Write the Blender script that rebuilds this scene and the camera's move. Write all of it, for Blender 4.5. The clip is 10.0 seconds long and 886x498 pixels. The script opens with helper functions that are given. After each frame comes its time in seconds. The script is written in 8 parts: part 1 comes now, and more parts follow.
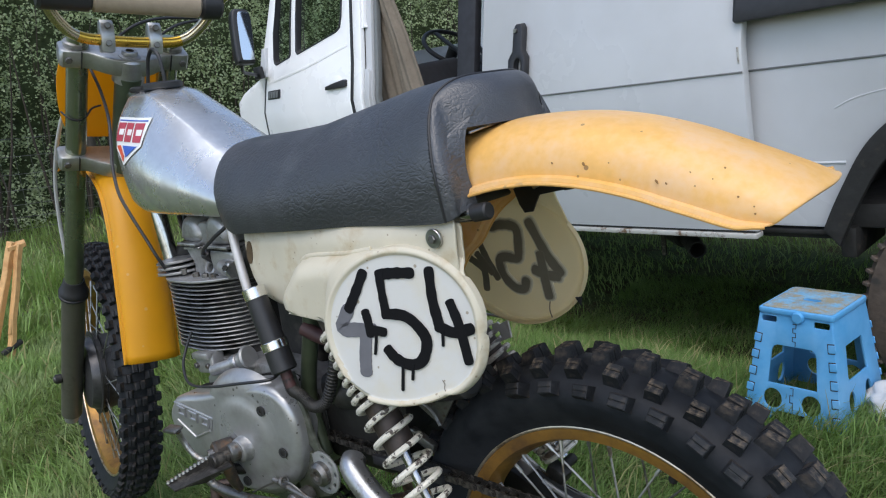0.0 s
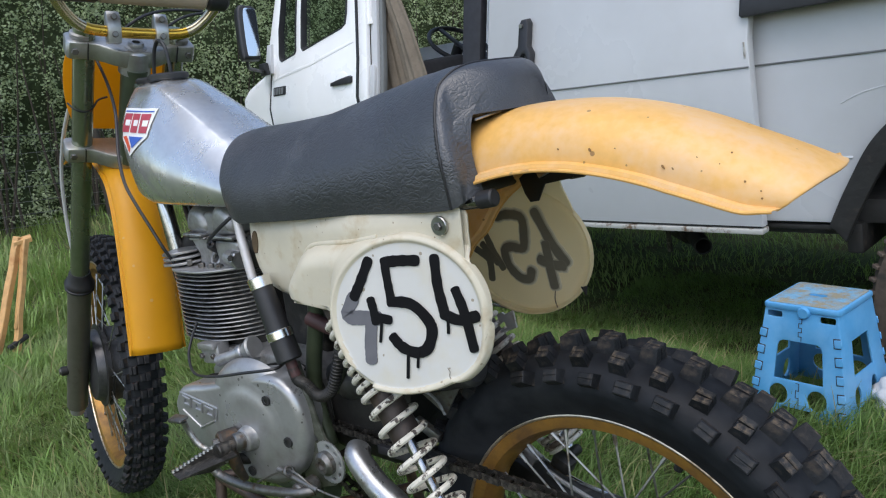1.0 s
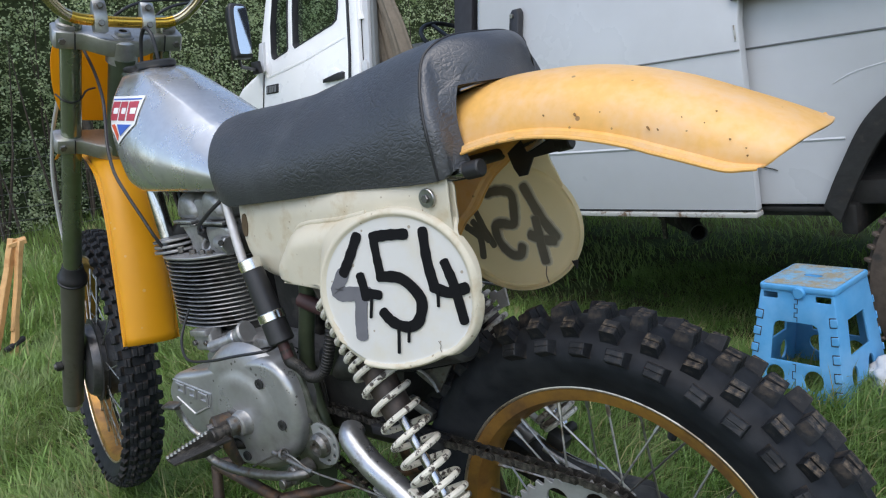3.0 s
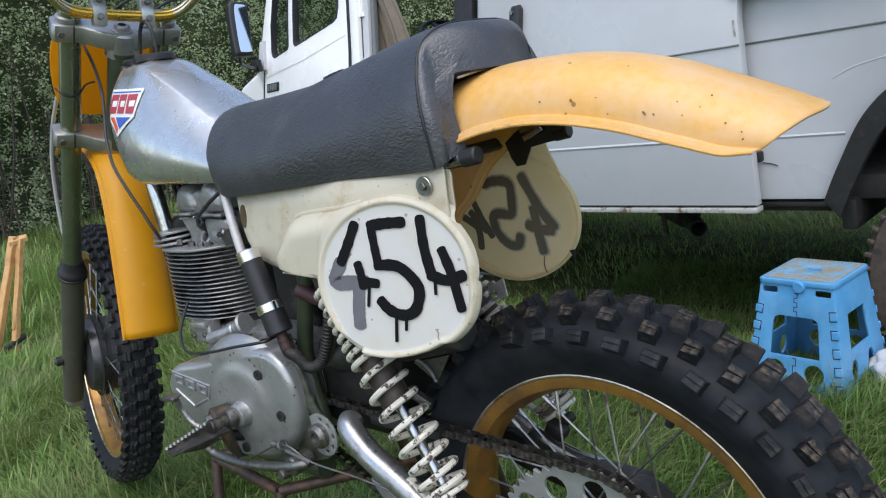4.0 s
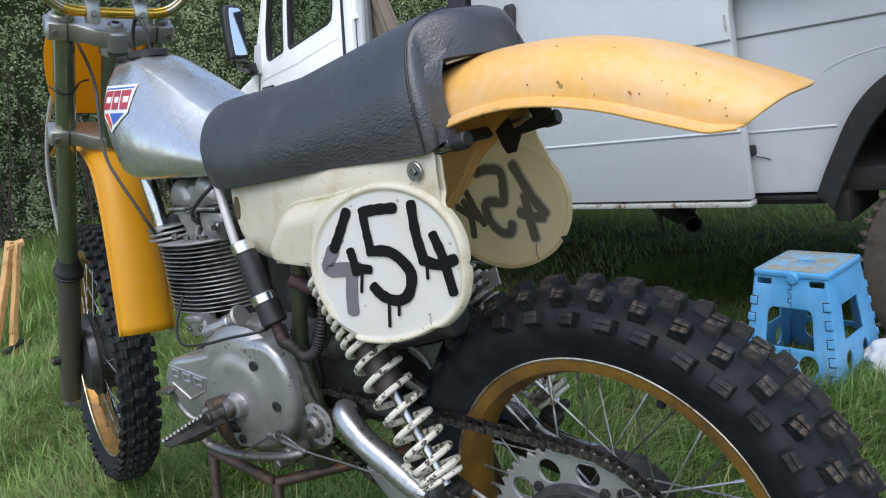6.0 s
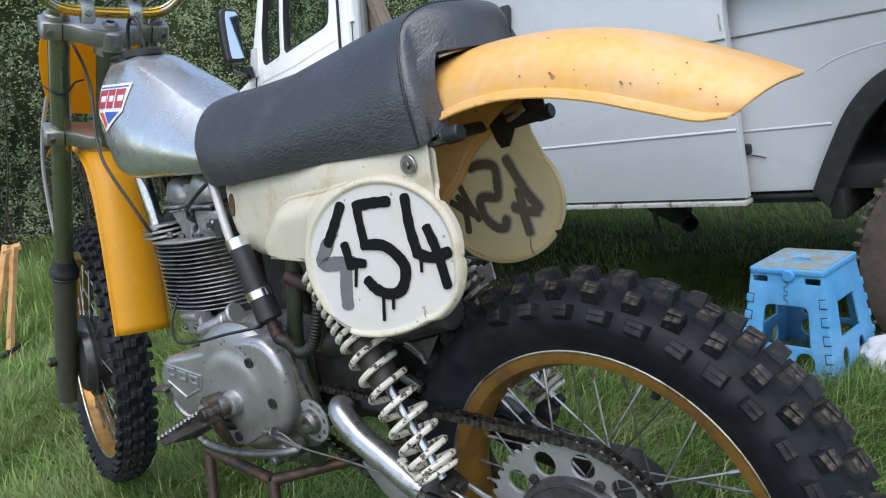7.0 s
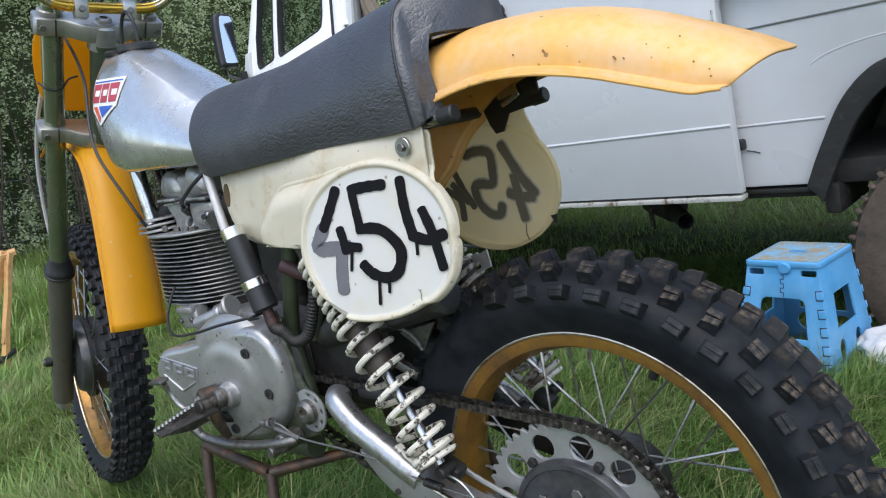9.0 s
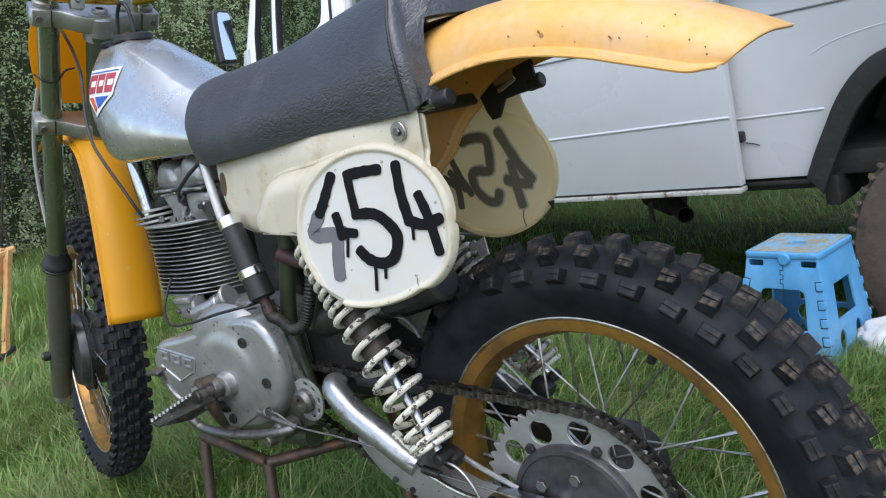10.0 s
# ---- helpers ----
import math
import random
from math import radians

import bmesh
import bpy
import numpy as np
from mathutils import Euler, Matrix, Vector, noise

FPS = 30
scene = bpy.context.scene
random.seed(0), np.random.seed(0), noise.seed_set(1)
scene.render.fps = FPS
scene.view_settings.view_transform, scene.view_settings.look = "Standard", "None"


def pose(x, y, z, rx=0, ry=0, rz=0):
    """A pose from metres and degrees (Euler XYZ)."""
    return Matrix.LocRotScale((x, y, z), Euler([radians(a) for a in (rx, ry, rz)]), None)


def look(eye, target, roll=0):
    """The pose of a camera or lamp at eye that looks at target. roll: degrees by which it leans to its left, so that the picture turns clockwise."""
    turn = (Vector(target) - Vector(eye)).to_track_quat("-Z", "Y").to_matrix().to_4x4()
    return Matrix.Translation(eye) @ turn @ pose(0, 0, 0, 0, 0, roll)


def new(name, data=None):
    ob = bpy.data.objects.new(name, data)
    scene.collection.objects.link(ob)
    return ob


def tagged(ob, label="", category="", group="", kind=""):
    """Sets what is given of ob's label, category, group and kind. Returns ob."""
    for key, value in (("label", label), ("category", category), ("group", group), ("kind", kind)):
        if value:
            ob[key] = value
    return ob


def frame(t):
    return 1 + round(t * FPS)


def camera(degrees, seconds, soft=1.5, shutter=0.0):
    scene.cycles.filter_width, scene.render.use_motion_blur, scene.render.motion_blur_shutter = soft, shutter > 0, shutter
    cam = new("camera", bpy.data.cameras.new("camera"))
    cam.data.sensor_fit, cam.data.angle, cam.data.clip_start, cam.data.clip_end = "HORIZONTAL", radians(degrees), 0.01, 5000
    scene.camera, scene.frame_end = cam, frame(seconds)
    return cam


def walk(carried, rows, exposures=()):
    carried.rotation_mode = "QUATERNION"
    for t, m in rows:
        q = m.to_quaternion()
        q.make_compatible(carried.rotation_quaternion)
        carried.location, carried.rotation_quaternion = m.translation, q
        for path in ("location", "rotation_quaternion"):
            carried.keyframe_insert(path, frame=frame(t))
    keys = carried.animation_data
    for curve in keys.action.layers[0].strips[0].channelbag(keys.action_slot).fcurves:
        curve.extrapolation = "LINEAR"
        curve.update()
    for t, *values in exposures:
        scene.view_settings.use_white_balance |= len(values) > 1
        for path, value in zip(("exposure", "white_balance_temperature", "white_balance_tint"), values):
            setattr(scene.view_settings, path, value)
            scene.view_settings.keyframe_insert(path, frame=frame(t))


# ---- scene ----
cam = camera(59.60, 10.0, soft=1.15)
PATH = [
    (0, 0.4690, -0.7985, 1.0165, 77.509, 6.925, 40.253),
    (0.5, 0.4680, -0.8021, 1.0102, 77.489, 6.895, 40.511),
    (1, 0.4686, -0.8023, 1.0027, 77.493, 6.850, 40.624),
    (1.5, 0.4724, -0.8020, 0.9942, 77.545, 7.108, 40.450),
    (2, 0.4756, -0.7997, 0.9833, 77.433, 7.503, 40.214),
    (2.5, 0.4754, -0.7998, 0.9752, 77.445, 7.875, 40.164),
    (4, 0.4821, -0.8015, 0.9523, 77.526, 8.109, 40.342),
    (4.5, 0.4840, -0.8032, 0.9459, 77.580, 8.323, 40.322),
    (5, 0.4878, -0.8061, 0.9398, 77.671, 8.487, 40.271),
    (5.5, 0.4912, -0.8075, 0.9347, 77.722, 8.625, 40.174),
    (7, 0.4996, -0.8096, 0.9144, 78.168, 9.034, 39.869),
    (7.5, 0.5007, -0.8091, 0.9067, 78.248, 9.228, 39.798),
    (8, 0.4999, -0.8105, 0.9010, 78.343, 9.339, 39.685),
    (8.5, 0.4998, -0.8140, 0.8931, 78.507, 9.494, 39.575),
    (9, 0.4994, -0.8159, 0.8836, 78.689, 9.581, 39.481),
    (9.5, 0.5001, -0.8155, 0.8739, 78.725, 9.764, 39.441),
    (10, 0.5007, -0.8136, 0.8647, 78.631, 9.838, 39.491),
]
walk(cam, [(t, pose(x, y, z, rx, ry, rz)) for t, x, y, z, rx, ry, rz in PATH],
     exposures=[(0, 0.33), (2.5, 0.37), (5.5, 0.46), (10, 0.58)])

# ---- light: overcast daylight ----
world = bpy.data.worlds.new("overcast_sky")
scene.world = world
world.use_nodes = True
wn = world.node_tree.nodes
sky = wn.new("ShaderNodeTexSky")
sky.sky_type = 'NISHITA'
sky.sun_disc = False
sky.sun_elevation = radians(52)
sky.sun_rotation = radians(150)
sky.air_density, sky.dust_density, sky.ozone_density = 1.0, 1.5, 1.0
wn["Background"].inputs["Strength"].default_value = 0.2
cloud = wn.new("ShaderNodeHueSaturation")          # cloud cover greys the sky
cloud.inputs["Saturation"].default_value = 0.95
world.node_tree.links.new(sky.outputs[0], cloud.inputs["Color"])
world.node_tree.links.new(cloud.outputs[0], wn["Background"].inputs["Color"])
sun = new("sun", bpy.data.lights.new("sun", 'SUN'))
sun.data.energy, sun.data.angle, sun.data.color = 1.2, radians(60), (1.0, 0.99, 0.97)
sun.matrix_world = look((0, 0, 5), (-0.7, 1.4, 0))

# ---- materials ----
def rgb(c):
    return (c[0], c[1], c[2], 1.0)


def material(name, base, rough=0.5, metal=0.0, spread=0.12, scale=30.0, bump=0.1, bump_scale=None, second=None,
             second_amount=0.5, second_scale=6.0, second_sharp=0.15, rough_spread=0.1, coat=0.0, island=0.0, objvar=0.0,
             spec=0.5, depth=0.004, transmission=0.0, trans_col=None, specks=None):
    """Principled surface: base colour with fine and coarse variation, a second colour in stains, and bump."""
    m = bpy.data.materials.new(name)
    m.use_nodes = True
    n, l = m.node_tree.nodes, m.node_tree.links
    b = n["Principled BSDF"]
    co = n.new("ShaderNodeTexCoord")
    fine = n.new("ShaderNodeTexNoise")
    fine.inputs["Scale"].default_value, fine.inputs["Detail"].default_value = scale, 6
    coarse = n.new("ShaderNodeTexNoise")
    coarse.inputs["Scale"].default_value, coarse.inputs["Detail"].default_value = second_scale, 5
    coarse.inputs["Roughness"].default_value = 0.65
    for t in (fine, coarse):
        l.new(co.outputs["Object"], t.inputs["Vector"])
    hsv = n.new("ShaderNodeHueSaturation")
    hsv.inputs["Color"].default_value = rgb(base)
    ramp = n.new("ShaderNodeMapRange")
    ramp.inputs["From Min"].default_value, ramp.inputs["From Max"].default_value = 0.25, 0.75
    ramp.inputs["To Min"].default_value, ramp.inputs["To Max"].default_value = 1 - spread, 1 + spread
    l.new(fine.outputs["Fac"], ramp.inputs["Value"])
    value = ramp.outputs[0]
    for amount, kind in ((island, "ShaderNodeNewGeometry"), (objvar, "ShaderNodeObjectInfo")):
        if amount:
            src = n.new(kind)
            mr = n.new("ShaderNodeMapRange")
            mr.inputs["To Min"].default_value, mr.inputs["To Max"].default_value = 1 - amount, 1 + amount
            l.new(src.outputs["Random Per Island" if amount == island and kind.endswith("Geometry") else "Random"], mr.inputs["Value"])
            mul = n.new("ShaderNodeMath")
            mul.operation = 'MULTIPLY'
            l.new(value, mul.inputs[0])
            l.new(mr.outputs[0], mul.inputs[1])
            value = mul.outputs[0]
    l.new(value, hsv.inputs["Value"])
    colour = hsv.outputs[0]
    if second:
        mask = n.new("ShaderNodeMapRange")
        mask.inputs["From Min"].default_value = 1 - second_amount - second_sharp / 2
        mask.inputs["From Max"].default_value = 1 - second_amount + second_sharp / 2
        mixed = n.new("ShaderNodeMath")
        mixed.operation = 'ADD'
        half = n.new("ShaderNodeMath")
        half.operation = 'MULTIPLY_ADD'
        half.inputs[1].default_value, half.inputs[2].default_value = 0.35, -0.175
        l.new(fine.outputs["Fac"], half.inputs[0])
        l.new(coarse.outputs["Fac"], mixed.inputs[0])
        l.new(half.outputs[0], mixed.inputs[1])
        l.new(mixed.outputs[0], mask.inputs["Value"])
        mix = n.new("ShaderNodeMixRGB")
        mix.inputs[2].default_value = rgb(second)
        l.new(mask.outputs[0], mix.inputs[0])
        l.new(colour, mix.inputs[1])
        colour = mix.outputs[0]
    if specks:
        dark, per_metre, share = specks
        cell = n.new("ShaderNodeTexVoronoi")
        cell.inputs["Scale"].default_value = per_metre
        l.new(co.outputs["Object"], cell.inputs["Vector"])
        pick = n.new("ShaderNodeSeparateColor")
        l.new(cell.outputs["Color"], pick.inputs[0])
        size = n.new("ShaderNodeMapRange")
        size.inputs["From Min"].default_value, size.inputs["From Max"].default_value = 1 - share, 1.0
        size.inputs["To Max"].default_value = 0.32
        l.new(pick.outputs[0], size.inputs["Value"])
        spot = n.new("ShaderNodeMath")
        spot.operation = 'LESS_THAN'
        l.new(cell.outputs["Distance"], spot.inputs[0])
        l.new(size.outputs[0], spot.inputs[1])
        dim = n.new("ShaderNodeMath")
        dim.operation = 'MULTIPLY'
        dim.inputs[1].default_value = 0.8
        l.new(spot.outputs[0], dim.inputs[0])
        blot = n.new("ShaderNodeMixRGB")
        blot.inputs[2].default_value = rgb(dark)
        l.new(dim.outputs[0], blot.inputs[0])
        l.new(colour, blot.inputs[1])
        colour = blot.outputs[0]
    l.new(colour, b.inputs["Base Color"])
    rr = n.new("ShaderNodeMapRange")
    rr.inputs["From Min"].default_value, rr.inputs["From Max"].default_value = 0.3, 0.7
    rr.inputs["To Min"].default_value = max(0.02, rough - rough_spread)
    rr.inputs["To Max"].default_value = min(1, rough + rough_spread)
    l.new(coarse.outputs["Fac"], rr.inputs["Value"])
    l.new(rr.outputs[0], b.inputs["Roughness"])
    b.inputs["Metallic"].default_value = metal
    b.inputs["Specular IOR Level"].default_value = spec
    b.inputs["Coat Weight"].default_value = coat
    b.inputs["Coat Roughness"].default_value = 0.15
    if bump:
        bp = n.new("ShaderNodeBump")
        bp.inputs["Strength"].default_value, bp.inputs["Distance"].default_value = bump, depth
        tex = n.new("ShaderNodeTexNoise")
        tex.inputs["Scale"].default_value, tex.inputs["Detail"].default_value = bump_scale or scale * 2, 5
        l.new(co.outputs["Object"], tex.inputs["Vector"])
        l.new(tex.outputs["Fac"], bp.inputs["Height"])
        l.new(bp.outputs[0], b.inputs["Normal"])
    if transmission:
        tr = n.new("ShaderNodeBsdfTranslucent")
        tr.inputs["Color"].default_value = rgb(trans_col or base)
        ms = n.new("ShaderNodeMixShader")
        ms.inputs[0].default_value = transmission
        l.new(b.outputs[0], ms.inputs[1])
        l.new(tr.outputs[0], ms.inputs[2])
        l.new(ms.outputs[0], n["Material Output"].inputs["Surface"])
    return m


def glass(name, tint=(0.9, 0.95, 0.95), clear=0.85):
    m = bpy.data.materials.new(name)
    m.use_nodes = True
    n, l = m.node_tree.nodes, m.node_tree.links
    n.remove(n["Principled BSDF"])
    t, g, mix = n.new("ShaderNodeBsdfTransparent"), n.new("ShaderNodeBsdfGlossy"), n.new("ShaderNodeMixShader")
    t.inputs[0].default_value = rgb(tint)
    g.inputs["Roughness"].default_value = 0.02
    mix.inputs[0].default_value = 1 - clear
    l.new(t.outputs[0], mix.inputs[1])
    l.new(g.outputs[0], mix.inputs[2])
    l.new(mix.outputs[0], n["Material Output"].inputs["Surface"])
    return m


def vinyl(name):
    """Grained upholstery: pebbled grain, stretched creases in patches, a few long folds, dust in the hollows."""
    m = bpy.data.materials.new(name)
    m.use_nodes = True
    n, l = m.node_tree.nodes, m.node_tree.links
    b = n["Principled BSDF"]
    co = n.new("ShaderNodeTexCoord")
    def noise_at(scale, detail=4.0, rough=0.55, vec=None):
        t = n.new("ShaderNodeTexNoise")
        t.inputs["Scale"].default_value, t.inputs["Detail"].default_value, t.inputs["Roughness"].default_value = scale, detail, rough
        l.new(vec or co.outputs["Object"], t.inputs["Vector"])
        return t
    def ranged(src, a, b_, c, d):
        r = n.new("ShaderNodeMapRange")
        r.interpolation_type = 'SMOOTHSTEP'
        for key, v in (("From Min", a), ("From Max", b_), ("To Min", c), ("To Max", d)):
            r.inputs[key].default_value = v
        l.new(src, r.inputs["Value"])
        return r.outputs[0]
    def math_node(op, a, b_):
        k = n.new("ShaderNodeMath")
        k.operation = op
        for i, v in enumerate((a, b_)):
            if isinstance(v, (int, float)):
                k.inputs[i].default_value = v
            else:
                l.new(v, k.inputs[i])
        return k.outputs[0]
    bend = noise_at(26, 3)
    warp = n.new("ShaderNodeMixRGB")
    warp.blend_type = 'ADD'
    warp.inputs[0].default_value = 0.035
    l.new(co.outputs["Object"], warp.inputs[1])
    l.new(bend.outputs["Color"], warp.inputs[2])
    def cells(stretch, scale, width):
        s = n.new("ShaderNodeVectorMath")
        s.operation = 'MULTIPLY'
        s.inputs[1].default_value = stretch
        l.new(warp.outputs[0], s.inputs[0])
        v = n.new("ShaderNodeTexVoronoi")
        v.feature = 'DISTANCE_TO_EDGE'
        v.inputs["Scale"].default_value = scale
        l.new(s.outputs[0], v.inputs["Vector"])
        return ranged(v.outputs["Distance"], 0.0, width, 0.0, 1.0)
    patches = noise_at(7, 2)
    creased = ranged(patches.outputs["Fac"], 0.4, 0.62, 0.3, 0.9)
    wide = math_node('MULTIPLY', cells((0.6, 0.85, 1.25), 120, 0.24), creased)
    fine = math_node('MULTIPLY', cells((0.75, 0.9, 1.15), 190, 0.22), 0.36)
    pebble = math_node('MULTIPLY', noise_at(900, 2).outputs["Fac"], 0.16)
    swell = math_node('MULTIPLY', noise_at(15, 2).outputs["Fac"], 1.1)
    height = math_node('ADD', math_node('ADD', wide, fine), math_node('ADD', pebble, swell))
    bp = n.new("ShaderNodeBump")
    bp.inputs["Strength"].default_value, bp.inputs["Distance"].default_value = 0.32, 0.0015
    l.new(height, bp.inputs["Height"])
    l.new(bp.outputs[0], b.inputs["Normal"])
    mix = n.new("ShaderNodeMixRGB")
    mix.inputs[1].default_value, mix.inputs[2].default_value = rgb((0.03, 0.032, 0.038)), rgb((0.064, 0.067, 0.075))
    l.new(ranged(noise_at(11, 5, 0.7).outputs["Fac"], 0.45, 0.75, 0.0, 1.0), mix.inputs[0])
    l.new(mix.outputs[0], b.inputs["Base Color"])
    l.new(ranged(noise_at(9, 4).outputs["Fac"], 0.3, 0.7, 0.38, 0.5), b.inputs["Roughness"])
    b.inputs["Specular IOR Level"].default_value = 1.0
    return m


M_YELLOW = material("faded_yellow_plastic", (0.86, 0.485, 0.135), 0.38, spread=0.07, scale=90, bump=0.12, bump_scale=160, second=(0.82, 0.53, 0.27),
                    second_amount=0.46, second_scale=11, second_sharp=0.25, depth=0.0015, specks=((0.3, 0.16, 0.06), 105, 0.07), transmission=0.1, trans_col=(0.9, 0.5, 0.12))
M_YELLOW_DEEP = material("deep_yellow_plastic", (0.8, 0.385, 0.012), 0.4, spread=0.05, scale=14, bump=0.05, second=(0.72, 0.5, 0.2),
                         second_amount=0.27, second_scale=9, second_sharp=0.1, depth=0.002, specks=((0.78, 0.52, 0.18), 90, 0.08), transmission=0.25, trans_col=(0.92, 0.5, 0.03))
M_BOARD = material("translucent_yellow_board", (0.85, 0.43, 0.015), 0.4, spread=0.05, scale=14, bump=0.05, second=(0.74, 0.34, 0.01), second_amount=0.4, second_scale=7,
                   second_sharp=0.4, transmission=0.55, trans_col=(0.95, 0.55, 0.03))
M_CHIP = material("brown_chip", (0.26, 0.13, 0.04), 0.7, spread=0.3, scale=300, bump=0.2, depth=0.0005)
M_HOLE = material("brown_hole", (0.095, 0.062, 0.03), 0.8, spread=0.25, scale=90, bump=0.2, depth=0.001)
M_LIP = material("dirty_yellow_edge", (0.76, 0.42, 0.12), 0.5, spread=0.1, scale=60, bump=0.2, second=(0.36, 0.23, 0.11), second_amount=0.33, second_scale=45,
                 second_sharp=0.12, depth=0.001)
M_VINYL = vinyl("creased_black_vinyl")
M_TANK = material("brushed_aluminium", (0.78, 0.78, 0.775), 0.28, 0.85, spread=0.05, scale=60, bump=0.36, bump_scale=10, second=(0.54, 0.54, 0.55),
                  second_amount=0.45, second_scale=9, second_sharp=0.4, depth=0.006, rough_spread=0.1)
M_CAST = material("cast_alloy", (0.36, 0.36, 0.36), 0.4, 0.6, spread=0.15, scale=70, bump=0.25, bump_scale=140, second=(0.17, 0.165, 0.155),
                  second_amount=0.42, second_scale=19, second_sharp=0.25, depth=0.0015)
M_COVER = material("dull_polished_cover", (0.42, 0.425, 0.432), 0.33, 0.62, spread=0.1, scale=50, bump=0.22, bump_scale=45, second=(0.27, 0.265, 0.255),
                   second_amount=0.44, second_scale=10, second_sharp=0.3, depth=0.0015, specks=((0.1, 0.095, 0.085), 110, 0.16))
M_FIN = material("oily_grey_fin", (0.27, 0.27, 0.27), 0.42, 0.75, spread=0.25, scale=60, bump=0.2, second=(0.05, 0.046, 0.042), second_amount=0.47,
                 second_scale=13, depth=0.002)
M_FIN_EDGE = material("worn_fin_edge", (0.5, 0.5, 0.5), 0.36, 0.8, spread=0.2, scale=80, bump=0.15, second=(0.2, 0.195, 0.19), second_amount=0.45, second_scale=30, depth=0.001)
M_CASTING = material("grimy_head_casting", (0.4, 0.4, 0.4), 0.38, 0.6, spread=0.12, scale=75, bump=0.3, bump_scale=90, second=(0.2, 0.195, 0.185),
                  second_amount=0.42, second_scale=26, second_sharp=0.3, depth=0.0018)
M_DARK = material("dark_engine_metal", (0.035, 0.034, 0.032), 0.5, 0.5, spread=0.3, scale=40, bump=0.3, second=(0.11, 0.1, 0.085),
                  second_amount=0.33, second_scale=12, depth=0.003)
M_CHROME = material("chromed_steel", (0.5, 0.51, 0.52), 0.2, 1.0, spread=0.03, scale=30, bump=0.02, rough_spread=0.06, second=(0.26, 0.25, 0.23),
                    second_amount=0.42, second_scale=22)
M_STEEL = material("bare_steel", (0.42, 0.42, 0.42), 0.36, 1.0, spread=0.12, scale=60, bump=0.1, second=(0.2, 0.15, 0.11), second_amount=0.33,
                   second_scale=30)
M_SPOKE = material("dull_spoke_steel", (0.4, 0.4, 0.39), 0.38, 0.9, spread=0.15, scale=60, bump=0.05, second=(0.16, 0.13, 0.1), second_amount=0.4,
                   second_scale=30)
M_HUB = material("scratched_grey_cover", (0.045, 0.046, 0.05), 0.36, 0.5, spread=0.25, scale=70, bump=0.2, second=(0.11, 0.11, 0.112), second_amount=0.45,
                 second_scale=14, second_sharp=0.4, depth=0.001)
M_SPROCKET = material("dull_alloy_plate", (0.4, 0.41, 0.41), 0.45, 0.6, spread=0.08, scale=50, bump=0.05, second=(0.27, 0.26, 0.24), second_amount=0.38,
                      second_scale=16, second_sharp=0.4)
M_YOKE = material("grey_cast_yoke", (0.5, 0.5, 0.495), 0.38, 0.85, spread=0.12, scale=60, bump=0.2, second=(0.24, 0.23, 0.2), second_amount=0.42,
                  second_scale=14, second_sharp=0.4, depth=0.001)
# plated steel; the olive tint paints in the grass it reflects
M_STANCHION = material("reflection_tinted_stanchion", (0.32, 0.35, 0.27), 0.24, 0.85, spread=0.08, scale=30, bump=0.03, second=(0.2, 0.25, 0.15),
                       second_amount=0.4, second_scale=6, second_sharp=0.4)
M_SLIDER = material("dark_olive_slider", (0.125, 0.12, 0.098), 0.42, 0.45, spread=0.12, scale=40, bump=0.12, second=(0.09, 0.08, 0.062),
                    second_amount=0.35, second_scale=10, depth=0.001)
M_PIVOT = material("worn_green_plate", (0.1, 0.11, 0.085), 0.4, 0.4, spread=0.25, scale=60, bump=0.15, second=(0.2, 0.195, 0.175), second_amount=0.4, second_scale=28, second_sharp=0.2, depth=0.001)
M_FRAME = material("green_frame_paint", (0.055, 0.07, 0.042), 0.38, 0.2, spread=0.2, scale=40, bump=0.08, second=(0.12, 0.11, 0.085),
                   second_amount=0.3, second_scale=16)
M_SILVER = material("scuffed_silver_paint", (0.6, 0.575, 0.57), 0.42, 0.4, spread=0.1, scale=60, bump=0.08, second=(0.42, 0.36, 0.33), second_amount=0.38, second_scale=24, depth=0.001)
M_GOLD = material("gold_anodised", (0.46, 0.24, 0.05), 0.44, 0.6, spread=0.1, scale=40, bump=0.08, second=(0.2, 0.11, 0.045),
                  second_amount=0.48, second_scale=12, second_sharp=0.3)
M_BAR_WORN = material("worn_silver_gold_bar", (0.62, 0.54, 0.38), 0.24, 0.95, spread=0.1, scale=40, bump=0.04, second=(0.6, 0.45, 0.16), second_amount=0.42,
                      second_scale=9, second_sharp=0.3)
M_GOLD_BAR = material("gold_handlebar", (0.72, 0.44, 0.07), 0.26, 0.95, spread=0.06, scale=40, bump=0.04)
M_POLISH = material("polished_alloy_edge", (0.8, 0.78, 0.74), 0.22, 1.0, spread=0.05, scale=60, bump=0.03)
M_RIM_EDGE = material("scuffed_bronze_edge", (0.62, 0.53, 0.42), 0.34, 0.9, spread=0.2, scale=70, bump=0.1, second=(0.2, 0.13, 0.07), second_amount=0.44, second_scale=26, second_sharp=0.2, depth=0.001)
M_ARM = material("dull_plated_steel", (0.5, 0.5, 0.505), 0.34, 0.9, spread=0.12, scale=55, bump=0.2, second=(0.2, 0.165, 0.13), second_amount=0.36, second_scale=32, second_sharp=0.2, rough_spread=0.12,
                 depth=0.001, specks=((0.1, 0.07, 0.05), 190, 0.12))
M_RUBBER = material("tyre_rubber", (0.0135, 0.0155, 0.019), 0.56, spread=0.3, scale=45, bump=0.25, second=(0.026, 0.028, 0.031),
                    second_amount=0.42, second_scale=7, second_sharp=0.3, depth=0.002, spec=0.18)
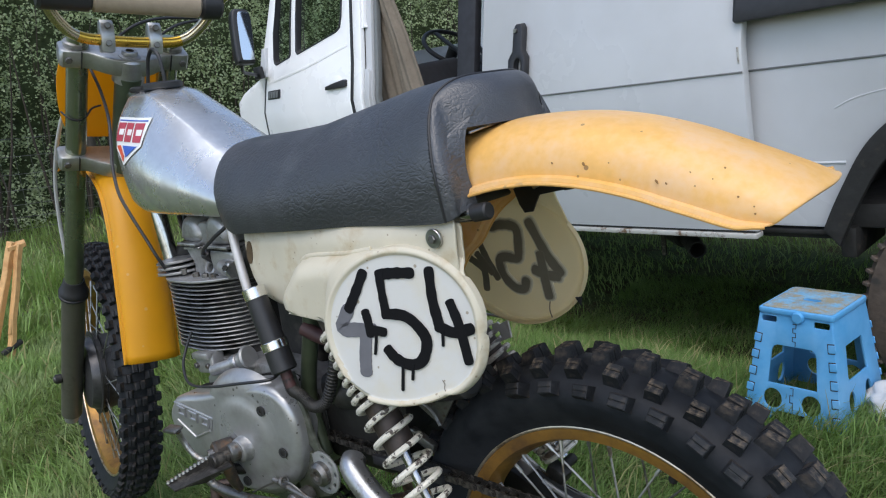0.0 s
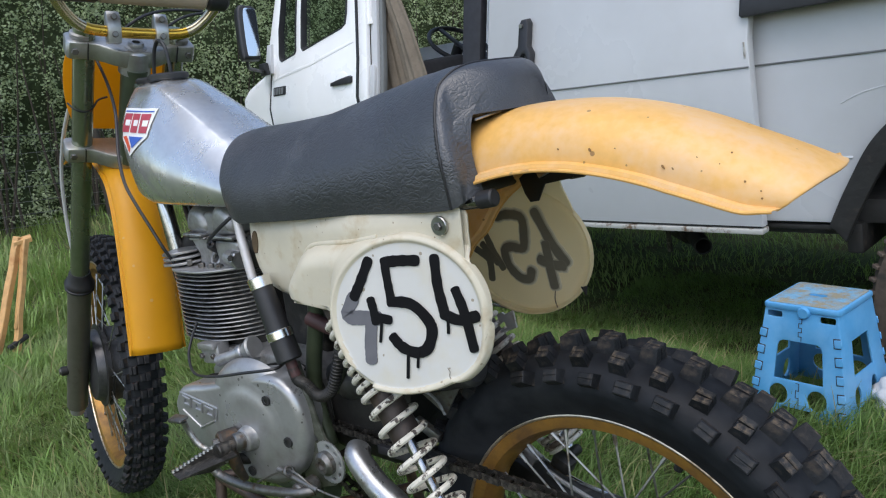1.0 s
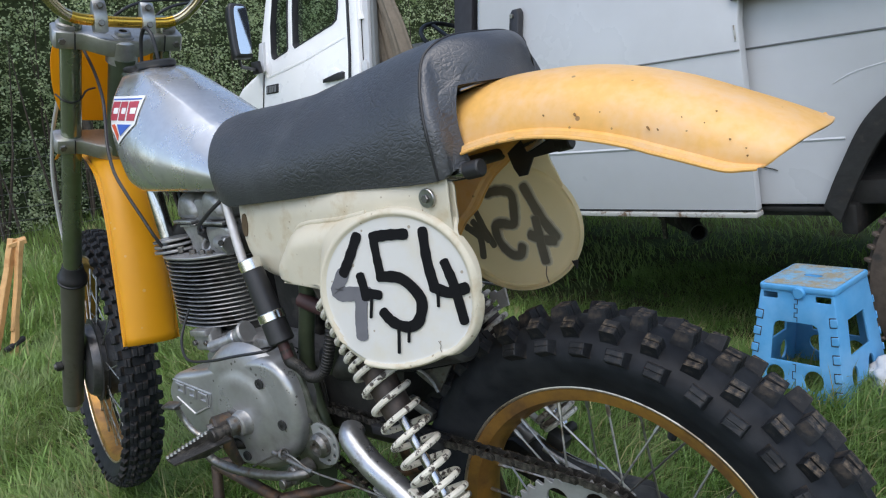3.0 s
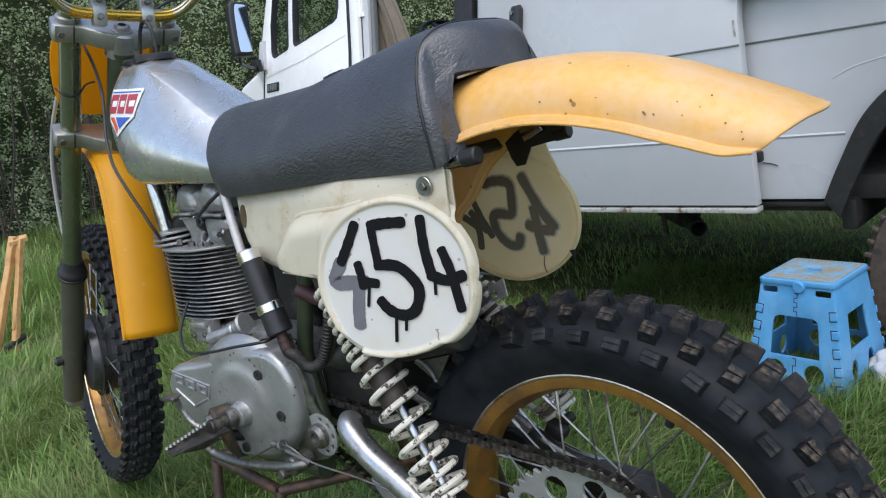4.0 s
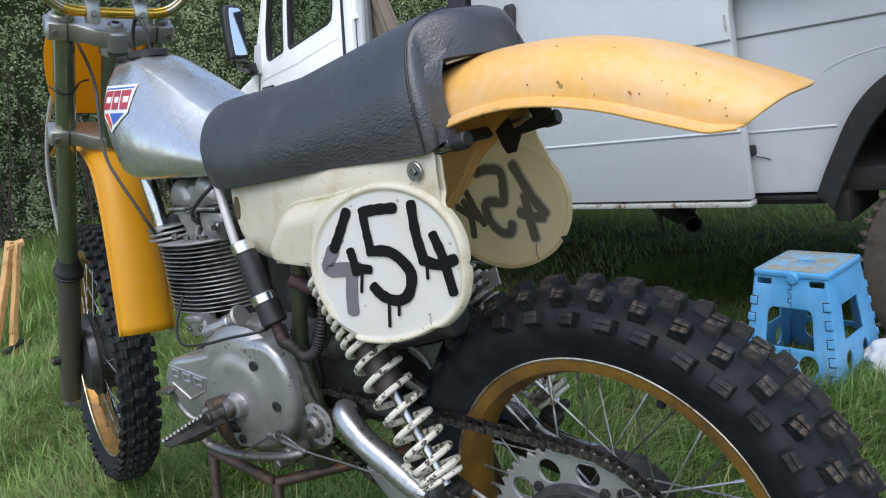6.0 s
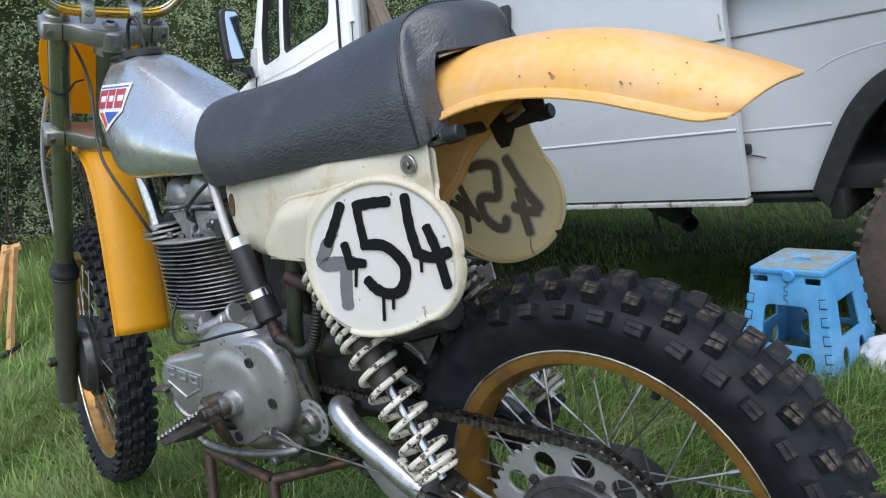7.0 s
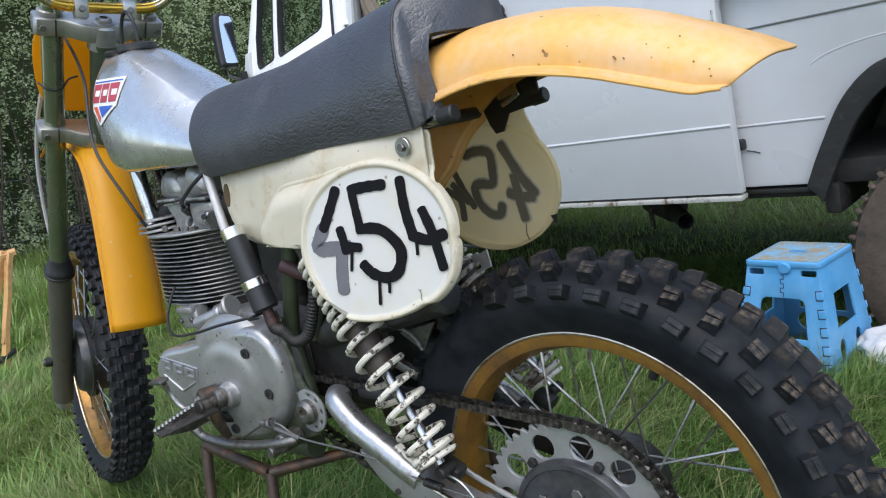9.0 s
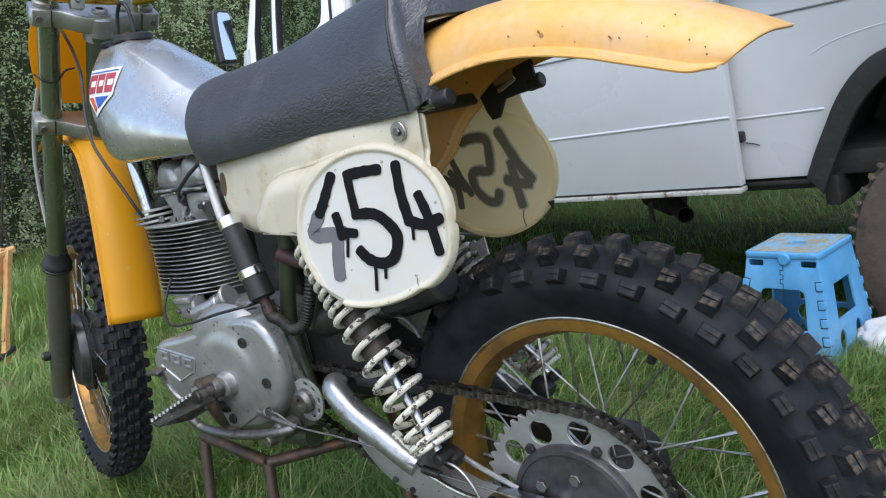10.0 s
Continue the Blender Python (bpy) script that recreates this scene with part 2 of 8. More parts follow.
M_KNOB_TOP = material("scuffed_knob_top", (0.023, 0.024, 0.026), 0.75, spread=0.35, scale=120, bump=0.7, second=(0.15, 0.115, 0.08),
                      second_amount=0.43, second_scale=60, second_sharp=0.25, depth=0.002, objvar=0.4, spec=0.2)
M_KNOB = material("worn_knob_rubber", (0.0145, 0.016, 0.0185), 0.62, spread=0.3, scale=90, bump=0.5, second=(0.07, 0.056, 0.045),
                  second_amount=0.41, second_scale=26, second_sharp=0.2, depth=0.002, objvar=0.35, spec=0.3)
M_BLACK = material("black_plastic", (0.02, 0.02, 0.022), 0.45, spread=0.2, scale=50, bump=0.12, depth=0.001)
M_PLATE = material("white_number_plastic", (0.7, 0.695, 0.665), 0.4, spread=0.03, scale=25, bump=0.06, second=(0.66, 0.6, 0.44),
                   second_amount=0.36, second_scale=9, second_sharp=0.35, depth=0.001, transmission=0.15, trans_col=(0.8, 0.74, 0.58), specks=((0.28, 0.22, 0.14), 120, 0.06))
M_PLATE_RIM = material("yellowed_plastic", (0.69, 0.64, 0.51), 0.4, spread=0.05, scale=30, bump=0.1, second=(0.56, 0.46, 0.3),
                       second_amount=0.37, second_scale=22, second_sharp=0.2, depth=0.001, transmission=0.15, trans_col=(0.8, 0.72, 0.52), specks=((0.3, 0.22, 0.13), 170, 0.06))
M_PLATE_BACK = material("yellowed_plate_back", (0.88, 0.76, 0.5), 0.45, spread=0.05, scale=20, bump=0.06, second=(0.84, 0.77, 0.58),
                        second_amount=0.4, second_scale=8, second_sharp=0.4, transmission=0.5, trans_col=(0.98, 0.88, 0.64))
M_DAMPER = material("grimy_brown_damper", (0.045, 0.034, 0.028), 0.55, 0.2, spread=0.25, scale=50, bump=0.15, second=(0.09, 0.062, 0.045), second_amount=0.42,
                    second_scale=18, depth=0.001)
M_DIGIT = material("black_brushed_paint", (0.007, 0.007, 0.008), 0.6, spec=0.12, spread=0.2, scale=60, bump=0.2, depth=0.001)
M_DIGIT_GREY = material("worn_grey_paint", (0.13, 0.13, 0.145), 0.4, spread=0.1, scale=60, bump=0.1, depth=0.001)
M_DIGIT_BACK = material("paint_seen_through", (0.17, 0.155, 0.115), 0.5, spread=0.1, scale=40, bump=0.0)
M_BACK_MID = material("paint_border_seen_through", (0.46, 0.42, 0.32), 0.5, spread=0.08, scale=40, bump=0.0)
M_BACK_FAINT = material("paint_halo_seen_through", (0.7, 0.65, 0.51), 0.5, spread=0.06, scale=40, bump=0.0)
M_SPRING = material("chipped_white_spring", (0.66, 0.63, 0.54), 0.45, spread=0.1, scale=50, bump=0.15, second=(0.07, 0.055, 0.045),
                    second_amount=0.42, second_scale=95, second_sharp=0.06, depth=0.001)
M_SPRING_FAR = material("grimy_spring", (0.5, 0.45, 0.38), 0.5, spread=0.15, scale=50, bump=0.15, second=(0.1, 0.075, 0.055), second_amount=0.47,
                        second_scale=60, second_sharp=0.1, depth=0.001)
M_RUST = material("rusty_tube", (0.07, 0.048, 0.038), 0.5, 0.4, spread=0.3, scale=60, bump=0.35, second=(0.2, 0.1, 0.05),
                  second_amount=0.4, second_scale=25, second_sharp=0.2, depth=0.001)
M_CLAMP = material("browned_steel", (0.085, 0.07, 0.058), 0.42, 0.7, spread=0.3, scale=90, bump=0.3, second=(0.15, 0.09, 0.055), second_amount=0.42, second_scale=45, depth=0.001)
M_SILENCER = material("sooty_grey_steel", (0.105, 0.105, 0.105), 0.38, 0.7, spread=0.15, scale=50, bump=0.1, second=(0.06, 0.055, 0.05), second_amount=0.42, second_scale=18, depth=0.001)
M_CHAIN = material("oily_chain", (0.06, 0.056, 0.051), 0.42, 0.75, spread=0.3, scale=80, bump=0.2, second=(0.14, 0.128, 0.112),
                   second_amount=0.4, second_scale=40, objvar=0.25)
# one van white in two tones: bright cab light and side shade are in the colours
M_VAN = material("white_van_paint", (0.92, 0.925, 0.93), 0.28, spread=0.02, scale=8, bump=0.03, bump_scale=3, second=(0.84, 0.84, 0.83), second_amount=0.3,
                 second_scale=2.2, second_sharp=0.4, coat=0.3, depth=0.004)
M_VAN_SHADED = material("shaded_white_paint", (0.58, 0.595, 0.615), 0.33, spread=0.02, scale=8, bump=0.03, bump_scale=2.5, second=(0.5, 0.51, 0.52), second_amount=0.42,
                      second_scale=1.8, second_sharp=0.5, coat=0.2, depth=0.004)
M_VAN_TRIM = material("grey_trim", (0.17, 0.18, 0.18), 0.5, spread=0.1, scale=30, bump=0.05)
M_VAN_EDGE = material("chipped_sill_paint", (0.5, 0.5, 0.47), 0.5, spread=0.06, scale=40, bump=0.2, second=(0.16, 0.1, 0.06),
                      second_amount=0.42, second_scale=22, second_sharp=0.1, depth=0.002)
M_UNDER = material("grimy_underbody", (0.02, 0.02, 0.019), 0.75, spread=0.3, scale=25, bump=0.4, second=(0.06, 0.05, 0.04), second_amount=0.33,
                   second_scale=10, depth=0.006)
M_VANTYRE = material("muddy_tyre", (0.1, 0.077, 0.06), 0.8, spread=0.25, scale=40, bump=0.5, second=(0.05, 0.045, 0.04), second_amount=0.4,
                     second_scale=12, depth=0.004)
M_CURTAIN = material("brown_curtain", (0.2, 0.168, 0.13), 0.9, spread=0.15, scale=60, bump=0.2, second=(0.155, 0.13, 0.1), second_amount=0.4,
                     second_scale=5)
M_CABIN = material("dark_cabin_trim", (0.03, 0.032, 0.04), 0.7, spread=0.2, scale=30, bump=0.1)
M_BLUE = material("blue_plastic", (0.085, 0.34, 0.66), 0.42, spread=0.04, scale=40, bump=0.08, second=(0.16, 0.4, 0.68), second_amount=0.4,
                  second_scale=8, second_sharp=0.4, depth=0.001)
M_BLUE_TOP = material("scuffed_blue_top", (0.16, 0.36, 0.54), 0.6, spread=0.15, scale=60, bump=0.2, second=(0.27, 0.25, 0.18), second_amount=0.5,
                      second_scale=24, second_sharp=0.2, depth=0.001)
M_BAG = material("white_bag", (0.64, 0.65, 0.66), 0.45, spread=0.04, scale=20, bump=0.5, bump_scale=14, second=(0.62, 0.63, 0.65), second_amount=0.4,
                 second_scale=9, depth=0.012)
M_WOOD = material("raw_pine", (0.62, 0.36, 0.15), 0.6, spread=0.15, scale=35, bump=0.15, second=(0.5, 0.26, 0.1), second_amount=0.4, second_scale=12)
M_POST = material("weathered_post", (0.04, 0.034, 0.027), 0.85, spread=0.25, scale=40, bump=0.4, second=(0.065, 0.058, 0.046), second_amount=0.4,
                  second_scale=9, depth=0.006)
M_WIRE = material("fence_wire", (0.2, 0.2, 0.19), 0.5, 0.7, spread=0.1, scale=40, bump=0.0)
M_SOIL = material("turf_floor", (0.075, 0.1, 0.035), 0.9, spread=0.4, scale=60, bump=0.6, second=(0.06, 0.045, 0.022), second_amount=0.42,
                  second_scale=9, depth=0.02, spec=0.2)
M_GRASS = material("grass_blade", (0.2, 0.315, 0.085), 0.5, spread=0.2, scale=4, bump=0.0, second=(0.255, 0.3, 0.138), second_amount=0.44,
                   second_scale=2.2, second_sharp=0.3, island=0.45, spec=0.3, transmission=0.35, trans_col=(0.27, 0.38, 0.09))
# darker green for grass by the bike, with the van's shade put into it
M_GRASS_NEAR = material("lush_shaded_blade", (0.122, 0.208, 0.052), 0.5, spread=0.2, scale=4, bump=0.0, second=(0.2, 0.26, 0.1), second_amount=0.4,
                        second_scale=3, second_sharp=0.3, island=0.45, spec=0.3, transmission=0.35, trans_col=(0.2, 0.34, 0.06))
M_STRAW = material("dry_grass", (0.3, 0.29, 0.13), 0.7, spread=0.2, scale=4, bump=0.0, island=0.3, spec=0.2, transmission=0.3)
M_LEAF = material("hedge_leaf", (0.33, 0.4, 0.235), 0.36, spread=0.3, scale=3, bump=0.0, second=(0.4, 0.46, 0.28), second_amount=0.42,
                  second_scale=1.5, second_sharp=0.3, island=0.5, spec=0.5, transmission=0.4, trans_col=(0.42, 0.52, 0.25))
M_BRANCH = material("hedge_branch", (0.05, 0.04, 0.03), 0.85, spread=0.3, scale=20, bump=0.3)
# near-black green that paints the shade between the hedge leaves
M_SHADE = material("painted_hedge_shade", (0.05, 0.065, 0.032), 0.95, spread=0.4, scale=12, bump=0.5, depth=0.05, spec=0.1)
M_CABLE = material("pale_grey_cable", (0.42, 0.43, 0.42), 0.5, spread=0.08, scale=40, bump=0.05)
M_WHITE = material("white_decal", (0.8, 0.8, 0.78), 0.4, spread=0.03, scale=40, bump=0.0)
M_RED = material("red_decal", (0.42, 0.05, 0.07), 0.4, spread=0.1, scale=90, bump=0.0)
M_ORANGE = material("orange_red_decal", (0.68, 0.1, 0.04), 0.4, spread=0.06, scale=60, bump=0.0)
M_DECALBLUE = material("blue_decal", (0.04, 0.11, 0.48), 0.4, spread=0.06, scale=60, bump=0.0)
M_PAD = material("tan_bar_pad", (0.42, 0.33, 0.24), 0.7, spread=0.1, scale=50, bump=0.15, second=(0.34, 0.27, 0.2), second_amount=0.4)
M_GLASS = glass("van_glass")
M_MIRROR = material("mirror_glass", (0.7, 0.72, 0.73), 0.03, 1.0, spread=0.0, scale=5, bump=0.0, rough_spread=0.0)
M_BOLT = material("rusty_bolt", (0.2, 0.195, 0.185), 0.45, 0.9, spread=0.2, scale=90, bump=0.2, second=(0.12, 0.09, 0.065), second_amount=0.4, second_scale=60)
M_REDRUBBER = material("faded_red_rubber", (0.06, 0.026, 0.025), 0.6, spread=0.2, scale=40, bump=0.1)

# ---- builders ----
def thing(name, label, category, at=(0, 0, 0), group="", kind=""):
    ob = new(name)
    ob.location = at
    return tagged(ob, label, category, group, kind)


def part(name, bm, mat, parent=None, label="", m=None, smooth=True):
    """Link a bmesh as one mesh object under a thing or a part."""
    me = bpy.data.meshes.new(name)
    if m is not None:
        bmesh.ops.transform(bm, matrix=m, verts=bm.verts)
    bm.to_mesh(me)
    bm.free()
    return part_mesh(name, me, mat, parent, label, smooth)


def part_mesh(name, me, mat, parent=None, label="", smooth=True):
    for one in (mat if isinstance(mat, (list, tuple)) else [mat]):
        if len(me.materials) < 8 and one.name not in [x.name for x in me.materials if x]:
            me.materials.append(one)
    if smooth:
        me.shade_smooth()
        me.set_sharp_from_angle(angle=radians(38))
    ob = new(name, me)
    if parent is not None:
        ob.parent = parent
        world_of = parent.matrix_basis.copy()
        up = parent.parent
        while up is not None:
            world_of = up.matrix_basis @ world_of
            up = up.parent
        ob.matrix_parent_inverse = Matrix.Identity(4)
        ob.matrix_basis = world_of.inverted()
    if label:
        tagged(ob, label)
    return ob


def spline(points, per=6, closed=False):
    """Catmull-Rom points through the given ones."""
    pts = [Vector(p) for p in points]
    if per <= 1 or len(pts) < 3:
        return pts
    n, out = len(pts), []
    for i in range(n if closed else n - 1):
        if closed:
            a, b, c, d = pts[i - 1], pts[i], pts[(i + 1) % n], pts[(i + 2) % n]
        else:
            a, b, c, d = pts[max(i - 1, 0)], pts[i], pts[i + 1], pts[min(i + 2, n - 1)]
        for k in range(per):
            t = k / per
            out.append(0.5 * ((2 * b) + (c - a) * t + (2 * a - 5 * b + 4 * c - d) * t * t + (3 * b - a - 3 * c + d) * t ** 3))
    if not closed:
        out.append(pts[-1])
    return out


def tube(points, r, segs=12, per=6, closed=False, bm=None, cap=True, radii=None):
    """A round tube along a smooth line; r may vary by radii."""
    bm = bm or bmesh.new()
    pts = spline(points, per, closed)
    n = len(pts)
    rings, side = [], None
    for i, p in enumerate(pts):
        if closed:
            ahead = (pts[(i + 1) % n] - pts[i - 1]).normalized()
        else:
            ahead = (pts[min(i + 1, n - 1)] - pts[max(i - 1, 0)]).normalized()
        if side is None:
            side = ahead.orthogonal().normalized()
        side = (side - ahead * side.dot(ahead)).normalized()
        up = ahead.cross(side)
        rad = r if radii is None else float(np.interp(i / (n - 1), np.linspace(0, 1, len(radii)), radii))
        rings.append([bm.verts.new(p + (side * math.cos(a) + up * math.sin(a)) * rad) for a in np.linspace(0, 2 * math.pi, segs, endpoint=False)])
    for i in range(n if closed else n - 1):
        a, b = rings[i], rings[(i + 1) % n]
        for k in range(segs):
            bm.faces.new((a[k], a[(k + 1) % segs], b[(k + 1) % segs], b[k]))
    if cap and not closed:
        bm.faces.new(rings[0][::-1])
        bm.faces.new(rings[-1])
    return bm


def lathe(profile, m=None, segs=48, bm=None, arc=2 * math.pi):
    """Turn (radius, along) pairs about the local z axis; m puts it in place. A closed profile makes a solid ring."""
    bm = bm or bmesh.new()
    m = m or Matrix.Identity(4)
    full = abs(arc - 2 * math.pi) < 1e-6
    n = segs if full else segs + 1
    rings = []
    for i in range(n):
        a = arc * i / segs
        rings.append([bm.verts.new(m @ Vector((r * math.cos(a), r * math.sin(a), h))) for r, h in profile])
    for i in range(segs):
        a, b = rings[i], rings[(i + 1) % n]
        for k in range(len(profile) - 1):
            if profile[k][0] < 1e-7 and profile[k + 1][0] < 1e-7:
                continue
            if profile[k][0] < 1e-7:
                bm.faces.new((a[k], a[k + 1], b[k + 1]))
            elif profile[k + 1][0] < 1e-7:
                bm.faces.new((a[k], a[k + 1], b[k]))
            else:
                bm.faces.new((a[k], a[k + 1], b[k + 1], b[k]))
    bmesh.ops.remove_doubles(bm, verts=bm.verts, dist=1e-6)
    bmesh.ops.recalc_face_normals(bm, faces=bm.faces)
    return bm


def box(size, m=None, bevel=0.0, segs=2, bm=None):
    """A box of that size about the origin of m, with rounded edges."""
    fresh = bmesh.new()
    bmesh.ops.create_cube(fresh, size=1)
    bmesh.ops.scale(fresh, vec=size, verts=fresh.verts)
    if bevel:
        bmesh.ops.bevel(fresh, geom=fresh.edges[:], offset=bevel, segments=segs, affect='EDGES', profile=0.5)
    if m is not None:
        bmesh.ops.transform(fresh, matrix=m, verts=fresh.verts)
    return join(bm, fresh)


def join(bm, fresh):
    if bm is None:
        return fresh
    me = bpy.data.meshes.new("joined")
    fresh.to_mesh(me)
    fresh.free()
    bm.from_mesh(me)
    bpy.data.meshes.remove(me)
    return bm


def prism(outline, depth, m=None, bevel=0.0, holes=(), bm=None, segs=2):
    """An outline in the local xy plane, made depth thick along local z, with holes through it and rounded edges."""
    fresh = bmesh.new()
    loops = []
    for ring in (outline, *holes):
        vs = [fresh.verts.new((x, y, 0)) for x, y in ring]
        loops += [fresh.edges.new((vs[i], vs[(i + 1) % len(vs)])) for i in range(len(vs))]
    bmesh.ops.triangle_fill(fresh, edges=loops, use_beauty=True, use_dissolve=False, normal=(0, 0, 1))
    flat = fresh.faces[:]
    got = bmesh.ops.extrude_face_region(fresh, geom=flat)
    bmesh.ops.translate(fresh, vec=(0, 0, depth), verts=[v for v in got["geom"] if isinstance(v, bmesh.types.BMVert)])
    bmesh.ops.recalc_face_normals(fresh, faces=fresh.faces)
    if bevel:
        rim = [e for e in fresh.edges if len(e.link_faces) == 2 and e.calc_face_angle(0) > radians(50)
               and abs(e.verts[0].co.z - e.verts[1].co.z) < 1e-6]
        bmesh.ops.bevel(fresh, geom=rim, offset=bevel, segments=segs, affect='EDGES', profile=0.5)
    if m is not None:
        bmesh.ops.transform(fresh, matrix=m, verts=fresh.verts)
    return join(bm, fresh)


def loft(rings, closed=True, cap=True, bm=None):
    """Skin rows of points; closed: each row is a loop."""
    bm = bm or bmesh.new()
    rows = [[bm.verts.new(p) for p in ring] for ring in rings]
    n = len(rows[0])
    for a, b in zip(rows, rows[1:]):
        for k in range(n if closed else n - 1):
            bm.faces.new((a[k], a[(k + 1) % n], b[(k + 1) % n], b[k]))
    if closed and cap:
        bm.faces.new(rows[0][::-1])
        bm.faces.new(rows[-1])
    bmesh.ops.recalc_face_normals(bm, faces=bm.faces)
    return bm


def along(a, b, turn=0.0):
    """A pose with its z axis from a to b, at a."""
    a, b = Vector(a), Vector(b)
    return Matrix.Translation(a) @ (b - a).to_track_quat('Z', 'Y').to_matrix().to_4x4() @ Matrix.Rotation(turn, 4, 'Z')


def rod(a, b, r, segs=12, bm=None, bevel=0.0, r2=None):
    h = (Vector(b) - Vector(a)).length
    r2 = r if r2 is None else r2
    c = bevel
    prof = [(0, 0), (r - c, 0), (r, c), (r2, h - c), (r2 - c, h), (0, h)] if c else [(0, 0), (r, 0), (r2, h), (0, h)]
    return lathe(prof, along(a, b), segs, bm)


def solid(ob, t, off=-1.0):
    s = ob.modifiers.new("thickness", 'SOLIDIFY')
    s.thickness, s.offset = t, off
    return ob


def ellipse(cx, cy, rx, ry, n=20, turn=0.0):
    return [(cx + rx * math.cos(a) * math.cos(turn) - ry * math.sin(a) * math.sin(turn),
             cy + rx * math.cos(a) * math.sin(turn) + ry * math.sin(a) * math.cos(turn)) for a in np.linspace(0, 2 * math.pi, n, endpoint=False)]


def rounded(x0, y0, x1, y1, r, n=4):
    out = []
    for cx, cy, s in ((x1 - r, y1 - r, 0), (x0 + r, y1 - r, 90), (x0 + r, y0 + r, 180), (x1 - r, y0 + r, 270)):
        out += [(cx + r * math.cos(radians(s + 90 * k / n)), cy + r * math.sin(radians(s + 90 * k / n))) for k in range(n + 1)]
    return out


SIDE = Matrix(((1, 0, 0, 0), (0, 0, -1, 0), (0, 1, 0, 0), (0, 0, 0, 1)))  # local xy -> world xz, local z -> world -y


def facing(y):
    """Outlines drawn in x and z, standing at that y and growing towards -y."""
    return Matrix.Translation((0, y, 0)) @ SIDE

# ---- ground ----
def ground_height(x, y):
    s = min(max((y - 1.25) / 0.75, 0.0), 1.0)
    far = min(max((math.hypot(x, y) - 4) / 6, 0), 1)
    return -0.17 * s * s * (3 - 2 * s) * (1 - 0.5 * far) + 0.012 * noise.noise(Vector((x * 1.1, y * 1.1, 0.3))) - 0.005


def make_ground():
    xs = sorted(set([-400, -120, -50, -25, -15] + [round(v, 3) for v in np.arange(-10, 4.01, 0.2)] + [6, 9, 14, 25, 50, 120, 400]))
    ys = sorted(set([-400, -120, -50, -25, -12, -6] + [round(v, 3) for v in np.arange(-4, 9.01, 0.2)] + [12, 16, 25, 50, 120, 400]))
    bm = bmesh.new()
    vs = [[bm.verts.new((x, y, ground_height(x, y))) for x in xs] for y in ys]
    for j in range(len(ys) - 1):
        for i in range(len(xs) - 1):
            bm.faces.new((vs[j][i], vs[j][i + 1], vs[j + 1][i + 1], vs[j + 1][i]))
    tagged(part("ground", bm, M_SOIL), "rough green turf of a sloping field", "ground", kind="structure")


make_ground()

# ---- motorcycle ----
ZR = 0.327                                   # rear axle height
bike = thing("motorcycle", "vintage yellow and silver motocross bike propped on a stand", "motorcycle")

FRONT = Vector((-1.4906, 0.0359, 0.3832))         # front axle
RAKE = Vector((0.43, 0, 0.9)).normalized()
STEER = radians(-15.5)


def steered(m=None):
    """From a straight front end (its plane y = 0, axle at the origin) to the turned one."""
    return Matrix.Translation(FRONT) @ Matrix.Rotation(STEER, 4, RAKE) @ Matrix.Scale(0.96, 4) @ (m or Matrix.Identity(4))


WHEEL_AXIS = Matrix.Rotation(radians(90), 4, 'X')   # local z -> world -y


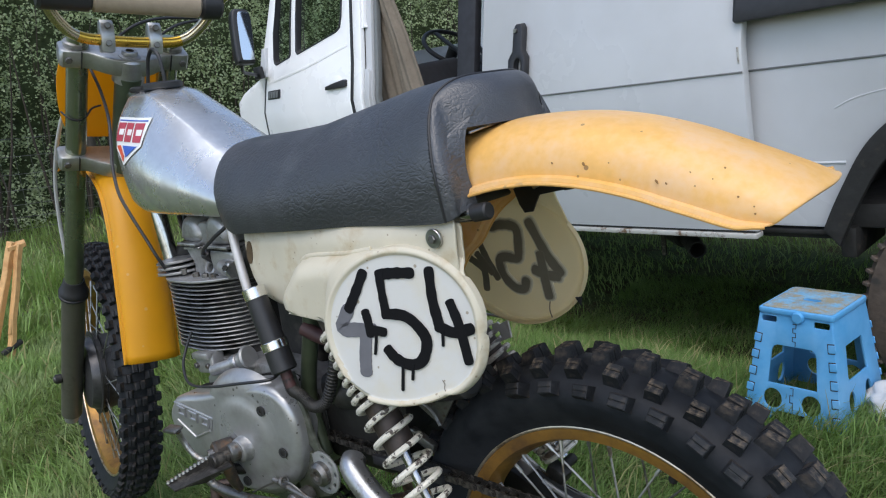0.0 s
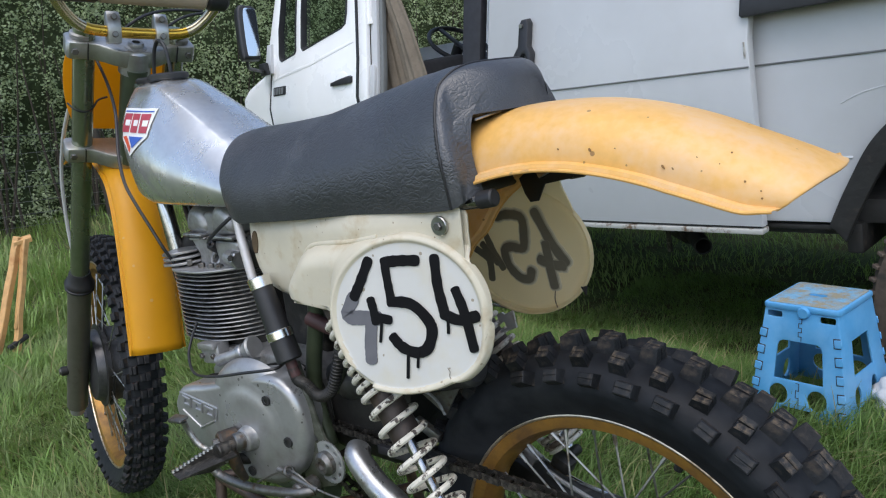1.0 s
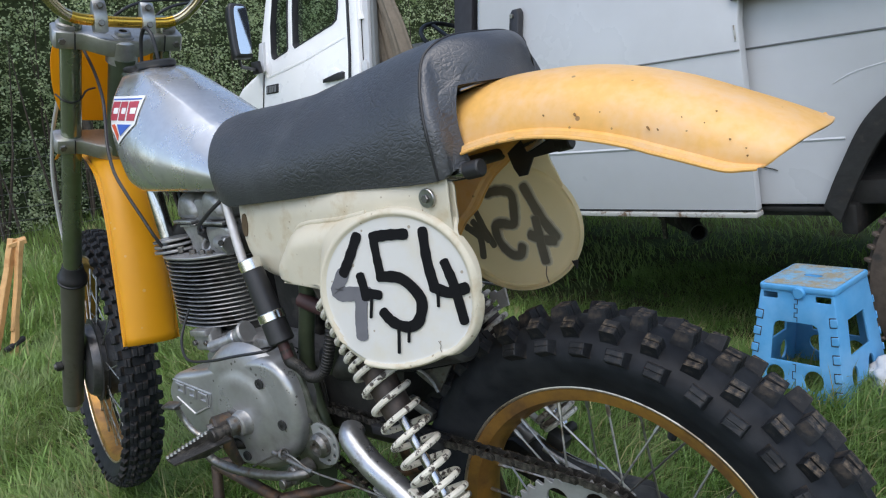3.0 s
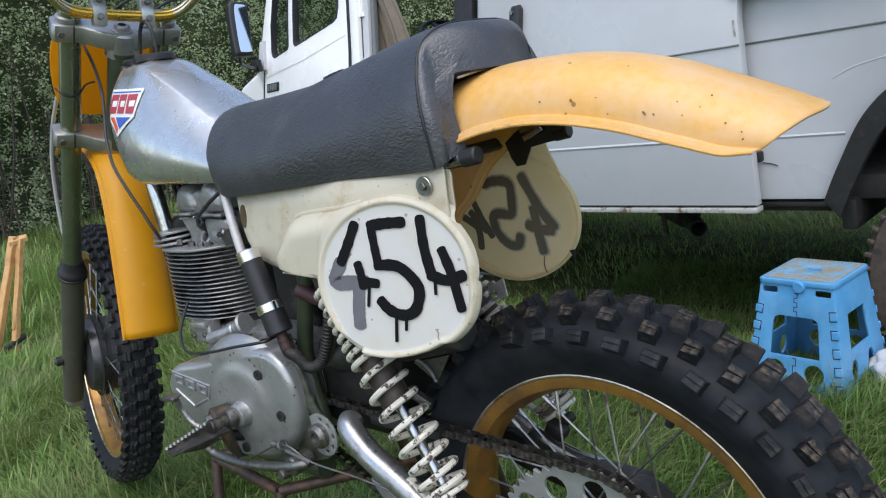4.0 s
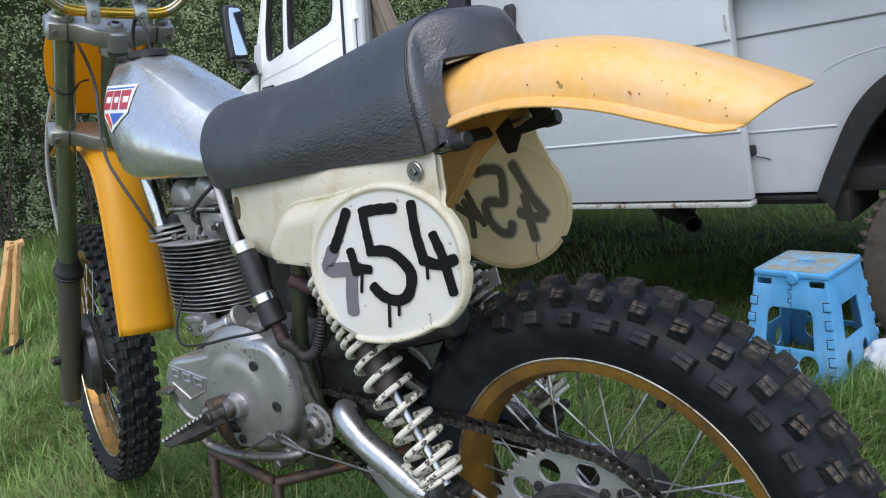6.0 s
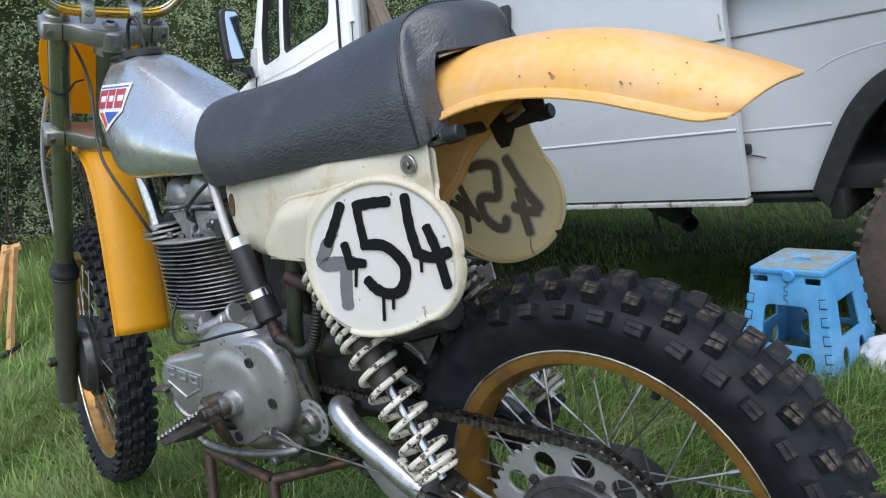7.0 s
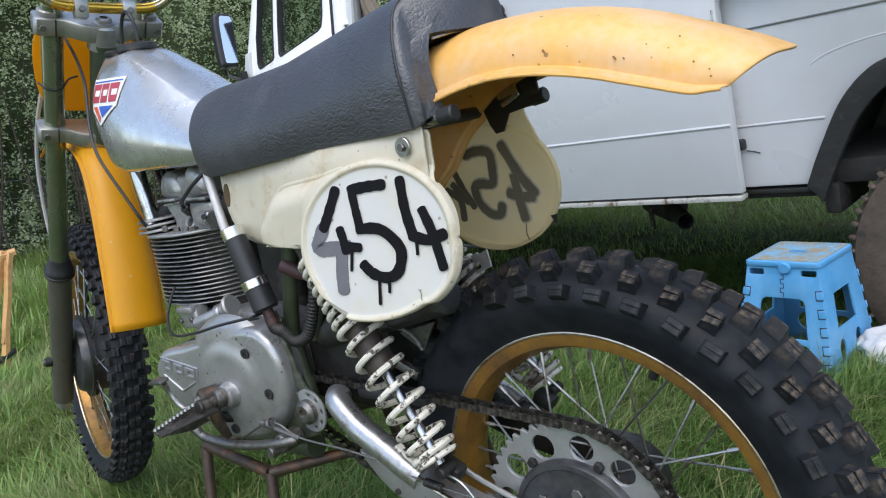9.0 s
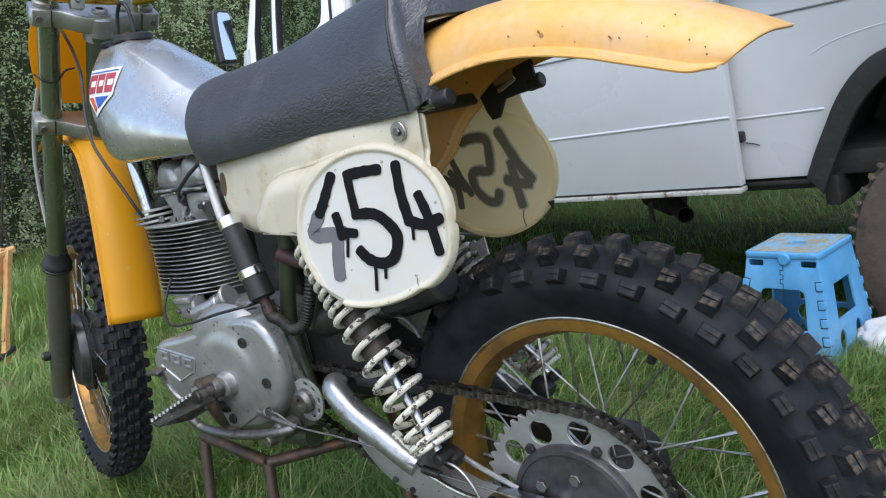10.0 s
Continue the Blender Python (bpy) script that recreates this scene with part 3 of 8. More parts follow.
def make_wheel(name, place, rim_r, rim_y, tyre_r, tyre_w, spokes, pitches, rows, knob, hub_profile, hub_mat, tag, turn=0.0):
    """Tyre with separate knobs, rim, spokes and hub about the wheel's axle; place: pose of the axle, y across."""
    m = place @ WHEEL_AXIS
    bead = rim_r - 0.006
    tyre_prof = []
    for a in np.linspace(-125, 125, 19):
        t = radians(a)
        mid = (bead + tyre_r) / 2 + 0.004
        half = (tyre_r - bead) / 2
        tyre_prof.append((mid + half * math.cos(t) + (0.0 if abs(a) < 90 else 0.004), tyre_w * math.sin(t) * (1.0 if abs(a) < 90 else 0.97)))
    tyre_prof = [(bead - 0.004, -rim_y + 0.004)] + tyre_prof + [(bead - 0.004, rim_y - 0.004)]
    tyre = part(tag + "_tyre", lathe(tyre_prof, m, 96), M_RUBBER, bike, "worn black knobbly tyre")
    hub = part(tag + "_wheel", lathe(hub_profile, m, 48), hub_mat, bike, "dull grey wheel hub")
    w = rim_y
    rim_prof = [(rim_r - 0.001, -w), (rim_r - 0.010, -w + 0.0005), (rim_r - 0.019, -w + 0.003), (rim_r - 0.025, -w * 0.55), (rim_r - 0.031, 0),
                (rim_r - 0.025, w * 0.55), (rim_r - 0.019, w - 0.003), (rim_r - 0.010, w - 0.0005), (rim_r - 0.001, w),
                (rim_r - 0.006, w - 0.001), (rim_r - 0.012, w * 0.5), (rim_r - 0.012, -w * 0.5), (rim_r - 0.006, -w + 0.001), (rim_r - 0.001, -w)]
    part("rim", lathe(rim_prof, m, 96), M_GOLD, hub, "gold anodised alloy rim")
    edge = bmesh.new()
    for s in (-1, 1):
        lathe([(rim_r + 0.0029 * math.cos(a), s * w + 0.0029 * math.sin(a)) for a in np.linspace(0, 2 * math.pi, 9)], m, 96, edge)
    part("rim_edge", edge, M_RIM_EDGE, hub, "scuffed bare rim edge")
    for i in range(spokes):
        s = 1 if i % 2 else -1
        a0 = 2 * math.pi * i / spokes
        lean = (0.62 if (i // 2) % 2 else -0.62)
        p = Vector((0.062 * math.cos(a0 + lean), 0.062 * math.sin(a0 + lean), s * 0.034))
        q = Vector(((rim_r - 0.029) * math.cos(a0), (rim_r - 0.029) * math.sin(a0), s * 0.006))
        bm = rod(m @ p, m @ q, 0.0016, 6)
        rod(m @ q, m @ (q + (p - q).normalized() * 0.016), 0.0029, 6, bm)
        part("spoke", bm, M_SPOKE, hub)
    lx, ly, lz = knob
    def block(lx, ly, lz, gap, worn):
        """One tread block: two halves beside a cut, sides sloping, rim rounded; worn ones are lower on one corner."""
        kb = bmesh.new()
        for y0, y1 in ((-0.5, -gap), (gap, 0.5)):
            corners = ((-0.5, y0), (0.5, y0), (0.5, y1), (-0.5, y1))
            bottom = [kb.verts.new((x * lx * 1.2, (y * 1.16 if abs(y) > 0.3 else y * 0.6) * ly, -0.005)) for x, y in corners]
            top = [kb.verts.new((x * lx * 0.96, y * ly * 0.96, lz * (1 - worn * (0.5 + x) * (1 if y > 0 else 0.4)))) for x, y in corners]
            for i in range(4):
                kb.faces.new((bottom[i], bottom[(i + 1) % 4], top[(i + 1) % 4], top[i]))
            kb.faces.new(top)
        bed = [kb.verts.new((x * lx, y * ly, lz * 0.6)) for x, y in ((-0.5, -gap * 1.5), (0.5, -gap * 1.5), (0.5, gap * 1.5), (-0.5, gap * 1.5))]
        kb.faces.new(bed)
        bmesh.ops.recalc_face_normals(kb, faces=kb.faces)
        bmesh.ops.bevel(kb, geom=[e for e in kb.edges if all(v.co.z > lz * 0.62 for v in e.verts)], offset=0.0013, segments=1, affect='EDGES')
        for face in kb.faces:
            face.material_index = 1 if face.normal.z > 0.5 and face.calc_center_median().z > lz * 0.7 else 0
        me = bpy.data.meshes.new("knob")
        kb.to_mesh(me)
        kb.free()
        me.materials.append(M_KNOB)
        me.materials.append(M_KNOB_TOP)
        return me
    centre = [block(lx * 0.92, ly * 1.42, lz, 0.045, w_) for w_ in (0.05, 0.2, 0.3)]
    middle = [block(lx * 0.88, ly * 0.92, lz * 1.05, 0.03, w_) for w_ in (0.0, 0.18, 0.3)]
    outer = [block(lx * 0.95, ly * 0.8, lz * 1.05, 0.0, w_) for w_ in (0.0, 0.12, 0.22)]
    for me in outer if tag == "rear" else centre + middle + outer:
        me.materials[1] = M_KNOB
    rnd = random.Random(7)
    for i in range(pitches):
        for phase, tilt in rows[i % len(rows)]:
            if tag == "rear" and abs(tilt) > 45 and 0.31 < i / pitches < 0.6:
                continue
            a = 2 * math.pi * (i + phase + rnd.uniform(-0.04, 0.04)) / pitches + radians(turn)
            t = radians(tilt)
            mid, half = (bead + tyre_r) / 2 + 0.004, (tyre_r - bead) / 2
            r, y = mid + half * math.cos(t), tyre_w * math.sin(t)
            nrm = Vector((math.cos(t) / half, math.sin(t) / tyre_w)).normalized()
            axis_r = Vector((math.cos(a), math.sin(a), 0))
            zed = (axis_r * nrm[0] + Vector((0, 0, nrm[1]))).normalized()
            tang = Vector((-math.sin(a), math.cos(a), 0))
            wide = zed.cross(tang)
            rot = Matrix((tang, wide, zed)).transposed().to_4x4()
            kind = centre if abs(tilt) < 10 else middle if abs(tilt) < 50 else outer
            ob = new("knob", kind[rnd.randrange(3)])
            ob.parent = tyre
            spin = Matrix.Rotation(rnd.uniform(-0.07, 0.07), 4, 'Z')
            ob.matrix_basis = m @ Matrix.Translation(axis_r * r + Vector((0, 0, y))) @ rot @ spin @ Matrix.Diagonal((rnd.uniform(0.9, 1.06), rnd.uniform(0.92, 1.08), rnd.uniform(0.8, 1.05), 1))
    return hub, tyre


rear_hub_prof = [(0.012, -0.085), (0.05, -0.082), (0.057, -0.07), (0.057, -0.035), (0.05, -0.03), (0.045, -0.022), (0.045, 0.022), (0.07, 0.03), (0.058, 0.04), (0.06, 0.066),
                 (0.058, 0.07), (0.054, 0.075), (0.05, 0.078), (0.02, 0.079), (0.012, 0.085), (0.0, 0.085)]
REAR = Matrix.Translation((0, 0, ZR))
rear_hub, rear_tyre = make_wheel("rear", REAR, 0.2425, 0.032, 0.322, 0.056, 36, 39,
                                 [[(0, 0), (0.45, 36), (0.5, -36), (0.05, 66), (0, -66)]], (0.0235, 0.0205, 0.018), rear_hub_prof, M_DARK, "rear", -3.0)
front_hub_prof = [(0.01, -0.06), (0.065, -0.058), (0.07, -0.05), (0.07, -0.03), (0.03, -0.02), (0.03, 0.02), (0.06, 0.025), (0.078, 0.03), (0.08, 0.05),
                  (0.06, 0.058), (0.01, 0.06), (0.0, 0.06)]
front_hub, front_tyre = make_wheel("front", steered(), 0.279, 0.028, 0.336, 0.043, 36, 54,
                                   [[(0, 0), (0, 62), (0, -62), (0.5, 32), (0.5, -32)]], (0.0215, 0.0175, 0.012), front_hub_prof, M_DARK, "front")

lock_way = Vector((0.085, 0, 0.187)).normalized()
part("rim_lock", rod(Vector((0, 0, ZR)) + lock_way * 0.215, Vector((0, 0, ZR)) + lock_way * 0.196, 0.006, 10, bevel=0.001), M_BLACK, rear_hub)
# sprocket, carrier and chain
SPY = -0.074
def circle_holes(n, r, hr, a0=0.0, k=14):
    return [ellipse(r * math.cos(a0 + 2 * math.pi * i / n), r * math.sin(a0 + 2 * math.pi * i / n), hr, hr, k) for i in range(n)]


teeth = 52
outline = []
for i in range(teeth):
    for f, r in ((0.0, 0.134), (0.22, 0.1365), (0.42, 0.1418), (0.58, 0.1418), (0.78, 0.1365)):
        a = 2 * math.pi * (i + f) / teeth
        outline.append((r * math.cos(a), r * math.sin(a)))
SPR = Matrix.Translation((0, SPY + 0.002, ZR)) @ SIDE
A0 = radians(67.5)
sprocket = part("sprocket", prism(outline, 0.005, SPR, 0.0006, circle_holes(12, 0.1105, 0.0168, radians(82.5)), segs=1), M_SPROCKET, bike, "drilled bare alloy rear sprocket")
for i in range(6):
    a = A0 + 2 * math.pi * i / 6 + radians(0)
    c = Vector((0.0985 * math.cos(a), 0, ZR + 0.0985 * math.sin(a)))
    part("sprocket_bolt", rod(c + Vector((0, SPY - 0.001, 0)), c + Vector((0, SPY - 0.010, 0)), 0.0068, 6, bevel=0.001), M_DARK, sprocket)
part("hub_cover", lathe([(0.093, 0), (0.0935, 0.006), (0.090, 0.012), (0.084, 0.013), (0.082, 0.011), (0.045, 0.012), (0.03, 0.016), (0.0, 0.016)],
                        Matrix.Translation((0, SPY - 0.003, ZR)) @ WHEEL_AXIS, 48), M_HUB, sprocket, "scuffed dark hub cover")
for a in (205, 275, 335, 80, 140):
    c = Vector((0.055 * math.cos(radians(a)), 0, ZR + 0.055 * math.sin(radians(a))))
    part("cover_bolt", rod(c + Vector((0, SPY - 0.013, 0)), c + Vector((0, SPY - 0.021, 0)), 0.0085, 6, bevel=0.001), M_BOLT, sprocket)

PITCH = 0.0159
FRONT_SPR = Vector((-0.52, 0, 0.44))
def chain_path():
    """Round the rear sprocket, along the upper run, round the front sprocket and back, at even steps."""
    R, r = 0.1405, 0.038
    c0, c1 = Vector((0, ZR)), Vector((FRONT_SPR.x, FRONT_SPR.z))
    d = c1 - c0
    base = math.atan2(d.y, d.x)
    off = math.acos((R - r) / d.length)
    up, low = base - off, base + off
    pts = [c0 + R * Vector((math.cos(a), math.sin(a))) for a in np.linspace(low - 2 * math.pi, up, 60)]
    pts += [c1 + r * Vector((math.cos(a), math.sin(a))) for a in np.linspace(up, low, 16)]
    out, left = [], 0.0
    closed = pts + [pts[0]]
    for a, b in zip(closed, closed[1:]):
        seg = (b - a).length
        t = left
        while t < seg:
            p = a + (b - a) * (t / seg)
            out.append(p)
            t += PITCH
        left = t - seg
    return out


def make_chain():
    pts = chain_path()
    anchor = part("chain", rod((pts[0].x, SPY + 0.007, pts[0].y), (pts[0].x, SPY - 0.012, pts[0].y), 0.003, 8), M_CHAIN, bike, "oily brown roller chain")
    metas = []
    for wide in (0.0085, 0.0065):
        bm = bmesh.new()
        shape = [(-0.011 + 0.0058 * math.cos(a), 0.0058 * math.sin(a)) for a in np.linspace(radians(60), radians(300), 6)]
        shape = [(x + 0.003, y) for x, y in shape] + [(-x - 0.003, -y) for x, y in shape]
        for s in (-1, 1):
            prism(shape, 0.0017, Matrix.Translation((0, s * wide + 0.0008, 0)) @ SIDE, 0, bm=bm)
        rod((-PITCH / 2, -wide - 0.0025, 0), (-PITCH / 2, wide + 0.0025, 0), 0.0028, 8, bm)
        rod((PITCH / 2, -wide - 0.0025, 0), (PITCH / 2, wide + 0.0025, 0), 0.0028, 8, bm)
        me = bpy.data.meshes.new("chain_link")
        bm.to_mesh(me)
        bm.free()
        me.materials.append(M_CHAIN)
        metas.append(me)
    for i, p in enumerate(pts):
        q = pts[(i + 1) % len(pts)]
        mid = (p + q) / 2
        a = math.atan2(q.y - p.y, q.x - p.x)
        ob = new("chain_link", metas[i % 2])
        ob.parent = anchor
        ob.matrix_basis = Matrix.Translation((mid.x, SPY, mid.y)) @ Matrix.Rotation(-a, 4, 'Y')


make_chain()

# ---- seat ----
SEAT_END, SEAT_ROLL = -0.062, 0.036


def seat_values(x):
    top = np.interp(x, [-0.615, -0.53, -0.42, -0.32, -0.23, -0.16, -0.125, -0.092, -0.062], [0.957, 0.962, 0.971, 0.991, 1.009, 1.0155, 1.0165, 1.016, 1.014])
    low = np.interp(x, [-0.615, -0.602, -0.57, -0.41, -0.288, -0.184, -0.115, -0.093, -0.062], [0.842, 0.824, 0.818, 0.83, 0.841, 0.845, 0.849, 0.852, 0.861])
    half = np.interp(x, [-0.615, -0.57, -0.4, -0.15, -0.1, -0.062], [0.118, 0.132, 0.14, 0.14, 0.139, 0.136])
    arch = np.interp(x, [-0.36, -0.3, -0.13, -0.062], [low + 0.004, 0.915, 0.947, 0.957])
    return float(top), float(low), float(half), float(max(arch, low + 0.004)) if x > -0.36 else float(low + 0.004)


def seat_back(p):
    """The seat's tail is rounded in plan: its sides end further forward than its middle."""
    k = min(max((p.x + 0.2) / 0.138, 0), 1)
    nose = min(max((-0.5 - p.x) / 0.115, 0), 1)
    out = 0.03 * max(0, 1 - (p.y / 0.122) ** 2) + 0.008 * math.cos(min(abs(p.z - 0.9) / 0.11, 1) * math.pi / 2) ** 2
    lean_on = 0.3 * k * max(0.0, p.z - 0.9)
    return Vector((p.x - lean_on - (0.036 * k * k + 0.01 * k ** 6) * min(1, abs(p.y) / 0.1) ** 2.4 - nose * out, p.y, p.z))


def seat_ring(x, grow=0.0):
    """Outer skin over the top, then back through the tunnel underneath; the tail's rim is rolled in."""
    top, low, half, arch = seat_values(x)
    d = min(max(0.0, x - (SEAT_END - SEAT_ROLL)), SEAT_ROLL)
    rolled = SEAT_ROLL - math.sqrt(SEAT_ROLL ** 2 - d * d)
    top, half_out = top + grow - 0.6 * rolled, half + grow - rolled
    out = []
    near_low, far_low = low, low + 0.035 * min(max((x + 0.22) / 0.1, 0), 1)
    for a in np.linspace(0, 180, 49):
        c, s = math.cos(radians(a)), math.sin(radians(a))
        low = near_low if c > 0 else far_low
        e = 2 / (2.7 + 1.5 * min(max((x + 0.24) / 0.14, 0), 1))
        y = -half_out * math.copysign(abs(c) ** e, c)
        f = abs(s) ** e
        z = low + (top - low) * f
        taper = (1 - 0.165 * f ** 1.5) * (1 - 0.095 * max(0.0, 1 - f / 0.42) ** 1.7)
        out.append(Vector((x, y * taper, z)))
    arch = min(arch, top - 0.02)
    for a in np.linspace(180, 0, 49):
        c, s = math.cos(radians(a)), math.sin(radians(a))
        low = near_low if c > 0 else far_low
        out.append(Vector((x, -(half - 0.024) * math.copysign(abs(c) ** 0.22, c), low + (arch - low) * abs(s) ** 0.22)))
    return [seat_back(p) for p in out]


xs = [-0.615, -0.612, -0.604, -0.59, -0.57] + list(np.linspace(-0.55, -0.1, 24)) + [-0.09, -0.082, -0.077, -0.074, -0.071, -0.068, -0.0655, -0.0638, -0.0627, -0.0621, -0.062]
rings = []
for i, x in enumerate(xs):
    ring = seat_ring(x)
    if i < 4:
        k = (0.93, 0.965, 0.985, 0.997)[i]
        c = sum(ring, Vector()) / len(ring)
        ring = [c + (p - c) * k for p in ring]
    rings.append(ring)
hull = loft(rings, cap=False)
hull.verts.ensure_lookup_table()
for first in (0, len(hull.verts) - 98):
    for i in range(48):
        hull.faces.new([hull.verts[first + k] for k in (i, i + 1, 96 - i, 97 - i)])
bmesh.ops.recalc_face_normals(hull, faces=hull.faces)
seat = part("seat", hull, M_VINYL, bike, "creased black vinyl seat")
part("seam", tube(seat_ring(-0.104, 0.0004)[0:49], 0.0017, 6, 2), M_BLACK, seat, "dark piped seat seam")
thread = bmesh.new()
run = spline(seat_ring(-0.1095, 0.0006)[1:48], 5)
gone = 0.0
for p, q in zip(run, run[1:]):
    gone += (q - p).length
    if gone > 0.0042:
        way = (q - p).normalized()
        rod(p, p + way * 0.0026, 0.0006, 5, thread)
        gone = 0.0
part("stitching", thread, M_BLACK, seat, "row of black stitches")
part("seat_strip", tube([(-0.105, -0.085, 0.95), (-0.1, -0.05, 0.9545), (-0.098, -0.01, 0.956), (-0.098, 0.05, 0.955)], 0.0016, 8), M_STEEL, seat, "bare metal strip under the seat tail")

# ---- rear mudguard ----
def guard(path, widths, drops, lip, mat, name, label, m=None, n=41, tail=0.0, full=0.9):
    """A curved plastic mudguard: path of (x, z) of its crown, half width, drop to the edge, at each point."""
    pts = spline([Vector((x, 0, z)) for x, z in path], 6)
    count = len(pts)
    rows = []
    for i, p in enumerate(pts):
        f = i / (count - 1)
        w = float(np.interp(f, np.linspace(0, 1, len(widths)), widths))
        d = float(np.interp(f, np.linspace(0, 1, len(drops)), drops))
        ahead = (pts[min(i + 1, count - 1)] - pts[max(i - 1, 0)]).normalized()
        down = Vector((ahead.z, 0, -ahead.x))
        if down.z > 0 and abs(down.z) > 0.3:
            down = -down
        row = []
        for a in np.linspace(-1, 1, n):
            s = abs(a)
            if s < 0.86:
                u = s / 0.86
                y, h = w * 0.945 * math.sin(u * math.pi / 2) ** 0.92, d * 0.9 * (1 - math.cos(u * math.pi / 2)) ** full
            else:
                u = (s - 0.86) / 0.14
                y, h = w * (0.945 + 0.055 * min(1, u * 4)) + lip * u, d * (0.9 + 0.1 * max(0, (u - 0.2) / 0.8))
            late = max(0.0, (f - 0.7) / 0.3) if tail else 0.0
            h *= 1 - 0.85 * late if a > 0 else 1.0
            row.append(p + Vector((0, math.copysign(y, a), 0)) + down * h - ahead * tail * max(0.0, (f - 0.84) / 0.16) * s * s)
        rows.append(row)
    ob = part(name, loft(rows, closed=False, cap=False), mat, bike, label, m)
    solid(ob, 0.003, 0)
    for side in (0, -1):
        part("rolled_edge", tube([row[side] + Vector((0, 0.0012 if side else -0.0012, 0)) for row in rows], 0.0022, 8, 1), M_LIP if tail else mat, ob, m=m)
    return ob


rear_guard = guard([(-0.345, 0.73), (-0.325, 0.80), (-0.27, 0.88), (-0.19, 0.932), (-0.10, 0.954), (-0.02, 0.958), (0.05, 0.952), (0.12, 0.9355), (0.18, 0.9125), (0.235, 0.888), (0.264, 0.87)],
      [0.072, 0.08, 0.09, 0.096, 0.095, 0.09, 0.086, 0.082, 0.074], [0.06, 0.09, 0.088, 0.075, 0.067, 0.065, 0.062, 0.054, 0.041], 0.003, M_YELLOW, "rear_mudguard",
      "faded yellow plastic rear mudguard with scuffs", tail=0.018, full=1.2)

for at, out, long_, wide_ in (((0.046, -0.0864, 0.9099), (0.075, -0.981, 0.18), 0.0062, 0.0032), ((0.1251, -0.0827, 0.89), (0.11, -0.981, 0.159), 0.0075, 0.0025), ((0.1347, -0.082, 0.8881), (0.104, -0.982, 0.16), 0.004, 0.0018),
                              ((0.2028, -0.0762, 0.8737), (0.156, -0.948, 0.278), 0.003, 0.0024), ((0.2171, -0.076, 0.8646), (0.208, -0.943, 0.258), 0.0022, 0.0018), ((0.2181, -0.0764, 0.8583), (0.148, -0.987, -0.067), 0.0026, 0.0022),
                              ((0.1865, -0.0642, 0.8989), (0.314, -0.602, 0.734), 0.0026, 0.002), ((0.0083, -0.0885, 0.9123), (0.057, -0.98, 0.189), 0.0034, 0.002), ((0.074, -0.084, 0.9101), (0.099, -0.953, 0.285), 0.0018, 0.0015),
                              ((0.1568, -0.0754, 0.8974), (0.215, -0.85, 0.48), 0.0022, 0.0013), ((0.1783, -0.074, 0.8902), (0.217, -0.845, 0.488), 0.0018, 0.0014)):
    n_ = Vector(out).normalized()
    place = Matrix.Translation(Vector(at) + n_ * 0.0012) @ n_.to_track_quat('Z', 'Y').to_matrix().to_4x4() @ Matrix.Rotation(0.6, 4, 'Z') @ Matrix.Diagonal((wide_ * 0.42, long_ * 0.42, 1, 1))
    ring = [(math.cos(a) * (1 + 0.2 * math.sin(3 * a + long_ * 900)), math.sin(a) * (1 + 0.15 * math.cos(2 * a))) for a in np.linspace(0, 2 * math.pi, 12, endpoint=False)]
    part("chip", prism(ring, 0.0008, place, 0), M_CHIP, rear_guard, "dark chip in the plastic")

# ---- number plates ----
PL = (0.254, 0.122, -0.184)                     # y of the oval's face = a x + b z + c
OVAL = (-0.2, 0.7185, 0.1105, 0.1)
LOBE = [(-0.44, 0.69), (-0.452, 0.715), (-0.4537, 0.7362), (-0.4322, 0.7626), (-0.4096, 0.7856), (-0.3882, 0.7931), (-0.3075, 0.8024), (-0.2609, 0.8111), (-0.19, 0.823), (-0.118, 0.8), (-0.07, 0.73),
        (-0.07, 0.64), (-0.18, 0.59), (-0.3, 0.6), (-0.4, 0.66)]     # edge of the raised part of the panel


def edge_distance(x, z, poly):
    best = 9.0
    for (ax, az), (bx, bz) in zip(poly, poly[1:] + poly[:1]):
        ex, ez = bx - ax, bz - az
        f = min(max(((x - ax) * ex + (z - az) * ez) / (ex * ex + ez * ez), 0.0), 1.0)
        best = min(best, math.hypot(x - ax - f * ex, z - az - f * ez))
    return best


def plate_y(x, z):
    return PL[0] * x + PL[1] * z + PL[2]


def inside(x, z, poly):
    hit = False
    for (ax, az), (bx, bz) in zip(poly, poly[1:] + poly[:1]):
        if (az > z) != (bz > z) and x < (bx - ax) * (z - az) / (bz - az) + ax:
            hit = not hit
    return hit


FAR_OVAL = (-0.203, 0.738, 0.1185, 0.0975)


def panel_skin(x):
    return float(np.interp(x, [-0.57, -0.45, -0.3, -0.2, -0.1], [-0.1, -0.112, -0.124, -0.122, -0.112]))


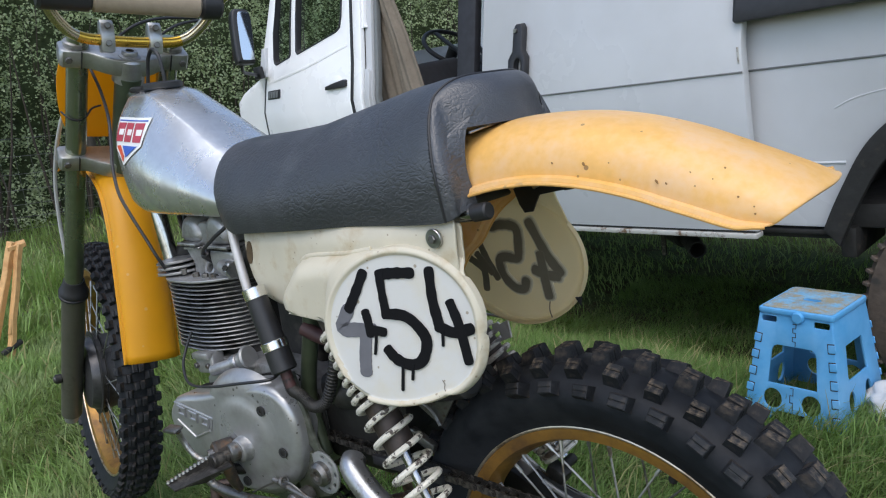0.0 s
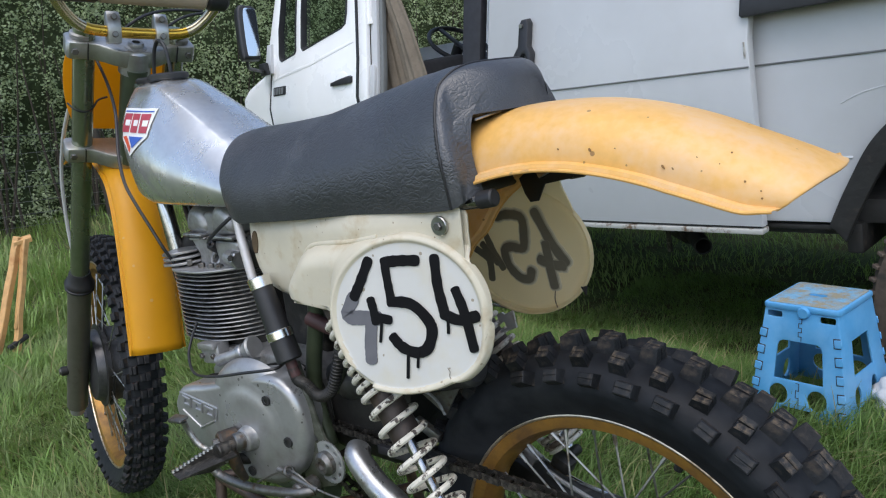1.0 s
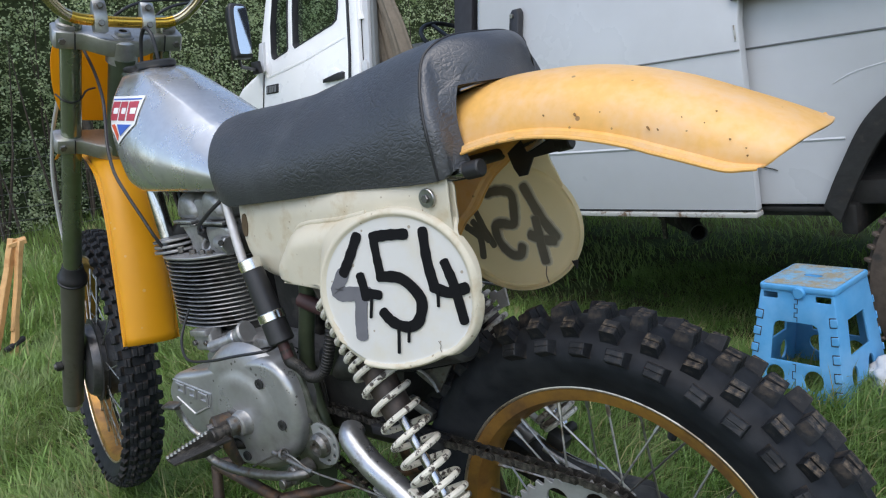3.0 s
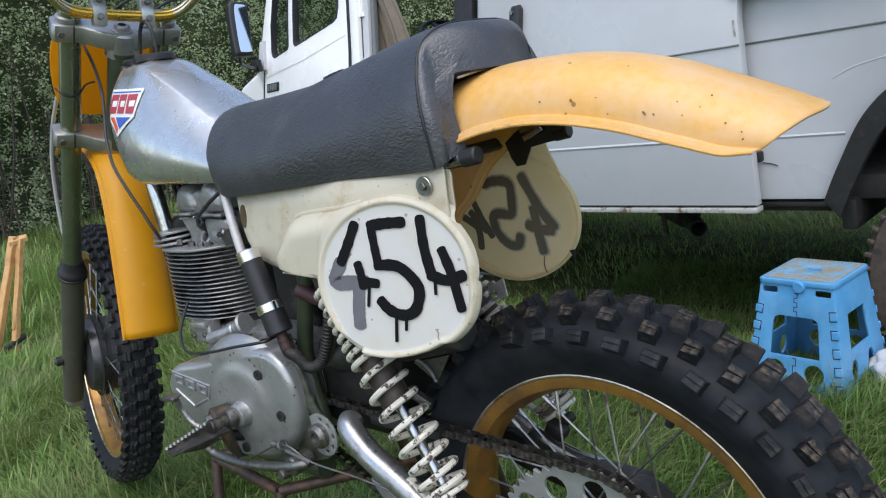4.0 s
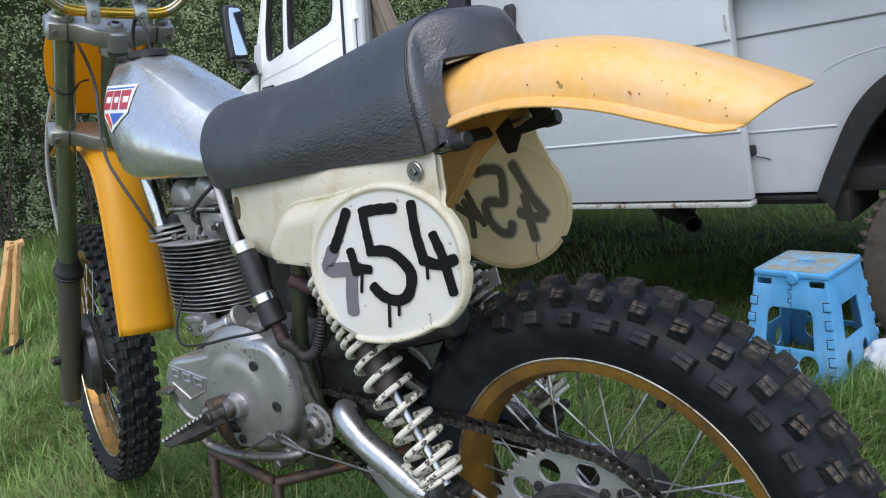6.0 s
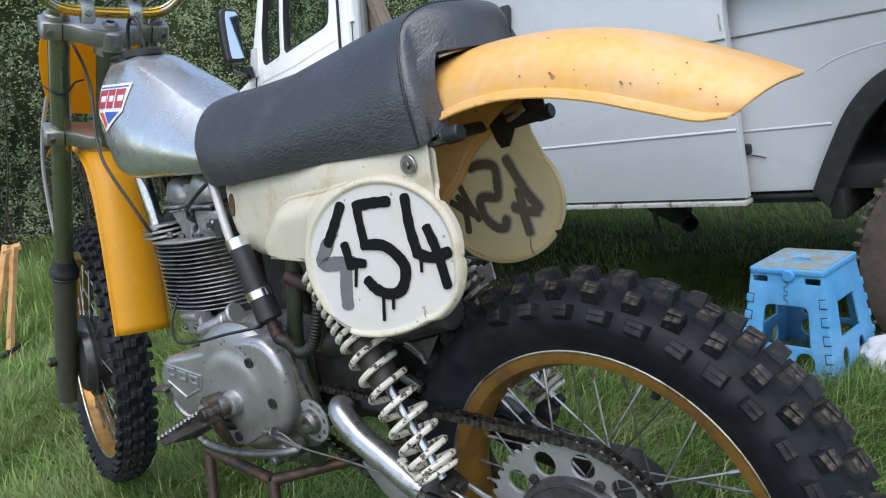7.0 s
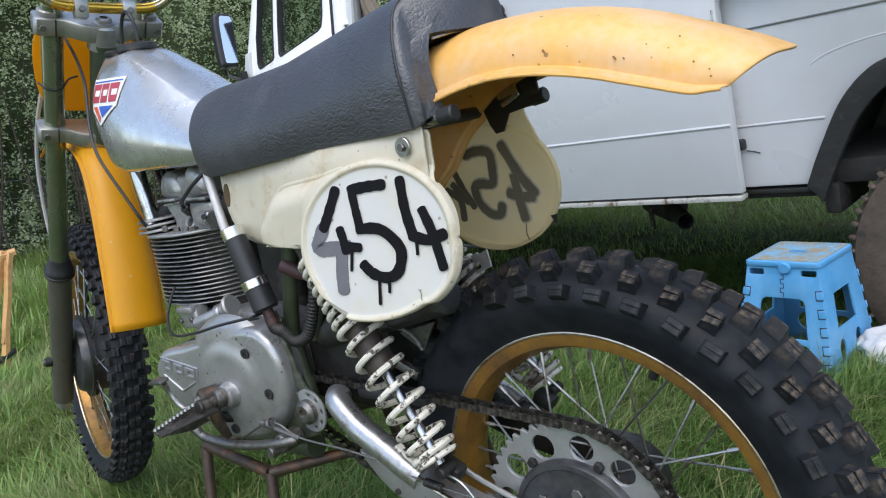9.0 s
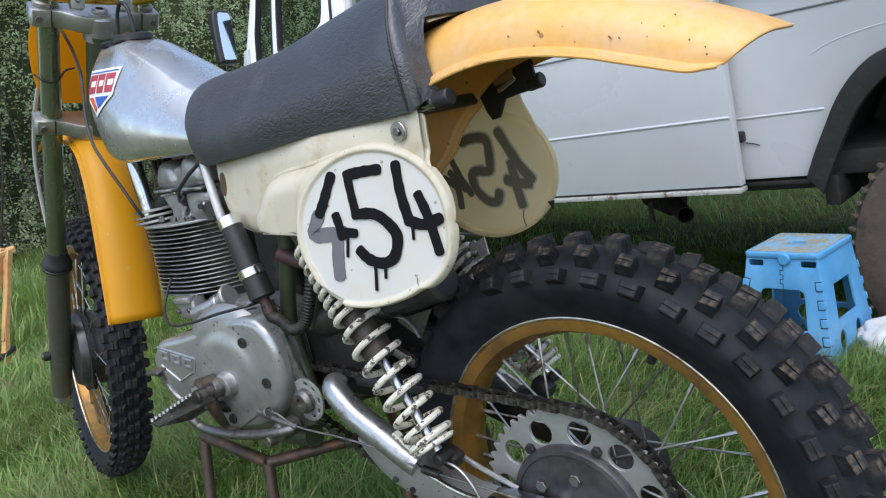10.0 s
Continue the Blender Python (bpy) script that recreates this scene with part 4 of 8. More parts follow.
def make_plate(sign, face_mat, name, label, simple):
    """A moulded side panel with a raised oval; sign -1: near side, +1: far side."""
    cx, cz, rx, rz = FAR_OVAL if simple else OVAL
    ring_n = 240
    def height(x, z, u, e=1.0, w=0.0):
        base = panel_skin(x) + 0.008
        face = -0.118 if simple else plate_y(x, z)
        if simple:
            base = -0.113
        if u <= 1 and simple:
            return face - 0.0042 * math.exp(-((u - 0.955) / 0.035) ** 2)
        if simple:
            k = min(1.0, (u - 1.0) / 0.3)
            k = k * k * (3 - 2 * k)
            return face * (1 - k) + base * k
        v = u / e
        rim = 0.0036 * math.exp(-((v - 0.962) / 0.032) ** 2) - 0.007 * max(0.0, (v - 0.972) / 0.028) ** 2 * w
        if u <= 1:
            return face - rim
        # beyond the oval: a rounded shoulder that falls to the panel at the edge of the raised part
        shoulder = -0.1475 + 0.02 * (x + 0.36) if x < -0.25 else face
        mixin = min(max((u - 1.0) / 0.25, 0.0), 1.0)
        high = face * (1 - mixin) + max(face, shoulder) * mixin if x < -0.25 else face
        d = edge_distance(x, z, LOBE) if inside(x, z, LOBE) else 0.0
        k = 1 - min(d / 0.03, 1.0)
        k = 1 - math.sqrt(max(0.0, 1 - k * k))
        return high * (1 - k) + base * k - rim
    bm = bmesh.new()
    rows = [[bm.verts.new((cx, height(cx, cz, 0) * -sign, cz))]]
    outline = []
    upper = [(-0.44, 0.8), (-0.463, 0.75), (-0.458, 0.716), (-0.435, 0.709)] if not simple else []
    upper_top = [(-0.1165, 0.792), (-0.1175, 0.82), (-0.116, 0.847), (-0.2, 0.842), (-0.3, 0.836), (-0.42, 0.828)]
    if simple:
        upper_top = [(-0.112, 0.805), (-0.124, 0.835), (-0.127, 0.866), (-0.18, 0.866), (-0.25, 0.855), (-0.29, 0.835)]
    edge = spline([(-0.385, 0, 0.7165), (-0.357, 0, 0.7185), (-0.3383, 0, 0.7052), (-0.3177, 0, 0.684), (-0.2941, 0, 0.6552), (-0.2775, 0, 0.6315), (-0.246, 0, 0.6174), (-0.2047, 0, 0.6154), (-0.1643, 0, 0.6238), (-0.146, 0, 0.6346)], 4)
    edge += spline([(-0.1405, 0, 0.6366), (-0.125, 0, 0.6376), (-0.1054, 0, 0.6533), (-0.0925, 0, 0.675), (-0.0886, 0, 0.7057), (-0.0955, 0, 0.735), (-0.11, 0, 0.769)], 4)
    if simple:
        edge = [Vector((cx + rx * math.cos(a), 0, cz + rz * math.sin(a))) for a in np.linspace(radians(150), radians(398), 40)]
    poly = [(p.x, p.z) for p in edge] + upper_top + upper
    def reach(a):
        """Distance from the oval's centre to the outline along angle a, in oval radii."""
        dx, dz = rx * math.cos(a), rz * math.sin(a)
        best = 1.0
        for (ax, az), (bx, bz) in zip(poly, poly[1:] + poly[:1]):
            ex, ez = bx - ax, bz - az
            den = dx * ez - dz * ex
            if abs(den) < 1e-12:
                continue
            t = ((ax - cx) * ez - (az - cz) * ex) / den
            s = ((ax - cx) * dz - (az - cz) * dx) / den
            if t > 0 and -1e-6 <= s <= 1 + 1e-6:
                best = max(best, t)
        return best
    angles = np.linspace(0, 2 * math.pi, ring_n, endpoint=False)
    limits = [reach(a) for a in angles]
    for _ in range(1 if not simple else 3):
        limits = [0.25 * limits[k - 1] + 0.5 * limits[k] + 0.25 * limits[(k + 1) % ring_n] for k in range(ring_n)]
    # the raised rim follows the panel's edge along its lower and rear side, and the oval elsewhere
    follow = [0.0 if simple else min(max((math.cos(a - radians(292)) - 0.1) / 0.4, 0.0), 1.0) * min(max((1.4 - lim) / 0.25, 0.0), 1.0) for a, lim in zip(angles, limits)]
    for _ in range(12):
        follow = [(follow[k - 1] + follow[k] + follow[(k + 1) % ring_n]) / 3 for k in range(ring_n)]
    reaches = [1 + (min(lim, 1.25) - 1) * w for lim, w in zip(limits, follow)]
    us = [0.25, 0.5, 0.7, 0.8, 0.86, 0.885, 0.905, 0.92, 0.935, 0.95, 0.96, 0.97, 0.98, 0.99, 1.0]
    outs = [0.04, 0.08, 0.13, 0.18, 0.23, 0.28, 0.33, 0.38, 0.44, 0.5, 0.57, 0.64, 0.72, 0.82, 0.92, 1.0]
    for u in us:
        rows.append([bm.verts.new((cx + u * rx * math.cos(a), -sign * height(cx + u * rx * math.cos(a), cz + u * rz * math.sin(a), u, e, w), cz + u * rz * math.sin(a))) for a, e, w in zip(angles, reaches, follow)])
    for o in outs:
        row = []
        for a, lim, e, w in zip(angles, limits, reaches, follow):
            u = 1 + (lim - 1) * o if lim > 1.004 else 1.0 + 0.004 * o
            x, z = cx + u * rx * math.cos(a), cz + u * rz * math.sin(a)
            y = height(x, z, u, e, w) if lim > 1.004 else height(x, z, 1, e, w) + 0.009 * o * max(0.0, 1 - 1.3 * w)
            row.append(bm.verts.new((x, -sign * y, z)))
        rows.append(row)
    for k in range(ring_n):
        bm.faces.new((rows[0][0], rows[1][k], rows[1][(k + 1) % ring_n]))
    for a, b in zip(rows[1:], rows[2:]):
        for k in range(ring_n):
            f = bm.faces.new((a[k], b[k], b[(k + 1) % ring_n], a[(k + 1) % ring_n]))
    for f in bm.faces:
        c = f.calc_center_median()
        u = math.hypot((c.x - cx) / rx, (c.z - cz) / rz)
        e = reaches[int(round(math.atan2((c.z - cz) / rz, (c.x - cx) / rx) / (2 * math.pi) * ring_n)) % ring_n]
        f.material_index = 0 if u / e < 0.925 else 1
    bmesh.ops.recalc_face_normals(bm, faces=bm.faces)
    ob = part(name, bm, face_mat, bike, label)
    solid(ob, 0.003, 0)
    return ob


near_plate = make_plate(-1, [M_PLATE, M_PLATE_RIM], "side_panel", "white plastic number panel with hand-painted 454, yellowed at its rim", False)
rows = []
for x in (-0.569, -0.567, -0.562, -0.553, -0.538, -0.52, -0.5, -0.47, -0.44, -0.41, -0.38, -0.35, -0.3, -0.25, -0.2, -0.16, -0.135, -0.121, -0.119):
    low_z = float(np.interp(x, [-0.569, -0.567, -0.562, -0.553, -0.538, -0.52, -0.5, -0.35, -0.25, -0.15, -0.106], [0.775, 0.752, 0.735, 0.721, 0.711, 0.706, 0.7035, 0.7, 0.74, 0.765, 0.785]))
    high_z = float(np.interp(x, [-0.569, -0.35, -0.121, -0.119], [0.82, 0.842, 0.853, 0.846]))
    rows.append([Vector((x, panel_skin(x) + 0.009 * max(0.0, 1 - f * 9) ** 2 - 0.002 * math.sin(f * math.pi), low_z + (high_z - low_z) * f)) for f in (0, 0.03, 0.07, 0.12, 0.3, 0.5, 0.75, 1)])
solid(part("panel_arm", loft(rows, closed=False), M_PLATE_RIM, near_plate, "yellowed front arm of the panel"), 0.003, 0)
solid_rib = tube([(x, panel_skin(x) - 0.0025, z) for x, z in ((-0.255, 0.812), (-0.3075, 0.8028), (-0.35, 0.7985), (-0.3882, 0.7937), (-0.4096, 0.7862), (-0.4322, 0.7632), (-0.4537, 0.737), (-0.457, 0.722), (-0.452, 0.706))], 0.0038, 10, 4)
part("moulded_rib", solid_rib, M_PLATE_RIM, near_plate)
far_plate = make_plate(1, [M_PLATE_BACK, M_PLATE_BACK.copy()], "far_side_panel", "back of a yellowed number panel, its number showing through reversed", True)


def strokes(name, lines, width, mat, parent, sign, lift, label=""):
    """Brush strokes laid on the plate, slightly proud of it."""
    bm = bmesh.new()
    rnd = random.Random(3)
    for order, line in enumerate(lines):
        wide = width
        if isinstance(line[0], (int, float)):
            wide, line = line[0], line[1]
        pts = spline([(x, 0, z) for x, z in line], 5)
        head, tail_way = (pts[0] - pts[1]).normalized(), (pts[-1] - pts[-2]).normalized()
        caps = (0.5, 0.42, 0.28)
        pts = [pts[0] + head * wide * 0.9 * c for c in caps] + pts + [pts[-1] + tail_way * wide * 0.9 * c for c in caps[::-1]]
        left, right = [], []
        for i, p in enumerate(pts):
            ahead = (pts[min(i + 1, len(pts) - 1)] - pts[max(i - 1, 0)]).normalized()
            side = Vector((-ahead.z, 0, ahead.x))
            w = wide / 2 * rnd.uniform(0.92, 1.07) * (0.3, 0.68, 0.92, 1.0)[min(i, len(pts) - 1 - i, 3)]
            for row, s in ((left, 1), (right, -1)):
                q = p + side * w * s
                row.append(bm.verts.new((q.x, (plate_y(q.x, q.z) if sign < 0 else 0.118) - lift - 0.0003 * order, q.z)))
        for i in range(len(pts) - 1):
            bm.faces.new((left[i], right[i], right[i + 1], left[i + 1]))
    return solid(part(name, bm, mat, parent, label, smooth=False), 0.0008, 0)


W = 0.0148
strokes("worn_digit_part", [[0.0190, [(-0.2745, 0.738), (-0.2836, 0.7155), (-0.2597, 0.7135), (-0.2400, 0.7135)]], [0.0171, [(-0.2486, 0.706), (-0.2510, 0.6784), (-0.2510, 0.6598)]]], W,
        M_DIGIT_GREY, near_plate, -1, 0.0024, "grey worn brush stroke")
strokes("digit_four", [[0.0141, [(-0.2493, 0.7865), (-0.2620, 0.7595), (-0.2714, 0.7415)]], [0.0122, [(-0.2472, 0.7361), (-0.2435, 0.7224), (-0.2413, 0.71)]], [0.0131, [(-0.2384, 0.715), (-0.2229, 0.7126)]],
                       [0.004, [(-0.2324, 0.7077), (-0.2353, 0.6843)]]], W, M_DIGIT, near_plate, -1, 0.003)
strokes("digit_five", [[0.0142, [(-0.1821, 0.7879), (-0.2033, 0.7877), (-0.2223, 0.786)]], [0.0116, [(-0.2253, 0.787), (-0.2218, 0.7615), (-0.2176, 0.7369)]],
                       [0.0142, [(-0.2176, 0.7359), (-0.1919, 0.7342), (-0.1732, 0.721), (-0.1624, 0.7032), (-0.1688, 0.6794), (-0.1851, 0.6722), (-0.2046, 0.6784), (-0.2159, 0.6893)]],
                       [0.004, [(-0.1963, 0.6742), (-0.1983, 0.6395)]], [0.004, [(-0.1821, 0.6718), (-0.1834, 0.6542)]]], W, M_DIGIT, near_plate, -1, 0.003)
strokes("digit_four", [[0.0133, [(-0.1561, 0.7901), (-0.1527, 0.7554), (-0.1446, 0.7218)]], [0.0142, [(-0.1446, 0.7218), (-0.1260, 0.7155), (-0.1050, 0.7205)]], [0.0125, [(-0.1289, 0.7511), (-0.1182, 0.7233), (-0.1078, 0.6819)]],
                       [0.004, [(-0.1400, 0.716), (-0.1402, 0.6995)]]], W, M_DIGIT, near_plate, -1, 0.003)
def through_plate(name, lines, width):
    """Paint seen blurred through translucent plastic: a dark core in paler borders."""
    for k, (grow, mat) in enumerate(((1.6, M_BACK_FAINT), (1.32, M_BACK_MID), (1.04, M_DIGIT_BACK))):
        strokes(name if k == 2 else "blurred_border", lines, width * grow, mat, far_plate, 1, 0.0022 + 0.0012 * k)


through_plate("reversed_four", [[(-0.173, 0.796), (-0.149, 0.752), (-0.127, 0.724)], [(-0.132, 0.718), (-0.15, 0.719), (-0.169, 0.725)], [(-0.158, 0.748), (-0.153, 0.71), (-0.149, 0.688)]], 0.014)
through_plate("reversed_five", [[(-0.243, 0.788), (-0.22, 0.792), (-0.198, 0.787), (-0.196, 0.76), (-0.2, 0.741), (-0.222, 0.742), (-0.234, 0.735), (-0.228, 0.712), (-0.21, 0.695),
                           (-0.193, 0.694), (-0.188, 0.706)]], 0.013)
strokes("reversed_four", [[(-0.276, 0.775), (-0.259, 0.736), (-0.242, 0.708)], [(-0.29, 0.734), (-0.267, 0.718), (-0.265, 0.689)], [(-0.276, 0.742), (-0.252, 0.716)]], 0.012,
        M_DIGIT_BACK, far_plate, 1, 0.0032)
part("broken_hole", prism([(-0.103, 0.69), (-0.092, 0.692), (-0.095, 0.678)], 0.002, facing(0.1115), 0), M_UNDER, far_plate, "dark chipped hole")
part("crack", tube([(-0.148, 0.1155, 0.686), (-0.152, 0.1155, 0.665), (-0.147, 0.1155, 0.648)], 0.0009, 5), M_CURTAIN, far_plate, "hairline crack")
part("rim_crack", tube([(x, plate_y(x, z) - 0.0034, z) for x, z in ((-0.1435, 0.6555), (-0.1405, 0.6505), (-0.1412, 0.645), (-0.1385, 0.6395))], 0.0005, 5), M_CURTAIN, near_plate, "brown hairline crack")
bolt_at = Vector((-0.1475, -0.1225, 0.8295))
part("washer", rod(bolt_at + Vector((0, 0.002, 0)), bolt_at + Vector((0, -0.0025, 0)), 0.0122, 24, bevel=0.0008), M_STEEL, near_plate)
part("bolt", rod(bolt_at + Vector((0, -0.003, 0)), bolt_at + Vector((0, -0.006, 0)), 0.0056, 6, bevel=0.0008), M_BOLT, near_plate)
part("fixing_hole", lathe([(0, 0), (0.0092, 0), (0.0092, 0.002), (0, 0.002)], Matrix.Translation((-0.5575, -0.1045, 0.7855)) @ SIDE @ Matrix.Rotation(radians(-10), 4, "Z") @ Matrix.Diagonal((0.8, 2.05, 1, 1)), 24), M_HOLE, near_plate, "dark brown oval fixing hole")

# ---- fuel tank ----
def tank_ring(x):
    top = float(np.interp(x, [-0.955, -0.866, -0.855, -0.74, -0.685, -0.63, -0.59], [1.057, 1.056, 1.052, 0.991, 0.959, 0.93, 0.91]))
    low = float(np.interp(x, [-0.955, -0.94, -0.91, -0.87, -0.6], [0.935, 0.895, 0.852, 0.841, 0.838]))
    ty = float(np.interp(x, [-0.955, -0.86, -0.6], [0.044, 0.052, 0.062]))
    wide = float(np.interp(x, [-0.955, -0.93, -0.9, -0.8, -0.6], [0.086, 0.0985, 0.107, 0.117, 0.111]))
    mid = low + (top - low) * 0.3
    half = [(0, top + 0.004), (ty * 0.6, top + 0.003), (ty, top - 0.004)]
    for f in np.linspace(0, 1, 9)[1:]:
        half.append((ty + (wide - ty) * math.sin(f * math.pi / 2), top - 0.004 - (top - 0.004 - mid) * f))
    half += [(wide - 0.0008, low + (mid - low) * 0.72), (wide - 0.003, low + (mid - low) * 0.45), (wide - 0.0065, low + (mid - low) * 0.2), (wide - 0.012, low + (mid - low) * 0.05), (wide - 0.022, low - 0.001), (wide - 0.045, low - 0.001), (0, low - 0.001)]
    return [Vector((x, -y, z)) for y, z in half] + [Vector((x, y, z)) for y, z in half[-2:0:-1]]


rings = []
for i, x in enumerate([-0.958, -0.955, -0.945, -0.93, -0.91, -0.885, -0.865, -0.85, -0.835, -0.815, -0.78, -0.74, -0.7, -0.65, -0.61, -0.598]):
    ring = tank_ring(max(x, -0.955) if x > -0.955 else -0.955)
    if i < 2:
        c = sum(ring, Vector()) / len(ring)
        ring = [c + (p - c) * (0.9, 0.97)[i] for p in ring]
    rings.append([Vector((x, p.y, p.z)) for p in ring])
tank = part("fuel_tank", loft(rings), M_TANK, bike, "bare polished aluminium fuel tank")
bev = tank.modifiers.new("edges", 'BEVEL')
bev.width, bev.segments, bev.limit_method, bev.angle_limit = 0.006, 3, 'ANGLE', radians(25)
tank.data.set_sharp_from_angle(angle=radians(60))
# maker's badge as plain shapes: shield, bars and a chevron
def tank_side(x, z):
    ring = tank_ring(x)
    pts = [(p.z, p.y) for p in ring[:16]]
    for (z0, y0), (z1, y1) in zip(pts, pts[1:]):
        if z1 <= z <= z0 and z0 > z1:
            return y0 + (y1 - y0) * (z - z0) / (z1 - z0)
    return -0.1


def badge(name, poly, mat, lift, label=""):
    bm = bmesh.new()
    vs = [bm.verts.new((x, tank_side(x, z) - lift, z)) for x, z in poly]
    bm.faces.new(vs)
    bmesh.ops.triangulate(bm, faces=bm.faces[:])
    for _ in range(3):
        bmesh.ops.subdivide_edges(bm, edges=bm.edges[:], cuts=1, use_grid_fill=True)
    for v in bm.verts:
        v.co.y = tank_side(v.co.x, v.co.z) - lift
    return solid(part(name, bm, mat, tank, label, smooth=False), 0.0006, 0)

def bpt(u, v):
    """Badge coordinates: u along, v up, both 0 to 1."""
    return (-0.944 + 0.115 * u, 0.935 + 0.083 * v - 0.008 * u)


badge("badge_shield", [bpt(0, 1), bpt(1, 1), bpt(0.93, 0.42), bpt(0.4, 0), bpt(0.08, 0.36)], M_WHITE, 0.0022, "white shield badge")
badge("badge_border", [bpt(0.04, 0.95), bpt(0.95, 0.95), bpt(0.945, 0.925), bpt(0.045, 0.925)], M_DECALBLUE, 0.0034)
for u0 in (0.06, 0.36, 0.66):
    badge("badge_notch", [bpt(u0 + 0.09, 0.76), bpt(u0 + 0.24, 0.76), bpt(u0 + 0.235, 0.64), bpt(u0 + 0.095, 0.64)], M_WHITE, 0.0042)
    badge("badge_block", [bpt(u0, 0.89), bpt(u0 + 0.25, 0.89), bpt(u0 + 0.24, 0.5), bpt(u0 + 0.02, 0.5)], M_RED, 0.0036)
badge("badge_chevron", [bpt(0.14, 0.4), bpt(0.25, 0.42), bpt(0.44, 0.2), bpt(0.41, 0.08)], M_ORANGE, 0.0036)
badge("badge_chevron", [bpt(0.36, 0.42), bpt(0.84, 0.42), bpt(0.5, 0.18)], M_DECALBLUE, 0.0036)
cap_at = Vector((-0.892, -0.004, 1.0595))
part("filler_cap", lathe([(0, 0), (0.034, 0), (0.037, 0.003), (0.037, 0.010), (0.033, 0.013), (0.012, 0.014), (0, 0.014)], Matrix.Translation(cap_at), 32), M_BLACK, tank, "black filler cap")
part("cap_ear", lathe([(0, 0), (0.018, 0), (0.02, 0.003), (0.02, 0.008), (0.015, 0.011), (0, 0.011)], Matrix.Translation((-0.945, -0.02, 1.059)), 24), M_BLACK, tank)
part("vent_hose", tube([(-0.94, -0.006, 1.066), (-0.935, -0.005, 1.087), (-0.922, -0.005, 1.118), (-0.902, -0.005, 1.133), (-0.884, -0.005, 1.119), (-0.879, -0.005, 1.09), (-0.879, -0.005, 1.07)], 0.0036, 8), M_BLACK, tank, "black vent hose")

# ---- frame ----
frame_tubes = part("frame", tube([(-1.0, 0.0, 1.06), (-0.9, 0, 0.83), (-0.88, 0, 0.6), (-0.85, -0.02, 0.4), (-0.72, -0.06, 0.335), (-0.5, -0.08, 0.35)], 0.019, 12), M_FRAME, bike, "dark green painted tubular frame")
part("down_tube", tube([(-0.99, -0.02, 1.0), (-0.918, -0.05, 0.86), (-0.893, -0.055, 0.735)], 0.0145, 12), M_CHROME, frame_tubes, "bright plated tube")
part("seat_tube", tube([(-0.607, -0.1, 0.845), (-0.596, -0.105, 0.8), (-0.576, -0.11, 0.727), (-0.549, -0.112, 0.65), (-0.529, -0.108, 0.6), (-0.515, -0.09, 0.57)], 0.0076, 12), M_SILVER, frame_tubes, "worn silver frame tube")
for s in (-1, 1):
    part("rear_tube", tube([(-0.44, s * 0.085, 0.80), (-0.455, s * 0.088, 0.68), (-0.487, s * 0.09, 0.55), (-0.47, s * 0.09, 0.45)], 0.013, 12), M_FRAME, frame_tubes)
    part("subframe_tube", tube([(-0.58, s * 0.09, 0.82), (-0.3, s * 0.1, 0.845), (-0.13, s * 0.1, 0.853), (-0.082, s * 0.1, 0.860)], 0.0085, 12), M_CHROME, frame_tubes)
    part("tube_plug", rod((-0.1, s * 0.1, 0.857), (-0.076, s * 0.1, 0.861), 0.0108, 16, bevel=0.002), M_BLACK, frame_tubes, "black rubber end plug")
    part("stay", tube([(-0.25, s * 0.1, 0.84), (-0.36, s * 0.095, 0.69), (-0.44, s * 0.085, 0.55)], 0.011, 10), M_FRAME, frame_tubes)
part("cross_tube", rod((-0.19, -0.1, 0.85), (-0.19, 0.1, 0.85), 0.009), M_BLACK, frame_tubes)
bk = prism([(-0.085, 0.893), (-0.08, 0.862), (-0.09, 0.85), (-0.135, 0.842), (-0.148, 0.818), (-0.162, 0.816), (-0.17, 0.828), (-0.178, 0.85), (-0.2, 0.862), (-0.2, 0.872), (-0.13, 0.876)], 0.004,
           facing(0.094), 0.0008)
part("plate_bracket", bk, M_BLACK, frame_tubes, "black folded plate bracket")
part("bracket_clip", box((0.035, 0.012, 0.02), Matrix.Translation((-0.125, 0.085, 0.867)) @ Matrix.Rotation(radians(-25), 4, 'Y'), 0.002), M_CHROME, frame_tubes)
part("bracket_strut", tube([(-0.2, 0.085, 0.855), (-0.27, 0.08, 0.8), (-0.31, 0.07, 0.73)], 0.0045, 8), M_DARK, frame_tubes)
pivot = part("pivot_plate", prism([(-0.512, 0.6), (-0.484, 0.6), (-0.466, 0.53), (-0.459, 0.502), (-0.449, 0.476), (-0.429, 0.463), (-0.418, 0.446), (-0.421, 0.42), (-0.44, 0.398), (-0.478, 0.385), (-0.514, 0.388), (-0.517, 0.433)],
                                  0.006, facing(-0.112), 0.001, [ellipse(-0.470, 0.471, 0.005, 0.0085, 12, 0.5)]), M_PIVOT, frame_tubes, "green pivot plate with slotted steel disc")
slots = [ellipse(-0.44 + 0.027 * math.cos(radians(a)), 0.441 + 0.027 * math.sin(radians(a)), 0.0048, 0.0028, 10, radians(a + 90)) for a in (-75, -35, 5, 45, 85)]
rim_line = [(-0.44 + (0.0355 if k % 2 else 0.0345) * math.cos(a), 0.441 + (0.0355 if k % 2 else 0.0345) * math.sin(a)) for k, a in enumerate(np.linspace(radians(-120), radians(130), 44))]
part("adjuster_disc", prism(rim_line, 0.004, facing(-0.1192), 0.0006, slots), M_SPROCKET, frame_tubes, "slotted steel disc")
